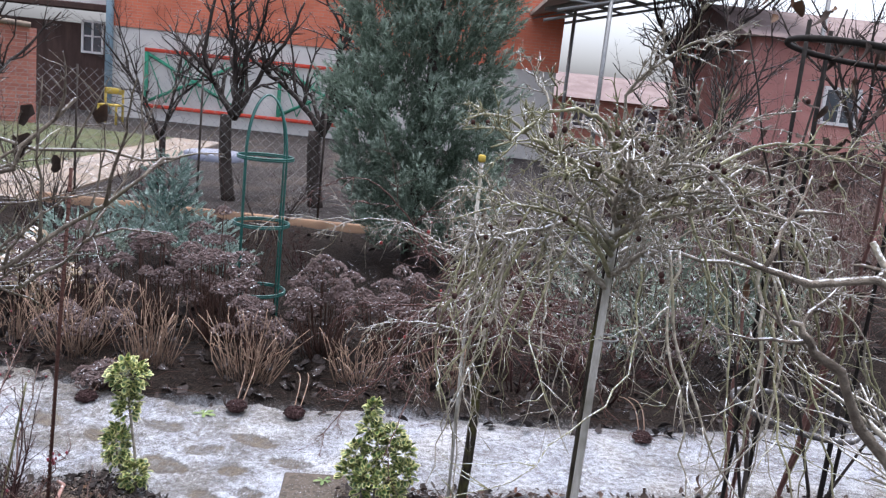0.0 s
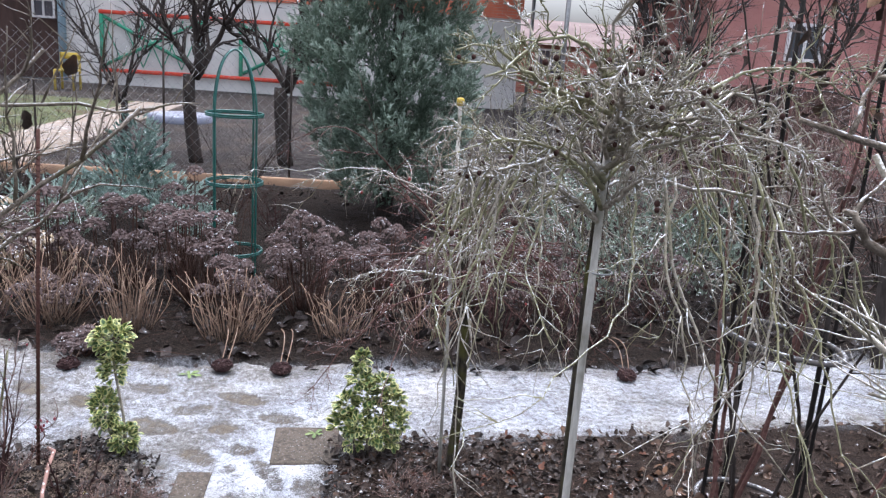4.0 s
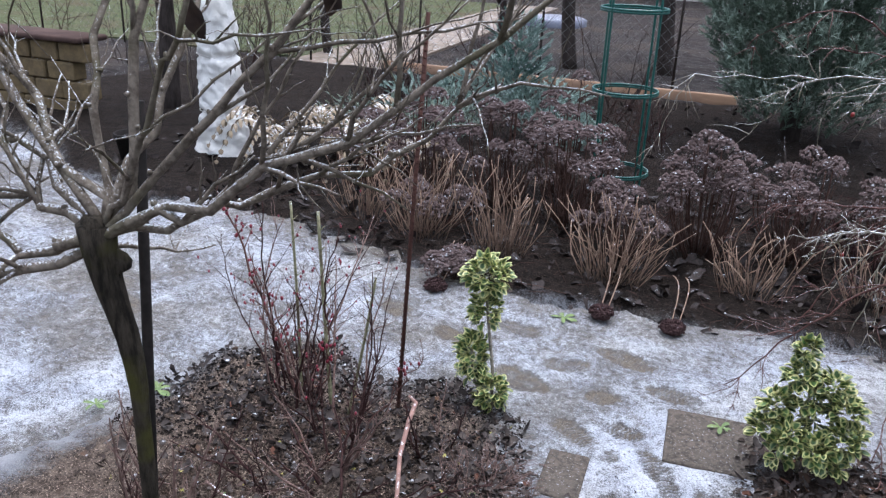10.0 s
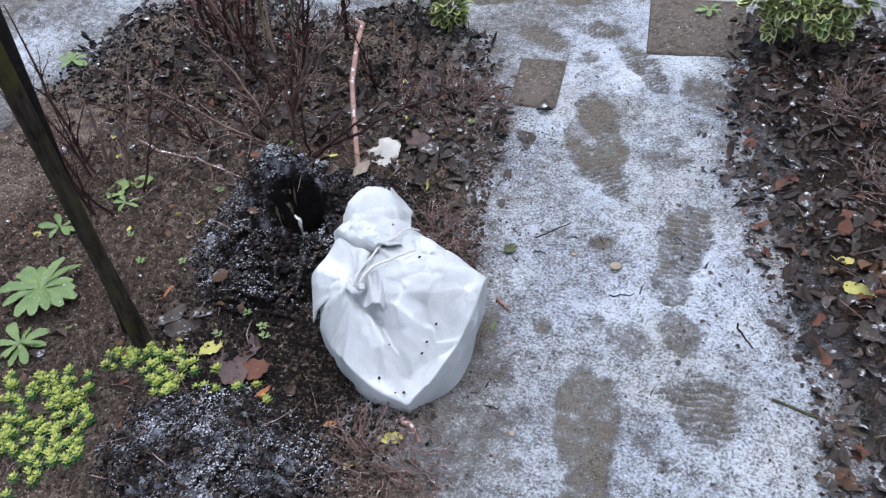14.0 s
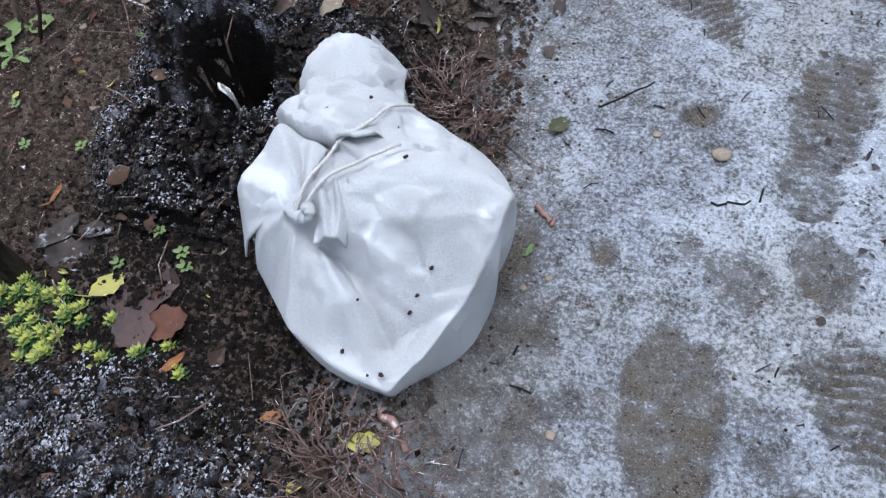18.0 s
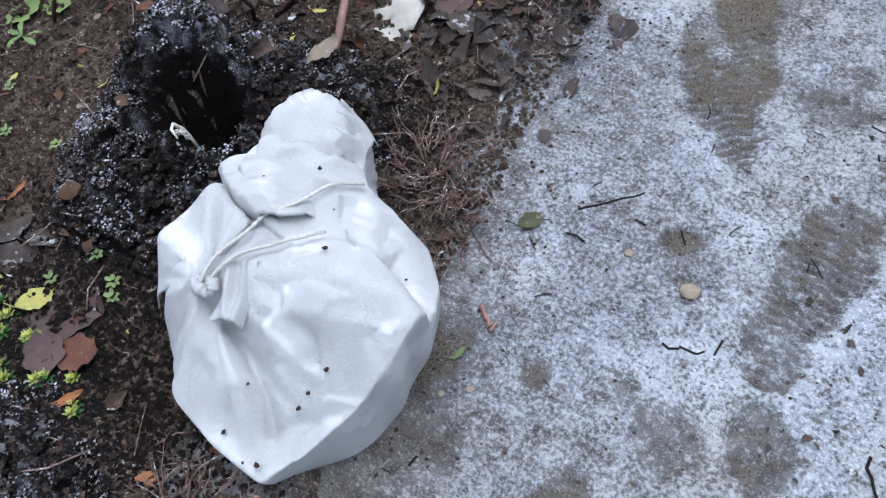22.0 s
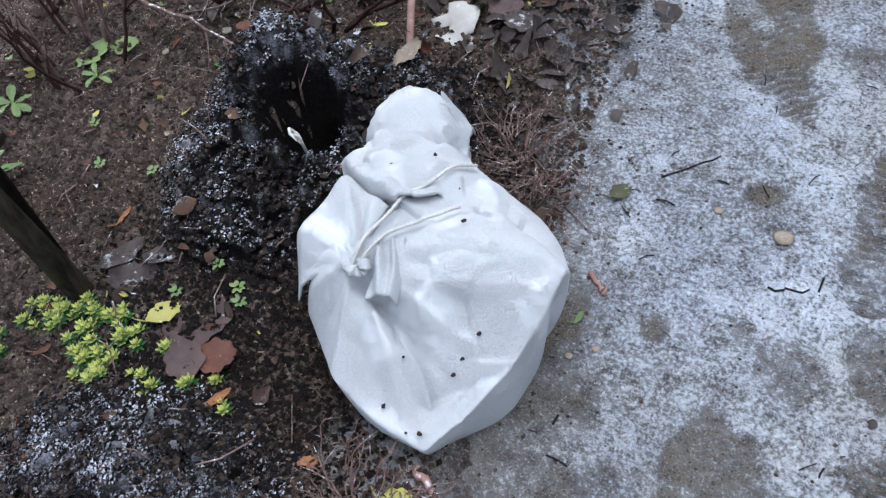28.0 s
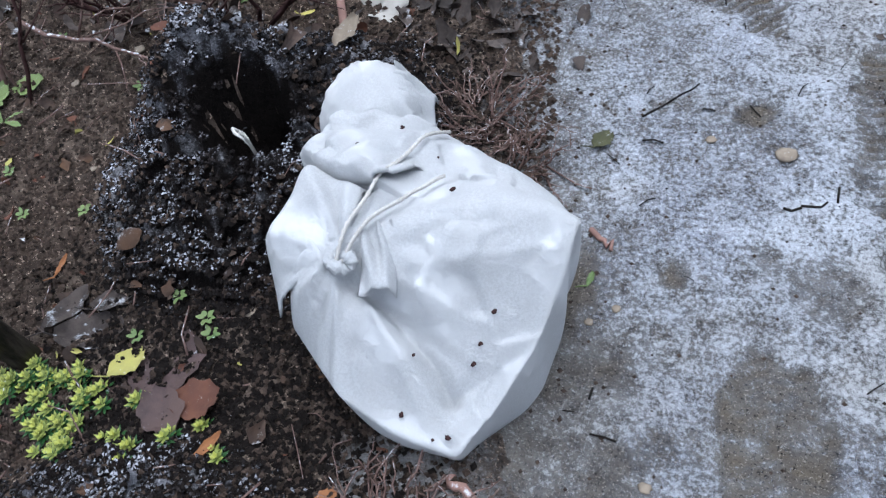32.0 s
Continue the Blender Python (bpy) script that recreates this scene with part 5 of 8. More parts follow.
def hoop_support():
    top = thing("hoop_support", (0.966, 1.937, 0.0), "dark iron hoops on stakes holding a withered climber", "plant support")
    for z, R, tilt in ((1.733, 0.172, 0.02), (0.846, 0.150, 0.02), (0.36, 0.15, 0.02)):
        a = np.linspace(0, 2 * np.pi, 49)
        s = Shape()
        s.tube(np.stack([R * np.cos(a), R * np.sin(a), z - tilt * np.cos(a)], 1), 0.0075, 8)
        part("hoop", s, M_STAKE if z > 1.5 else M_HOOP, top, "round iron hoop")
    for k, (x, y, h, lean) in enumerate(((-0.158, -0.01, 1.80, 0.02), (0.0, -0.158, 1.0, 0.03), (0.150, 0.05, 1.95, 0.02), (-0.03, 0.155, 1.8, 0.02))):
        s = Shape()
        s.tube(stem_line((x, y, -0.05), (x + lean, y + 0.02, h), (0.01, 0, 0), 6), 0.0055 if k % 2 == 0 else 0.0065, 8)
        part("stake", s, M_STAKE, top, "dark wooden stake")
    rg = random.Random(22)
    for k in range(9):
        s = Shape()
        shoot(s, rg, (rg.uniform(-0.14, 0.14), rg.uniform(-0.14, 0.14), 0), (rg.gauss(0, 0.12), rg.gauss(0, 0.12), 1), rg.uniform(1.2, 2.1), rg.uniform(0.004, 0.009), 0.05, 0.22, 2, 1, 0.16, 0, None, 6, 0.12)
        part("climber_stem", s, M_TREE if k % 2 else M_BARK_RED, top, "bare climbing stem")
    for _ in range(90):
        a, r = rg.uniform(0, 6.28), rg.uniform(0.05, 0.28)
        s = Shape()
        s.leaf((r * math.cos(a), r * math.sin(a), rg.choice((1.75, 1.6, 1.5, 1.8, 1.2, 0.5)) + rg.uniform(-0.1, 0.1)), (rg.gauss(0, 0.5), rg.gauss(0, 0.5), -1), (rg.gauss(0, 1), rg.gauss(0, 1), 0.3), rg.uniform(0.02, 0.045), rg.uniform(0.012, 0.026), 1.0, 1.2, 0.5, rg)
        part("dead_leaf", s, M_DEADLEAF, top)


obelisk()
hoop_support()

s = Shape()
s.tube([(0, 0, -0.05), (0.0254, 0.01525, 0.6), (0.05, 0.03, 1.18)], 0.0062, 8)
for i in range(60):
    z = 0.03 + i * 0.0185
    s.tube([(0.05 * z / 1.18 - 0.001, 0.03 * z / 1.18, z), (0.05 * z / 1.18 + 0.001, 0.03 * z / 1.18, z + 0.004)], 0.0071, 8)
solid("rebar_stake", s, M_REBAR, "rusty ribbed iron bar standing in the soil", "stake", place=(-1.225, 2.61, 0.0))
s = Shape()
line = np.array([(-0.155, 0.42, 0.125), (-0.125, 0.395, 0.128), (-0.115, 0.33, 0.115), (-0.09, 0.22, 0.085), (-0.05, 0.12, 0.065), (0.0, 0.0, 0.03), (0.012, -0.05, 0.0)])
s.tube(line, [0.005, 0.0062, 0.0064, 0.006, 0.0058, 0.0055, 0.005], 9)
solid("bent_stick", s, M_STICK, "pale pinkish bent stick lying on the compost", "stick", place=(-0.965, 2.04, 0.05))


def euonymus(place, balls, trunk, label, seed):
    """A small evergreen with yellow-edged leaves, in tufts on thin stems."""
    rg = random.Random(seed)
    top = thing("variegated_shrub", place, label, "shrub", "variegated shrubs")
    for line, r in trunk:
        s = Shape()
        s.tube(line, np.linspace(r, r * 0.6, len(line)), 7)
        part("stem", s, M_BARK_ROSE, top)
    for (cx, cy, cz), rx, rz, count in balls:
        for half in range(2):
            s = Shape()
            for _ in range(count * 2 // 5):
                a, b = rg.uniform(0, 6.283), math.acos(rg.uniform(-0.9, 1))
                q = rg.uniform(0.55, 1.0)
                o = np.array([math.sin(b) * math.cos(a) * rx, math.sin(b) * math.sin(a) * rx, math.cos(b) * rz]) * q
                way = unit(o / np.array([rx, rx, rz]) + np.array([rg.gauss(0, 0.4), rg.gauss(0, 0.4), 0.45]))
                s.leaf(np.array([cx, cy, cz]) + o, way, unit(np.array([rg.gauss(0, 0.4), rg.gauss(0, 0.4), 1])), rg.uniform(0.021, 0.031), rg.uniform(0.018, 0.025), 0.35, rg.uniform(0.1, 0.7), 0, rg)
            part("foliage", s, M_EUON, top, "glossy leaves edged with yellow")


euonymus((-0.98, 2.75, 0.0), [((-0.045, 0.05, 0.43), 0.066, 0.050, 260), ((-0.04, 0.03, 0.32), 0.040, 0.06, 160), ((-0.065, 0.01, 0.17), 0.042, 0.085, 240), ((0.0, 0.0, 0.07), 0.045, 0.055, 160)],
         [([(0.01, 0, -0.03), (0.0, 0.01, 0.15), (-0.03, 0.03, 0.30), (-0.05, 0.05, 0.42)], 0.006), ([(0.0, 0, -0.03), (-0.06, 0.0, 0.12), (-0.07, 0.01, 0.2)], 0.005)], "slim variegated shrub trained on a single stem", 31)
euonymus((-0.10, 2.80, 0.0), [((-0.035, 0.02, 0.375), 0.024, 0.04, 70), ((-0.035, 0.01, 0.31), 0.036, 0.04, 110), ((-0.01, 0.02, 0.245), 0.040, 0.04, 110), ((0.045, 0.03, 0.285), 0.038, 0.035, 110), ((0.085, 0.01, 0.235), 0.040, 0.035, 120), ((0.10, -0.02, 0.165), 0.042, 0.04, 120), ((-0.085, 0.0, 0.215), 0.036, 0.035, 100), ((-0.10, -0.01, 0.145), 0.036, 0.035, 100), ((-0.04, -0.04, 0.15), 0.038, 0.04, 100), ((0.035, -0.05, 0.13), 0.038, 0.04, 110), ((0.075, -0.03, 0.085), 0.038, 0.035, 100), ((-0.05, -0.01, 0.075), 0.036, 0.035, 80), ((0.02, 0.03, 0.18), 0.03, 0.03, 60)],
         [([(0, 0, -0.03), (0.0, 0.01, 0.2), (-0.02, 0.02, 0.33)], 0.006), ([(0.01, 0, -0.03), (0.05, 0.02, 0.12), (0.09, 0.02, 0.2)], 0.005), ([(-0.01, 0, -0.03), (-0.06, 0, 0.1), (-0.09, 0, 0.2)], 0.005)], "bushy variegated shrub with yellow-edged leaves", 32)


def barberry(place, seed, count, high, label, spread=0.35, red=0.12):
    rg = random.Random(seed)
    top = thing("barberry_bush", place, label, "shrub", "thin bare shrubs")
    tips = []
    for _ in range(count):
        s = Shape()
        a = rg.uniform(0, 6.283)
        shoot(s, rg, (0.05 * math.cos(a), 0.05 * math.sin(a), -0.02), (spread * math.cos(a), spread * math.sin(a), 1), high * rg.uniform(0.55, 1.1), rg.uniform(0.0028, 0.0052), 0.15, 0.42, 8, 1, 0.30, 0.03, tips, 5, 0.04, 0.25, 0.3)
        part("branch", s, M_TWIGDARK if rg.random() < 0.75 else M_TWIG, top)
    berries(top, [p for p in tips if p[2] > 0.15 and rg.random() < red], 0.0034, M_BERRY, "berry", rg, 1.4)


M_TWIGDARK = surface("dark twig", (0.030, 0.015, 0.014), (0.065, 0.035, 0.032), 60, 0.8, 0.18, 90, 0.4, vary=0.5)
barberry((-1.52, 2.52, 0.02), 41, 15, 0.62, "bare barberry bush with small red berries", 0.22, 0.85)
def berried_rose():
    """A leaning stem hung with berries and three stouter green shoots beside it."""
    rg = random.Random(57)
    top = thing("berry_rose", (-1.52, 2.52, 0.02), "leaning bare shoots with clusters of red berries, green stems behind", "rose bush", "thin bare shrubs")
    spots = []
    for base, end, r, fruit in (((0, 0, -0.03), (-0.27, 0.03, 0.62), 0.0055, (5, 6, 7, 8, 9, 10)), ((0.03, -0.02, -0.03), (-0.15, 0.02, 0.42), 0.0035, (6, 8)), ((0.06, -0.03, -0.03), (0.12, 0.0, 0.34), 0.003, (5, 6, 7)), ((0.2, -0.04, -0.03), (0.40, 0.02, 0.22), 0.003, (9, 10))):
        s = Shape()
        line = stem_line(base, end, (0.025, 0, 0.01), 12)
        line[1:-1] += np.array([[rg.gauss(0, 0.006) for _ in range(3)] for _ in range(10)])
        s.tube(line, np.linspace(r, r * 0.4, 12), 6)
        for i in range(3, 12):
            for _ in range(2):
                twig = line[i] + np.array([rg.gauss(0, 0.03), rg.gauss(0, 0.03), rg.uniform(0.01, 0.07)])
                s.tube(stem_line(line[i], twig, (rg.gauss(0, 0.006), 0, 0), 5), np.linspace(r * 0.4, 0.0009, 5), 5)
                if i in fruit:
                    for _ in range(rg.randrange(1, 4)):
                        spots.append(line[i] + (twig - line[i]) * rg.uniform(0.3, 1) + np.array([rg.gauss(0, 0.008), rg.gauss(0, 0.008), -0.004]))
        part("stem", s, M_BARK_RED, top)
    for base, end, r in (((0.11, 0.02, -0.03), (0.05, 0.06, 0.60), 0.0062), ((0.17, 0.0, -0.03), (0.25, 0.03, 0.45), 0.0048), ((-0.02, 0.06, -0.03), (-0.065, 0.10, 0.60), 0.005)):
        s = Shape()
        line = stem_line(base, end, (rg.gauss(0, 0.015), 0, 0), 12)
        s.tube(line, np.linspace(r, r * 0.75, 12), 7)
        for i in (4, 6, 7, 9, 10):
            s.tube(stem_line(line[i], line[i] + np.array([rg.choice((-1, 1)) * 0.02, 0, 0.02]), (0, 0, 0), 4), np.linspace(r * 0.4, 0.0008, 4), 5)
        part("stem", s, M_BARK_GREEN, top, "stout green shoot, cut off at the top")
    berries(top, spots, 0.0046, M_BERRY, "berry", rg, 1.4)


berried_rose()
barberry((-1.33, 2.42, 0.02), 42, 9, 0.50, "bare thorny bush on the soil bed", 0.3, 0.06)
barberry((-1.36, 2.16, 0.02), 43, 8, 0.34, "low tangle of bare frosted twigs", 0.9, 0.0)
barberry((-1.50, 1.90, 0.02), 44, 8, 0.42, "thin bare shrub beside the old rose", 0.22, 0.0)
barberry((-1.46, 1.88, 0.03), 47, 7, 0.32, "upright red-brown shoots beside the old rose", 0.25, 0.0)
barberry((-1.19, 2.16, 0.05), 48, 7, 0.28, "low fan of thin bare shoots behind the compost", 0.9, 0.0)
barberry((-1.27, 2.25, 0.03), 49, 8, 0.40, "thin bare shoots in the leafy soil", 0.35, 0.03)
barberry((-1.05, 2.46, 0.02), 45, 5, 0.24, "small bare twigs near the stick", 0.3, 0.0)
barberry((-1.12, 2.05, 0.10), 46, 4, 0.34, "pale rose shoots standing in the compost", 1.1, 0.0)


# ---- dried perennials in the back bed ----
def sedum(place, heads, high, seed, spread):
    """A clump of dried stonecrop: stems with flat dark heads."""
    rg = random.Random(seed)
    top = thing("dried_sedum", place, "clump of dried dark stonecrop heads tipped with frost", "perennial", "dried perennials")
    for _ in range(heads):
        a, q = rg.uniform(0, 6.283), math.sqrt(rg.random())
        x, y = spread * q * math.cos(a), spread * q * math.sin(a)
        h = high * rg.uniform(0.45, 1.08) * (1 - 0.3 * q)
        r = rg.uniform(0.045, 0.085)
        s = Shape()
        s.tube(stem_line((x * 0.35, y * 0.35, 0), (x, y, h), (x * 0.2, y * 0.2, 0), 6), 0.0035, 5)
        for _ in range(3):
            u, w = x + rg.gauss(0, 0.05), y + rg.gauss(0, 0.05)
            shoot(s, rg, (u * 0.4, w * 0.4, 0), (u, w, h * rg.uniform(0.9, 1.6)), h * rg.uniform(0.6, 1.0), 0.0022, 0.1, 0.3, 3, 1, 0.3, 0, None, 4, 0.08)
        st = part("stem", s, M_SEDUM_STEM, top)
        s = Shape()
        for _ in range(110):                             # tiny dry florets on a low dome
            b, w = rg.uniform(0, 6.283), math.sqrt(rg.random())
            q = rg.uniform(0.0065, 0.0105)
            c = np.array([x + r * w * math.cos(b), y + r * w * math.sin(b), h + 0.040 * (1 - w * w) + rg.uniform(-0.006, 0.006)])
            v = [c + q * rg.uniform(0.7, 1.2) * np.array(o) for o in ((1, 0, 0), (-0.5, 0.87, 0), (-0.5, -0.87, 0), (0, 0, 0.9), (0, 0, -1.2))]
            s.add(v, [(0, 1, 3), (1, 2, 3), (2, 0, 3), (1, 0, 4), (2, 1, 4), (0, 2, 4)])
        part("flower_head", s, M_SEDUM, st, "flat dried flower head", smooth=False)


def straw(place, count, high, seed, lean):
    rg = random.Random(seed)
    top = thing("cut_stalks", place, "fan of cut pale dry stalks at the bed's edge", "perennial", "dried perennials")
    for _ in range(count):
        a = rg.uniform(0, 6.283)
        q = rg.uniform(0.05, 0.8 * lean)
        s = Shape()
        h = high * rg.uniform(0.45, 1.1)
        b = (0.13 * rg.random() * math.cos(a), 0.09 * rg.random() * math.sin(a), -0.01)
        s.tube(stem_line(b, (b[0] + q * h * math.cos(a), b[1] + 0.7 * q * h * math.sin(a), h * (1 - 0.25 * q)), (rg.gauss(0, 0.035), rg.gauss(0, 0.035), 0.02), 5), rg.uniform(0.0011, 0.0022), 5)
        part("stalk", s, M_STRAW, top)


for k, (x, y, h, n) in enumerate([(-1.15, 4.45, 0.62, 15), (-0.52, 4.35, 0.55, 14), (-0.12, 4.45, 0.52, 13), (-1.55, 4.6, 0.60, 13), (-1.95, 4.5, 0.58, 13), (-0.85, 4.15, 0.36, 9), (-2.3, 4.55, 0.48, 9), (0.35, 4.6, 0.45, 10), (-1.3, 4.95, 0.66, 10), (-1.75, 4.15, 0.28, 7), (-1.45, 3.62, 0.09, 6), (0.85, 4.5, 0.42, 9), (1.5, 4.6, 0.40, 9)]):
    sedum((x, y, 0.02), n * 3 // 2, h, 60 + k, 0.22 if h > 0.2 else 0.09)
for k, (x, y, h, n, lean) in enumerate([(-0.83, 3.86, 0.36, 40, 0.9), (-1.35, 3.95, 0.42, 34, 0.6), (-1.75, 3.98, 0.42, 36, 0.9), (-0.28, 3.98, 0.30, 28, 0.7), (0.2, 4.05, 0.28, 24, 0.8), (-2.1, 4.1, 0.36, 24, 0.8)]):
    straw((x, y, 0.02), n * 2, h, 80 + k, lean)


M_WETHEAD = surface("wet dark flower head", (0.030, 0.017, 0.016), (0.06, 0.036, 0.035), 60, 0.9, 0.15, 60, 0.6, vary=0.5)


def clod(place, seed, label):
    rg = random.Random(seed)
    top = thing("fallen_flower_head", place, label, "flower head", "fallen flower heads")
    s = Shape()
    s.blob((0, 0, 0.024), 0.042, rg, 0.12, 0.62, 7, 12)
    for _ in range(230):                                  # dry florets all over it
        a, b = rg.uniform(0, 6.283), math.acos(rg.uniform(-0.3, 1))
        q = rg.uniform(0.036, 0.047)
        s.blob((q * math.sin(b) * math.cos(a), q * math.sin(b) * math.sin(a), 0.024 + 0.64 * q * math.cos(b)), rg.uniform(0.004, 0.0075), rg, 0.4, 0.9, 3, 5)
    part("seed_head", s, M_WETHEAD, top, smooth=False)
    for dx in (-0.01, 0.015):
        s = Shape()
        s.tube(stem_line((dx, 0.01, 0.02), (dx * 2 - 0.03, 0.33, 0.10), (0.02, 0, 0.05), 8), 0.0027, 5)
        part("stalk", s, M_STRAW, top)


clod((-0.80, 3.555, 0.0), 95, "dark dried flower head lying on the frosty path")
clod((-0.53, 3.545, 0.0), 96, "dark dried flower head drooping on the frosty path")
clod((-1.47, 3.50, 0.0), 97, "dark dried flower head hanging over the path's edge")
clod((1.12, 3.66, 0.0), 98, "dark dried flower head at the bed's edge")


def thicket(place, seed, count, high, spread, material, label, name="bare_bush", droop=0.4, kids=6, r=0.004):
    rg = random.Random(seed)
    top = thing(name, place, label, "shrub", "bare shrubs")
    for _ in range(count):
        a = rg.uniform(0, 6.283)
        s = Shape()
        shoot(s, rg, (0.08 * math.cos(a), 0.08 * math.sin(a), -0.02), (spread * math.cos(a), spread * math.sin(a), 1), high * rg.uniform(0.6, 1.1), r * rg.uniform(0.7, 1.2), droop, 0.3, kids, 2, 0.42, 0, None, 4, 0.1, 0.15)
        part("branch", s, material, top)


for k, (x, y, h, n) in enumerate([(0.55, 4.2, 0.55, 16), (1.0, 4.15, 0.6, 16), (1.55, 4.4, 0.7, 16), (2.2, 4.7, 0.8, 14), (0.2, 4.5, 0.5, 14), (1.4, 5.6, 1.0, 14), (2.6, 5.8, 1.2, 14), (0.9, 5.4, 0.9, 12)]):
    thicket((x, y, 0.02), 100 + k, n, h, 0.6, (M_TWIGDARK, M_TWIGDARK, M_TREE)[k % 3], "dense bare red-brown bush behind the path")
for k, (x, y, h, n) in enumerate([(1.9, 7.2, 1.3, 12), (3.2, 7.4, 1.5, 12), (4.4, 7.0, 1.4, 10), (3.6, 5.6, 1.2, 10), (-2.6, 7.8, 1.0, 7), (-3.6, 7.6, 1.1, 7), (-4.6, 7.2, 1.2, 7), (-1.5, 7.6, 1.0, 7)]):
    thicket((x, y, 0.02), 120 + k, n, h, 0.4, M_TREE, "bare leafless bush in the back of the garden", r=0.006)


for k, (x, y, h) in enumerate([(-0.95, 6.3, 0.5), (-0.6, 5.5, 0.4), (-1.5, 7.0, 0.5), (-0.1, 5.7, 0.45), (-2.9, 6.6, 0.6), (-1.7, 5.4, 0.45)]):
    thicket((x, y, 0.02), 131 + k, 9, h, 0.9, (M_TWIGDARK, M_TREE)[k % 2], "low dark tangle behind the dried perennials")
for k, (x, y, h) in enumerate([(2.6, 5.2, 1.7), (3.3, 6.2, 2.0), (2.2, 6.4, 1.6), (4.2, 7.6, 2.3), (3.4, 8.2, 2.2), (4.6, 5.8, 1.9)]):
    thicket((x, y, 0.0), 231 + k, 13, h, 0.35, (M_TWIG, M_BARK_RED)[k % 2], "tall dense reddish leafless bush", r=0.005, kids=7)
rgt = random.Random(139)
for k in range(16):
    x, y = rgt.uniform(-6.5, -2.6), rgt.uniform(5.6, 9.4)
    thicket((x, y, 0.0), 171 + k, 6, rgt.uniform(0.7, 1.4), 0.25, (M_TREE, M_TWIGDARK)[k % 2], "thin upright leafless shrub before the lawn", r=0.005, kids=5)
rgt = random.Random(140)
for k in range(22):
    x, y = rgt.uniform(0.4, 6.5), rgt.uniform(5.0, 11.5)
    if x < 0.9 and y > 6:
        continue
    thicket((x, y, 0.0), 141 + k, 10, rgt.uniform(0.9, 1.9), 0.45, (M_TREE, M_TWIG, M_BARK_ROSE)[k % 3], "grey leafless bush in the neighbouring plot", r=0.006, kids=7)


# ---- evergreens ----
def conifer(name, place, label, spots, needle, material, seed, trunk, spray):
    """Sprays of needles set about a trunk; spots: (centre, radius, count of sprays)."""
    rg = random.Random(seed)
    top = thing(name, place, label, "conifer", "conifers")
    if trunk:
        s = Shape()
        s.tube(stem_line((0, 0, -0.05), (0.05, 0, trunk), (0.03, 0, 0), 8), np.linspace(0.07, 0.02, 8), 9)
        part("trunk", s, M_TREE, top)
    gen = np.random.RandomState(seed)

    def units(v):
        return v / (np.linalg.norm(v, axis=-1, keepdims=True) + 1e-9)

    for centre, radii, count in spots:
        s = Shape()
        o = units(gen.normal(size=(count, 3))) * (gen.random_sample((count, 1)) ** 0.4)
        p = np.array(centre) + o * np.array(radii)
        p[:, 2] = np.maximum(p[:, 2], 0.01)
        way = units(np.c_[o[:, :2], np.zeros(count)] * spray[1] + gen.normal(size=(count, 3)) * (0.25, 0.25, 0) + (0, 0, spray[2]))
        side = units(np.cross(way, gen.normal(size=(count, 3))))
        length = spray[0] * gen.uniform(0.6, 1.3, (count, 1, 1))
        m = spray[3]
        b = p[:, None] + way[:, None] * length * gen.random_sample((count, m, 1))
        t = units(way[:, None] + side[:, None] * gen.normal(size=(count, m, 1)) * 0.6 + gen.normal(size=(count, m, 3)) * 0.35)
        w = units(np.cross(t, gen.normal(size=(count, m, 3)))) * needle[1]
        e = b + t * needle[0] * gen.uniform(0.6, 1.2, (count, m, 1))
        v = np.stack([b - w, b + w, e], 2).reshape(-1, 3)
        s.add(v, [(3 * i, 3 * i + 1, 3 * i + 2) for i in range(len(v) // 3)])
        part("crown", s, material, top)


n = Nodes("tall juniper spray")
# low rim: dark green with the crown's inner shade painted in; high: pale tips
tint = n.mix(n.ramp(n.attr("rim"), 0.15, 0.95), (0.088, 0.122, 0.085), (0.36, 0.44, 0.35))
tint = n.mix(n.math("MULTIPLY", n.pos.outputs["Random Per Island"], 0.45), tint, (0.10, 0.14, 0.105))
up = n.add("ShaderNodeSeparateXYZ")
n.link(n.pos.outputs["Normal"], up.inputs[0])
rime = n.ramp(n.math("ADD", n.math("MULTIPLY", n.attr("rim"), 0.5), n.noise(16, 5, 0.7)), 0.82, 1.1)
M_SPRAY = n.done(n.mix(n.math("MULTIPLY", rime, 0.4), tint, (0.50, 0.56, 0.53)), 0.7, None, 0, 0, 0.0, 0.1)


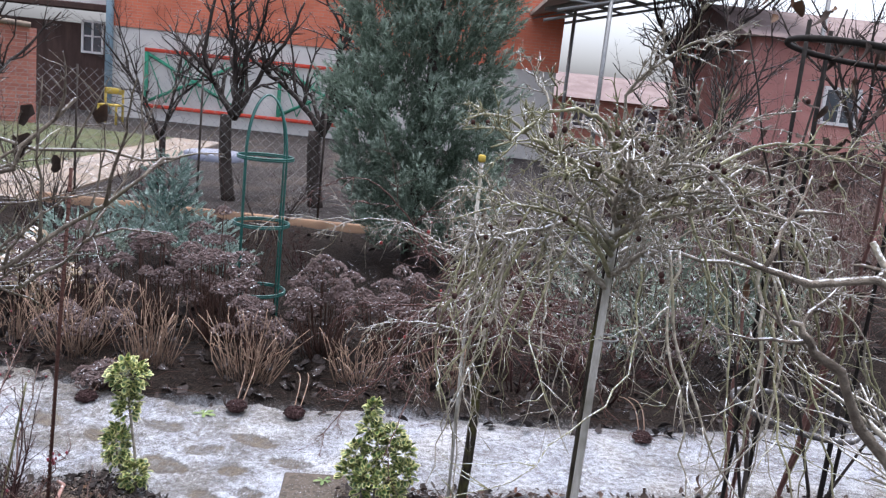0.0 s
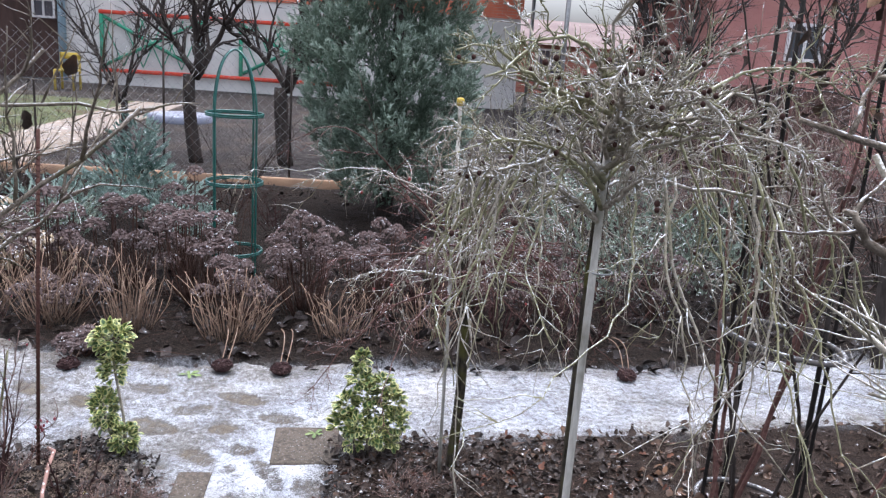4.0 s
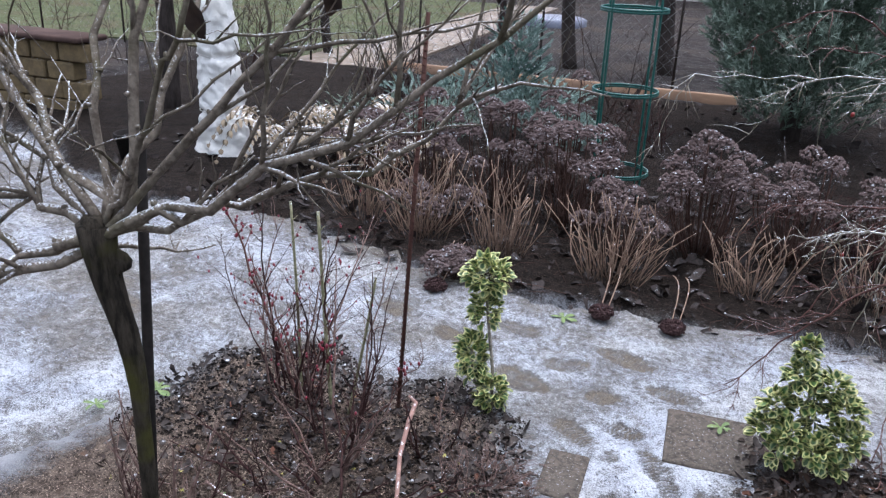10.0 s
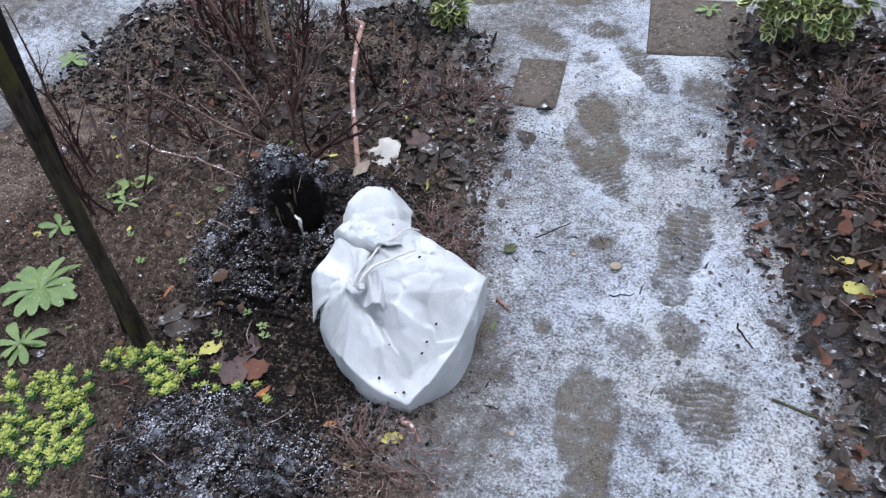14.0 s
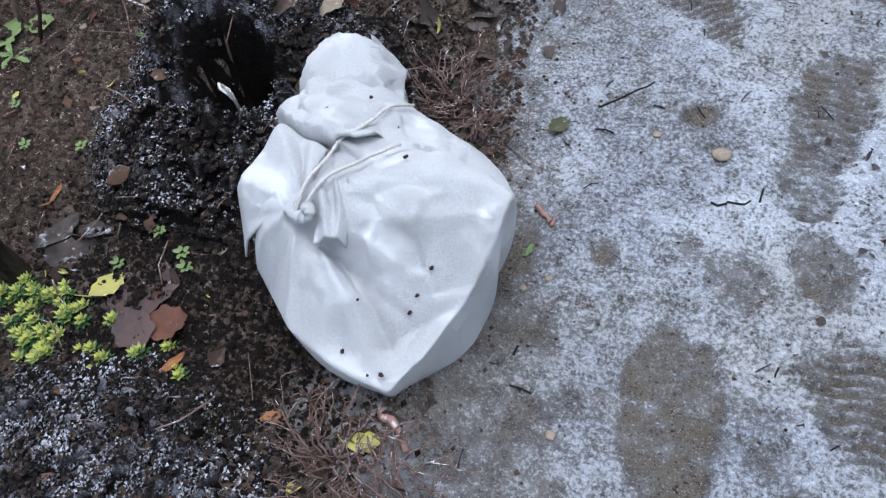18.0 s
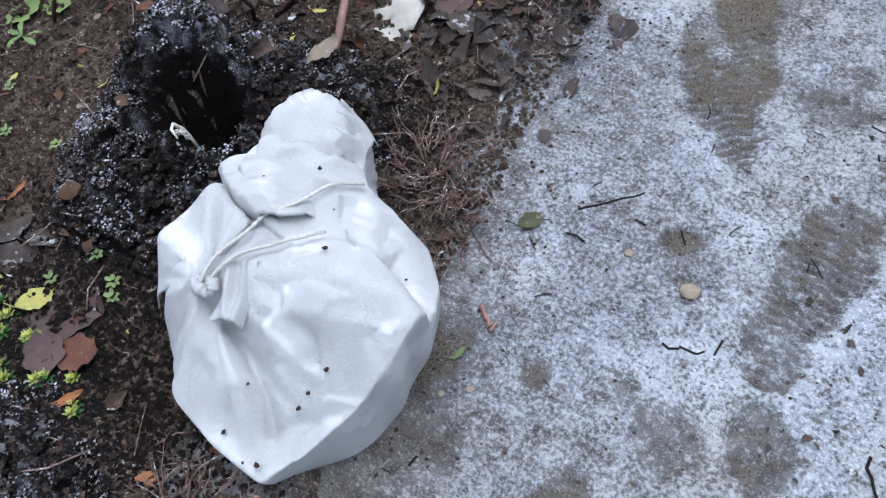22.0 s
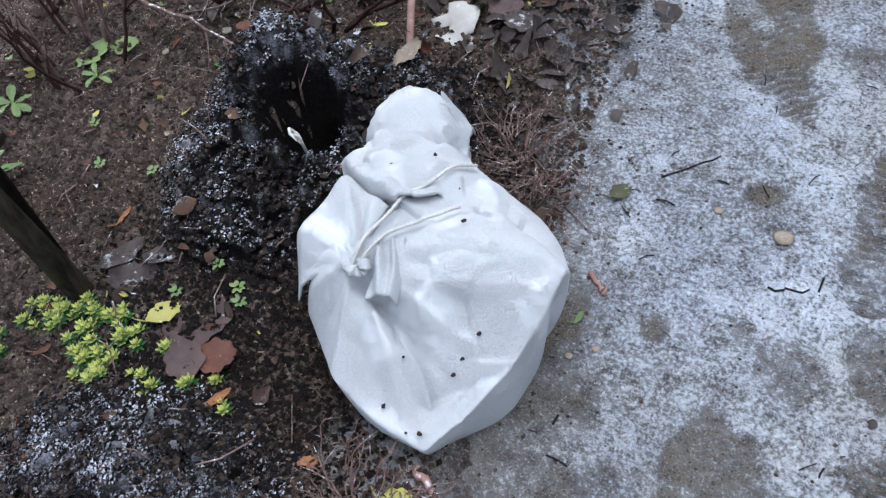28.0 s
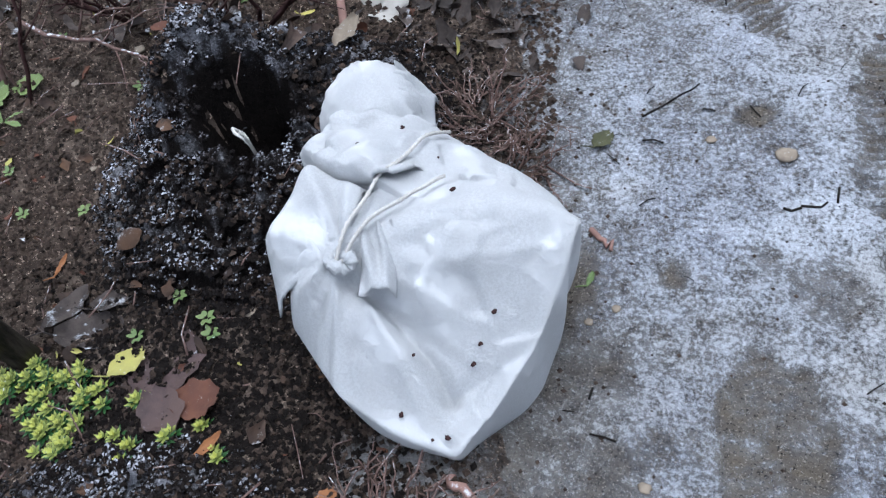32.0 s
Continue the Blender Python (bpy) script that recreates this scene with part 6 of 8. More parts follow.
def tall_juniper():
    """Upswept plumes on a hidden trunk, each a sheaf of short sprigs set with needles."""
    gen = np.random.RandomState(52)
    top = thing("juniper_tree", (-0.16, 7.1, 0.0), "tall dense blue-green juniper with upswept frosted plumes", "conifer", "conifers")
    s = Shape()
    s.tube(stem_line((0, 0, -0.05), (0.05, 0, 3.2), (0.03, 0, 0), 8), np.linspace(0.08, 0.02, 8), 9)
    part("trunk", s, M_TREE, top)

    def units(v):
        return v / (np.linalg.norm(v, axis=-1, keepdims=True) + 1e-9)

    sprigs, needles = 15, 22
    for tier in range(12):
        for sector in range(4):
            plumes = 19
            z = 0.10 + (tier + gen.random_sample(plumes)) * 0.285
            wide = 0.80 * np.interp(z, [0, 0.35, 1.0, 2.2, 3.6], [0.50, 0.78, 1.0, 0.93, 0.60]) * (1 + 0.12 * np.sin(3.1 * z + sector * 2.2))
            a = (sector + gen.random_sample(plumes)) * math.pi / 2
            depth = gen.random_sample(plumes) ** 0.45
            root = np.stack([wide * depth * 0.80 * np.cos(a), wide * depth * 0.80 * np.sin(a), z], 1)
            lean = 0.25 + 0.5 * depth
            axis = units(np.stack([lean * np.cos(a), lean * np.sin(a), np.ones(plumes)], 1) + gen.normal(size=(plumes, 3)) * 0.16)
            long = gen.uniform(0.26, 0.52, (plumes, 1))
            t = gen.random_sample((plumes, sprigs, 1)) ** 0.8
            twist = units(np.cross(axis[:, None], gen.normal(size=(plumes, sprigs, 3))))
            base = root[:, None] + axis[:, None] * long[:, None] * t + twist * 0.018
            way = units(axis[:, None] * 0.9 + twist * gen.uniform(0.25, 0.85, (plumes, sprigs, 1)))
            size = 0.15 * (1.15 - 0.7 * t) * gen.uniform(0.7, 1.2, t.shape)
            u = gen.random_sample((plumes, sprigs, needles, 1))
            b = base[:, :, None] + way[:, :, None] * size[:, :, None] * u
            d = units(way[:, :, None] * 1.1 + gen.normal(size=(plumes, sprigs, needles, 3)) * 0.55)
            w = units(np.cross(d, gen.normal(size=d.shape))) * 0.0042
            e = b + d * 0.042 * gen.uniform(0.6, 1.2, u.shape)
            # needles nearer the trunk get a lower value, so shade is in their colour
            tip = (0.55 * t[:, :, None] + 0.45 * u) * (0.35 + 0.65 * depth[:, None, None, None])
            s = Shape()
            v = np.stack([b - w, b + w, e], 3).reshape(-1, 3)
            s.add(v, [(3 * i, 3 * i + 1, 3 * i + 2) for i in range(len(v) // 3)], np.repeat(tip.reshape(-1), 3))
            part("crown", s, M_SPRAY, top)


tall_juniper()
conifer("creeping_juniper", (-2.05, 6.2, 0.0), "low blue-grey juniper with feathery sprays", [((0.05, 0, 0.62), (0.20, 0.2, 0.26), 190), ((-0.45, -0.1, 0.22), (0.5, 0.3, 0.16), 280), ((0.25, -0.1, 0.26), (0.36, 0.3, 0.20), 260), ((0.52, -0.2, 0.12), (0.26, 0.2, 0.14), 140), ((-0.05, 0.1, 0.40), (0.34, 0.25, 0.2), 240)],
        (0.020, 0.0042), M_BLUEJUN, 53, 0.0, (0.075, 0.8, 0.45, 52))
conifer("creeping_juniper", (-2.75, 5.5, 0.0), "low dark juniper spreading over the bed", [((0, 0, 0.15), (0.4, 0.3, 0.14), 120), ((0.4, 0.1, 0.2), (0.3, 0.3, 0.14), 90)], (0.02, 0.0045), M_JUNIPER, 54, 0.0, (0.12, 0.9, 0.4, 36))
conifer("green_bush", (1.30, 4.9, 0.0), "dark green bush behind the roses", [((0, 0, 0.40), (0.62, 0.5, 0.42), 420), ((0.7, 0.1, 0.32), (0.45, 0.4, 0.32), 240)], (0.04, 0.006), M_JUNIPER, 55, 0.0, (0.15, 0.6, 0.6, 12))


def fern(place, seed, label):
    rg = random.Random(seed)
    top = thing("withered_fern", place, label, "fern", "withered ferns")
    for k in range(13):
        a = k * 2.4
        s = Shape()
        line = stem_line((0, 0, 0), (0.42 * math.cos(a), 0.42 * math.sin(a), rg.uniform(0.0, 0.18)), (0, 0, rg.uniform(0.16, 0.30)), 14)
        s.tube(line, np.linspace(0.004, 0.0015, 14), 4)
        for i in range(2, 14):
            t = unit(line[min(13, i + 1)] - line[i - 1])
            for sg in (-1, 1):
                s.leaf(line[i], sg * np.cross(t, (0, 0, 1)) + t * 0.4 + np.array([0, 0, -0.3]), (0, 0, 1), 0.10 * (1.1 - i / 15), 0.024, 0.4, 0.4, 0.15, rg)
        part("frond", s, M_FERN, top)


M_FERN = surface("withered fern frond", (0.36, 0.29, 0.20), (0.24, 0.185, 0.13), 30, 0.85, 0.5, 40, 0.3, vary=0.5)
fern((-2.75, 5.15, 0.02), 56, "withered pale brown fern, frosted")
fern((-2.35, 4.85, 0.02), 57, "withered pale brown fern, frosted")
fern((-3.0, 4.75, 0.02), 58, "withered pale brown fern, frosted")


def wrapped_shrub():
    rg = random.Random(59)
    top = thing("wrapped_shrub", (-3.47, 4.82, 0.0), "slim shrub wrapped in crumpled white winter fleece", "wrapped shrub")
    nt, nz, v = 72, 140, []
    for i in range(nz + 1):
        s = i / nz
        z = 1.64 * s
        r = np.interp(s, [0, 0.06, 0.16, 0.45, 0.56, 0.60, 0.64, 0.70, 0.75, 0.79, 0.84, 0.875, 0.91, 0.95, 0.98, 1.0], [0.185, 0.155, 0.130, 0.118, 0.112, 0.096, 0.112, 0.118, 0.098, 0.086, 0.100, 0.078, 0.070, 0.078, 0.060, 0.004])
        a = np.arange(nt) * 2 * np.pi / nt
        crease = 0.026 * fbm(np.cos(a) * 1.1 + 3 * s, np.sin(a) * 1.1 + 11 * s, 3.0, 5, 77, 0.65) + 0.017 * np.sin(2 * a + 30 * s) * smooth01(s, 0.45, 0.65) * (1 - smooth01(s, 0.9, 1)) + 0.007 * np.abs(np.sin(3 * a + 9 * s + 2 * np.sin(31 * s)))
        band = -0.026 * sum(math.exp(-((z - b) / 0.018) ** 2) for b in (0.28, 0.62, 0.97, 1.27, 1.44))
        q = r + (crease + band) * min(1, 12 * (1 - s))
        sway = 0.018 * math.sin(5 * s) - 0.04 * s
        v.append(np.stack([q * np.cos(a) + sway, q * np.sin(a), np.full(nt, z)], 1))
    f = [(i * nt + k, i * nt + (k + 1) % nt, (i + 1) * nt + (k + 1) % nt, (i + 1) * nt + k) for i in range(nz) for k in range(nt)]
    s = Shape()
    s.add(np.concatenate(v), f)
    part("fleece", s, M_FLEECE, top, "crumpled white fleece tied at intervals")
    for b in (0.28, 0.62, 0.97, 1.27, 1.44):
        a = np.linspace(0, 2 * np.pi, 30)
        s = Shape()
        r = np.interp(b / 1.64, [0, 0.16, 0.45, 0.6, 0.79, 0.875], [0.17, 0.130, 0.118, 0.096, 0.086, 0.078]) - 0.004
        s.tube(np.stack([r * np.cos(a) - 0.02 * b, r * np.sin(a), b + 0.01 * np.sin(2 * a)], 1), 0.003, 5)
        part("twine", s, M_CORD, top, "tying twine")


wrapped_shrub()


# ---- bare trees ----
def tree(place, seed, trunk, forks, high, label, material=None, r=0.09):
    rg = random.Random(seed)
    top = thing("bare_tree", place, label, "tree", "bare trees")
    s = Shape()
    s.tube(stem_line((0, 0, -0.1), (rg.uniform(-0.1, 0.1), 0, trunk), (rg.uniform(-0.05, 0.05), 0, 0), 8), np.linspace(r, r * 0.8, 8), 10)
    part("trunk", s, material or M_TREE, top)
    for k in range(forks):
        a = k * 2.4 + rg.uniform(-0.4, 0.4)
        s = Shape()
        shoot(s, rg, (0, 0, trunk - 0.05), (0.55 * math.cos(a), 0.55 * math.sin(a), 1), high * rg.uniform(0.7, 1.1), r * rg.uniform(0.32, 0.52), -0.05, 0.6, 9, 2, 0.45, 0, None, 5, 0.15, 0.15, 0.3)
        part("limb", s, material or M_TREE, top)


for k, (x, y, t, n, h, r) in enumerate([(-2.5, 10.0, 1.0, 7, 2.2, 0.085), (-1.45, 10.2, 0.9, 6, 2.2, 0.10), (-3.6, 10.6, 0.6, 6, 2.4, 0.05), (-0.8, 11.5, 1.2, 6, 2.4, 0.07), (-5.2, 9.2, 0.9, 5, 2.0, 0.06), (-4.6, 5.7, 1.35, 6, 1.7, 0.075), (-3.95, 5.6, 0.9, 5, 1.6, 0.05),
                                      (-6.5, 8.0, 0.9, 6, 2.2, 0.06), (5.5, 19.0, 2.2, 7, 3.5, 0.12), (6.6, 13.0, 1.5, 6, 2.8, 0.08), (4.0, 12.0, 1.2, 6, 2.2, 0.06), (8.0, 24.0, 2.5, 7, 4.0, 0.14), (3.0, 9.5, 0.9, 6, 1.8, 0.05), (2.6, 4.0, 0.8, 6, 1.7, 0.035)]):
    tree((x, y, 0.0), 200 + k, t, n, h, "leafless fruit tree with dark twiggy limbs", None, r)


# ---- the far end of the garden ----
s = Shape()
s.box((-4.1, 8.38, -0.1), (-0.6, 8.44, 0.09), 0.008)
solid("plank_edging", s, M_BOARD, "brown plank edging at the back of the flower bed", "edging")
s = Shape()
s.add([(-5.3, 8.5, -0.02), (-4.15, 8.5, -0.02), (-4.6, 17.5, -0.02), (-5.6, 17.5, -0.02), (-5.3, 8.5, -0.12), (-4.15, 8.5, -0.12), (-4.6, 17.5, -0.12), (-5.6, 17.5, -0.12)], [(0, 1, 2, 3), (4, 7, 6, 5), (0, 4, 5, 1), (1, 5, 6, 2), (2, 6, 7, 3), (3, 7, 4, 0)])
solid("walkway", s, M_CONCRETE, "pale concrete walkway beside the lawn", "walkway", kind="structure", smooth=False)
s = Shape()
s.add([(-14, 8.8, -0.03), (-5.35, 8.8, -0.03), (-5.65, 17.6, -0.03), (-14, 17.6, -0.03), (-14, 8.8, -0.1), (-5.35, 8.8, -0.1), (-5.65, 17.6, -0.1), (-14, 17.6, -0.1)], [(0, 1, 2, 3), (4, 7, 6, 5), (0, 4, 5, 1), (1, 5, 6, 2), (2, 6, 7, 3), (3, 7, 4, 0)])
solid("lawn", s, M_LAWN, "patch of dull green winter lawn", "lawn", kind="structure", smooth=False)
top = thing("manhole_cover", (-3.9, 14.5, -0.05), "round blue-grey plastic cover on the ground", "manhole cover")
s = Shape()
a = np.arange(32) * 2 * np.pi / 32
s.add([(0.55 * c, 0.55 * d, z) for z in (0.0, 0.10) for c, d in zip(np.cos(a), np.sin(a))] + [(0.48 * c, 0.48 * d, 0.13) for c, d in zip(np.cos(a), np.sin(a))], [(k, (k + 1) % 32, 32 + (k + 1) % 32, 32 + k) for k in range(32)] + [(32 + k, 32 + (k + 1) % 32, 64 + (k + 1) % 32, 64 + k) for k in range(32)] + [tuple(range(64, 96))])
part("lid", s, M_BLUELID, top)


def chain_fence():
    top = thing("chain_link_fence", (0, 0, 0), "sagging wire mesh fence between thin posts", "fence")
    x0, x1, y, h, cell = -9.0, -1.2, 8.62, 1.35, 0.11
    count = int((x1 - x0) / cell)
    for i in range(7):
        x = x0 + (x1 - x0) * i / 6
        s = Shape()
        s.tube([(x, y, -0.05), (x + 0.01, y, h + 0.08)], 0.012, 8)
        part("post", s, M_TREE, top, "thin dark post")
    s = Shape()
    for i in range(-int(h / cell), count):
        for sg in (1, -1):
            xa = x0 + i * cell if sg > 0 else x1 - i * cell
            pa, pb = np.array([xa, y, 0.05]), np.array([xa + sg * h, y, 0.05 + h])
            lo, hi = (0.0, 1.0)
            if sg > 0:
                lo, hi = max(lo, (x0 - xa) / h), min(hi, (x1 - xa) / h)
            else:
                lo, hi = max(lo, (xa - x1) / h), min(hi, (xa - x0) / h)
            if hi > lo + 0.02:
                s.tube([pa + (pb - pa) * lo, pa + (pb - pa) * hi], 0.0014, 3)
    part("wire_mesh", s, M_GALV, top, "dull galvanised mesh")


chain_fence()


def block_wall():
    """A low wall of yellow stone blocks, with boards beside it."""
    rg = random.Random(91)
    top = thing("stone_block_wall", (-5.48, 5.15, 0.0), "low wall of rough yellow stone blocks", "stone wall")
    for row in range(4):
        for k in range(4):
            w, d, h = 0.25, 0.13, 0.13
            x = -0.55 + k * 0.262 + (0.13 if row % 2 else 0)
            s = Shape()
            s.box((0, 0, 0), (w, d, h), 0.010)
            ob = part("block", s, M_STONE, top, smooth=False)
            ob.location = (x + rg.uniform(-0.006, 0.006), rg.uniform(-0.008, 0.008), -0.02 + row * 0.137)
            ob.rotation_euler = (0, 0, radians(rg.uniform(-1.5, 1.5)))
    for k in range(2):
        s = Shape()
        s.box((-0.7 + k * 0.15, -0.95 - 0.3 * k, 0.02), (0.55, -0.72 - 0.3 * k, 0.06), 0.006)
        solid("loose_board", s, M_CONCRETE, "flat pale slab lying beside the stone wall", "slab", "slabs by the stone wall", place=(-5.48, 5.15, 0))
    s = Shape()
    s.box((-0.75, -0.06, 0.535), (0.62, 0.24, 0.575), 0.008)
    solid("loose_board", s, M_WOODDARK, "dark board lying on the stone wall", "board", place=(-5.48, 5.15, 0))


block_wall()


# ---- houses ----
def wall_box(s, x0, x1, y0, y1, z0, z1):
    s.box((x0, y0, z0), (x1, y1, z1))


def main_house():
    top = thing("brick_house", (0, 22.5, 0), "orange-red brick house on a grey plastered base", "house")
    s = Shape()
    wall_box(s, -9.1, 3.0, 0.0, 7.0, -0.2, 2.35)
    part("plinth", s, M_PLASTER, top, "grey plastered base", smooth=False)
    s = Shape()
    wall_box(s, -9.14, 3.04, -0.04, 7.04, 2.35, 6.0)
    part("wall", s, M_BRICK, top, "orange-red brick wall", smooth=False)
    s = Shape()
    s.box((-9.7, -0.7, 6.0), (3.6, 7.6, 6.2), 0.03)
    part("roof", s, M_ROOF, top, "tan eaves", smooth=False)
    s = Shape()
    s.tube([(-9.0, -0.14, 0.0), (-9.0, -0.14, 5.9)], 0.10, 12)
    part("drainpipe", s, M_BLUEPIPE, top, "pale blue drainpipe")
    for z in (0.28, 1.76):
        s = Shape()
        s.box((-8.05, -0.16, z), (-1.5, -0.10, z + 0.10), 0.01)
        part("rail", s, M_REDPAINT, top, "red painted rail")
    for x in (-8.0, -5.4, -4.4, -2.0):
        s = Shape()
        s.box((x - 0.05, -0.14, 0.38), (x + 0.05, -0.08, 1.76), 0.01)
        part("lattice_post", s, M_GREENPAINT, top, "green painted post")
    for x0, x1 in ((-7.95, -5.45), (-4.35, -2.05)):
        for a, b in ((0.45, 1.70), (1.70, 0.45)):
            s = Shape()
            s.tube([(x0, -0.11, a), (x1, -0.11, b)], 0.045, 4)
            part("lattice_brace", s, M_GREENPAINT, top, "green diagonal lath")
        for k in range(1, 5):
            for sg in (0, 1):
                s = Shape()
                xa = x0 + (x1 - x0) * k / 5
                s.tube([(xa, -0.105, 0.45), (xa + (0.55 if sg else -0.55), -0.105, 1.70)], 0.016, 4)
                part("lattice_lath", s, M_GREENPAINT, top, "thin green lath")
    # the porch at its side
    top2 = thing("porch", (-11.2, 23.6, 0), "dark wooden porch with a small white window", "porch")
    s = Shape()
    wall_box(s, -2.6, 2.0, 0.0, 3.0, -0.2, 2.35)
    part("wall", s, M_WOODDARK, top2, smooth=False)
    s = Shape()
    wall_box(s, -4.5, 2.05, -0.05, 3.0, 2.9, 5.4)
    part("upper_wall", s, M_WHITEWALL, top2, "white rendered upper wall", smooth=False)
    s = Shape()
    s.box((-4.6, -0.6, 2.7), (2.1, 0.0, 2.88), 0.02)
    part("canopy", s, M_WOODDARK, top2, "dark canopy", smooth=False)
    win = thing("window", (0.95, -0.05, 1.55), "", "")
    win.parent = top2
    s = Shape()
    for lo, hi in (((0, -0.04, 0), (0.62, 0.04, 0.06)), ((0, -0.04, 0.84), (0.62, 0.04, 0.90)), ((0, -0.04, 0.06), (0.06, 0.04, 0.84)), ((0.56, -0.04, 0.06), (0.62, 0.04, 0.84)), ((0.28, -0.03, 0.06), (0.33, 0.03, 0.84)), ((0.06, -0.03, 0.45), (0.56, 0.03, 0.49))):
        s.box(lo, hi)
    part("window_frame", s, M_WHITEWALL, win, "white frame", smooth=False)
    s = Shape()
    s.box((0.05, 0.0, 0.05), (0.57, 0.01, 0.85))
    part("pane", s, M_GLASS, win, smooth=False)
    top3 = thing("garden_chair", (-8.1, 19.5, -0.05), "small yellow plastic chair on the lawn's edge", "chair")
    for x in (0, 0.42):
        for y in (0, 0.4):
            s = Shape()
            s.box((x, y, 0), (x + 0.05, y + 0.05, 0.85 if y else 0.45), 0.01)
            part("leg", s, M_YELLOW, top3)
    s = Shape()
    s.box((0, 0, 0.42), (0.47, 0.45, 0.47), 0.01)
    part("seat", s, M_YELLOW, top3)
    s = Shape()
    s.box((0, 0.40, 0.70), (0.47, 0.44, 0.85), 0.01)
    part("backrest", s, M_YELLOW, top3)


main_house()


def carport():
    top = thing("carport", (2.4, 18.5, 0.55), "light roof on metal trusses beside the house", "carport")
    s = Shape()
    s.add([(-0.3, -1.0, 3.2), (5.6, -1.0, 4.9), (5.6, 5, 4.9), (-0.3, 5, 3.2), (-0.3, -1.0, 3.3), (5.6, -1.0, 5.0), (5.6, 5, 5.0), (-0.3, 5, 3.3)], [(0, 3, 2, 1), (4, 5, 6, 7), (0, 1, 5, 4), (1, 2, 6, 5), (2, 3, 7, 6), (3, 0, 4, 7)])
    part("roof", s, M_ROOF, top, "tan roof sheet", smooth=False)
    for y in (-0.9, 1.5, 4.0):
        s = Shape()
        s.tube([(-0.2, y, 3.15), (5.5, y, 4.85)], 0.05, 6)
        part("rafter", s, M_GALV, top, "grey steel rafter")
        s = Shape()
        s.tube([(-0.2, y, 2.9), (5.5, y, 4.35)], 0.04, 6)
        part("lower_chord", s, M_GALV, top, "grey steel chord")
        for k in range(7):
            s = Shape()
            xa = -0.2 + k * 0.8
            s.tube([(xa, y, 3.15 + (xa + 0.2) * 0.298), (xa + 0.8, y, 2.9 + (xa + 1.0) * 0.254)], 0.03, 5)
            part("web", s, M_GALV, top)
    for x, y in ((0.9, -0.9), (5.4, -0.9), (0.9, 4.0), (5.4, 4.0)):
        s = Shape()
        s.tube([(x, y, -0.6), (x, y, 3.2 + x * 0.29)], 0.05, 8)
        part("post", s, M_GALV, top, "steel post")


carport()


def far_house(place, w, d, h, ridge, wall, label, windows):
    top = thing("house", place, label, "house", "houses beyond the garden")
    s = Shape()
    s.box((0, 0, -0.2), (w, d, h))
    part("wall", s, wall, top, smooth=False)
    s = Shape()
    v = [(-0.3, -0.35, h - 0.05), (w + 0.3, -0.35, h - 0.05), (w + 0.3, d + 0.35, h - 0.05), (-0.3, d + 0.35, h - 0.05), (-0.3, d / 2, h + ridge), (w + 0.3, d / 2, h + ridge)]
    s.add(v, [(0, 1, 5, 4), (2, 3, 4, 5), (0, 4, 3), (1, 2, 5), (0, 3, 2, 1)])
    part("roof", s, M_ROOFDARK, top, "dull grey roof", smooth=False)
    for x, z, ww, hh in windows:
        win = thing("window", (x, -0.03, z), "", "")
        win.parent = top
        s = Shape()
        for lo, hi in (((0, -0.03, 0), (ww, 0.03, 0.07)), ((0, -0.03, hh - 0.07), (ww, 0.03, hh)), ((0, -0.03, 0.07), (0.07, 0.03, hh - 0.07)), ((ww - 0.07, -0.03, 0.07), (ww, 0.03, hh - 0.07)), ((ww / 2 - 0.03, -0.02, 0.07), (ww / 2 + 0.03, 0.02, hh - 0.07))):
            s.box(lo, hi)
        part("frame", s, M_WHITEWALL, win, "white frame", smooth=False)
        s = Shape()
        s.box((0.05, 0.0, 0.05), (ww - 0.05, 0.012, hh - 0.05))
        part("pane", s, M_GLASS, win, smooth=False)


M_ROOFDARK = surface("dull roof", (0.16, 0.12, 0.115), (0.22, 0.17, 0.16), 2, 0.8, 0.1, 10, 0.3, vary=0)
far_house((6.4, 17.5, 0), 10, 6, 3.4, 0.9, M_REDHOUSE, "low red boarded house behind the trees", [(1.6, 1.7, 0.8, 0.8), (6.5, 1.4, 1.0, 1.0)])
far_house((4.2, 33, 0), 6, 6, 1.9, 1.0, M_BRICK_OLD, "distant brick house with a grey roof", [(1.0, 0.7, 1.0, 1.0), (3.5, 0.7, 1.0, 1.0)])
far_house((15, 46, 0), 10, 8, 2.4, 1.6, M_REDHOUSE, "distant red house beyond the gardens", [(1.5, 1.2, 1.2, 1.3), (5.5, 1.2, 1.2, 1.3)])

top = thing("brick_wall", (-16.0, 12.5, 0), "long old red brick outbuilding wall with a pale coping", "wall")
s = Shape()
s.add([(0, 0, -0.2), (7.2, 5.2, -0.2), (7.2, 5.5, -0.2), (0, 0.35, -0.2), (0, 0, 2.4), (7.2, 5.2, 1.95), (7.2, 5.5, 1.95), (0, 0.35, 2.4)], [(0, 3, 2, 1), (4, 5, 6, 7), (0, 1, 5, 4), (1, 2, 6, 5), (2, 3, 7, 6), (3, 0, 4, 7)])
part("wall", s, M_BRICK_OLD, top, "old red brick", smooth=False)
s = Shape()
s.tube([(-0.05, -0.06, 2.45), (7.25, 5.14, 2.0)], 0.06, 4)
part("coping", s, M_CONCRETE, top, "pale coping")
top = thing("fence_shed", (2.6, 12.2, 0), "brown board fence behind the bare bushes", "fence")
for k in range(60):
    s = Shape()
    s.box((k * 0.16, 0, -0.05), (k * 0.16 + 0.145, 0.025, 1.25 + 0.03 * math.sin(k * 1.7)))
    part("board", s, M_REDHOUSE if k > 25 else M_WOODDARK, top, smooth=False)
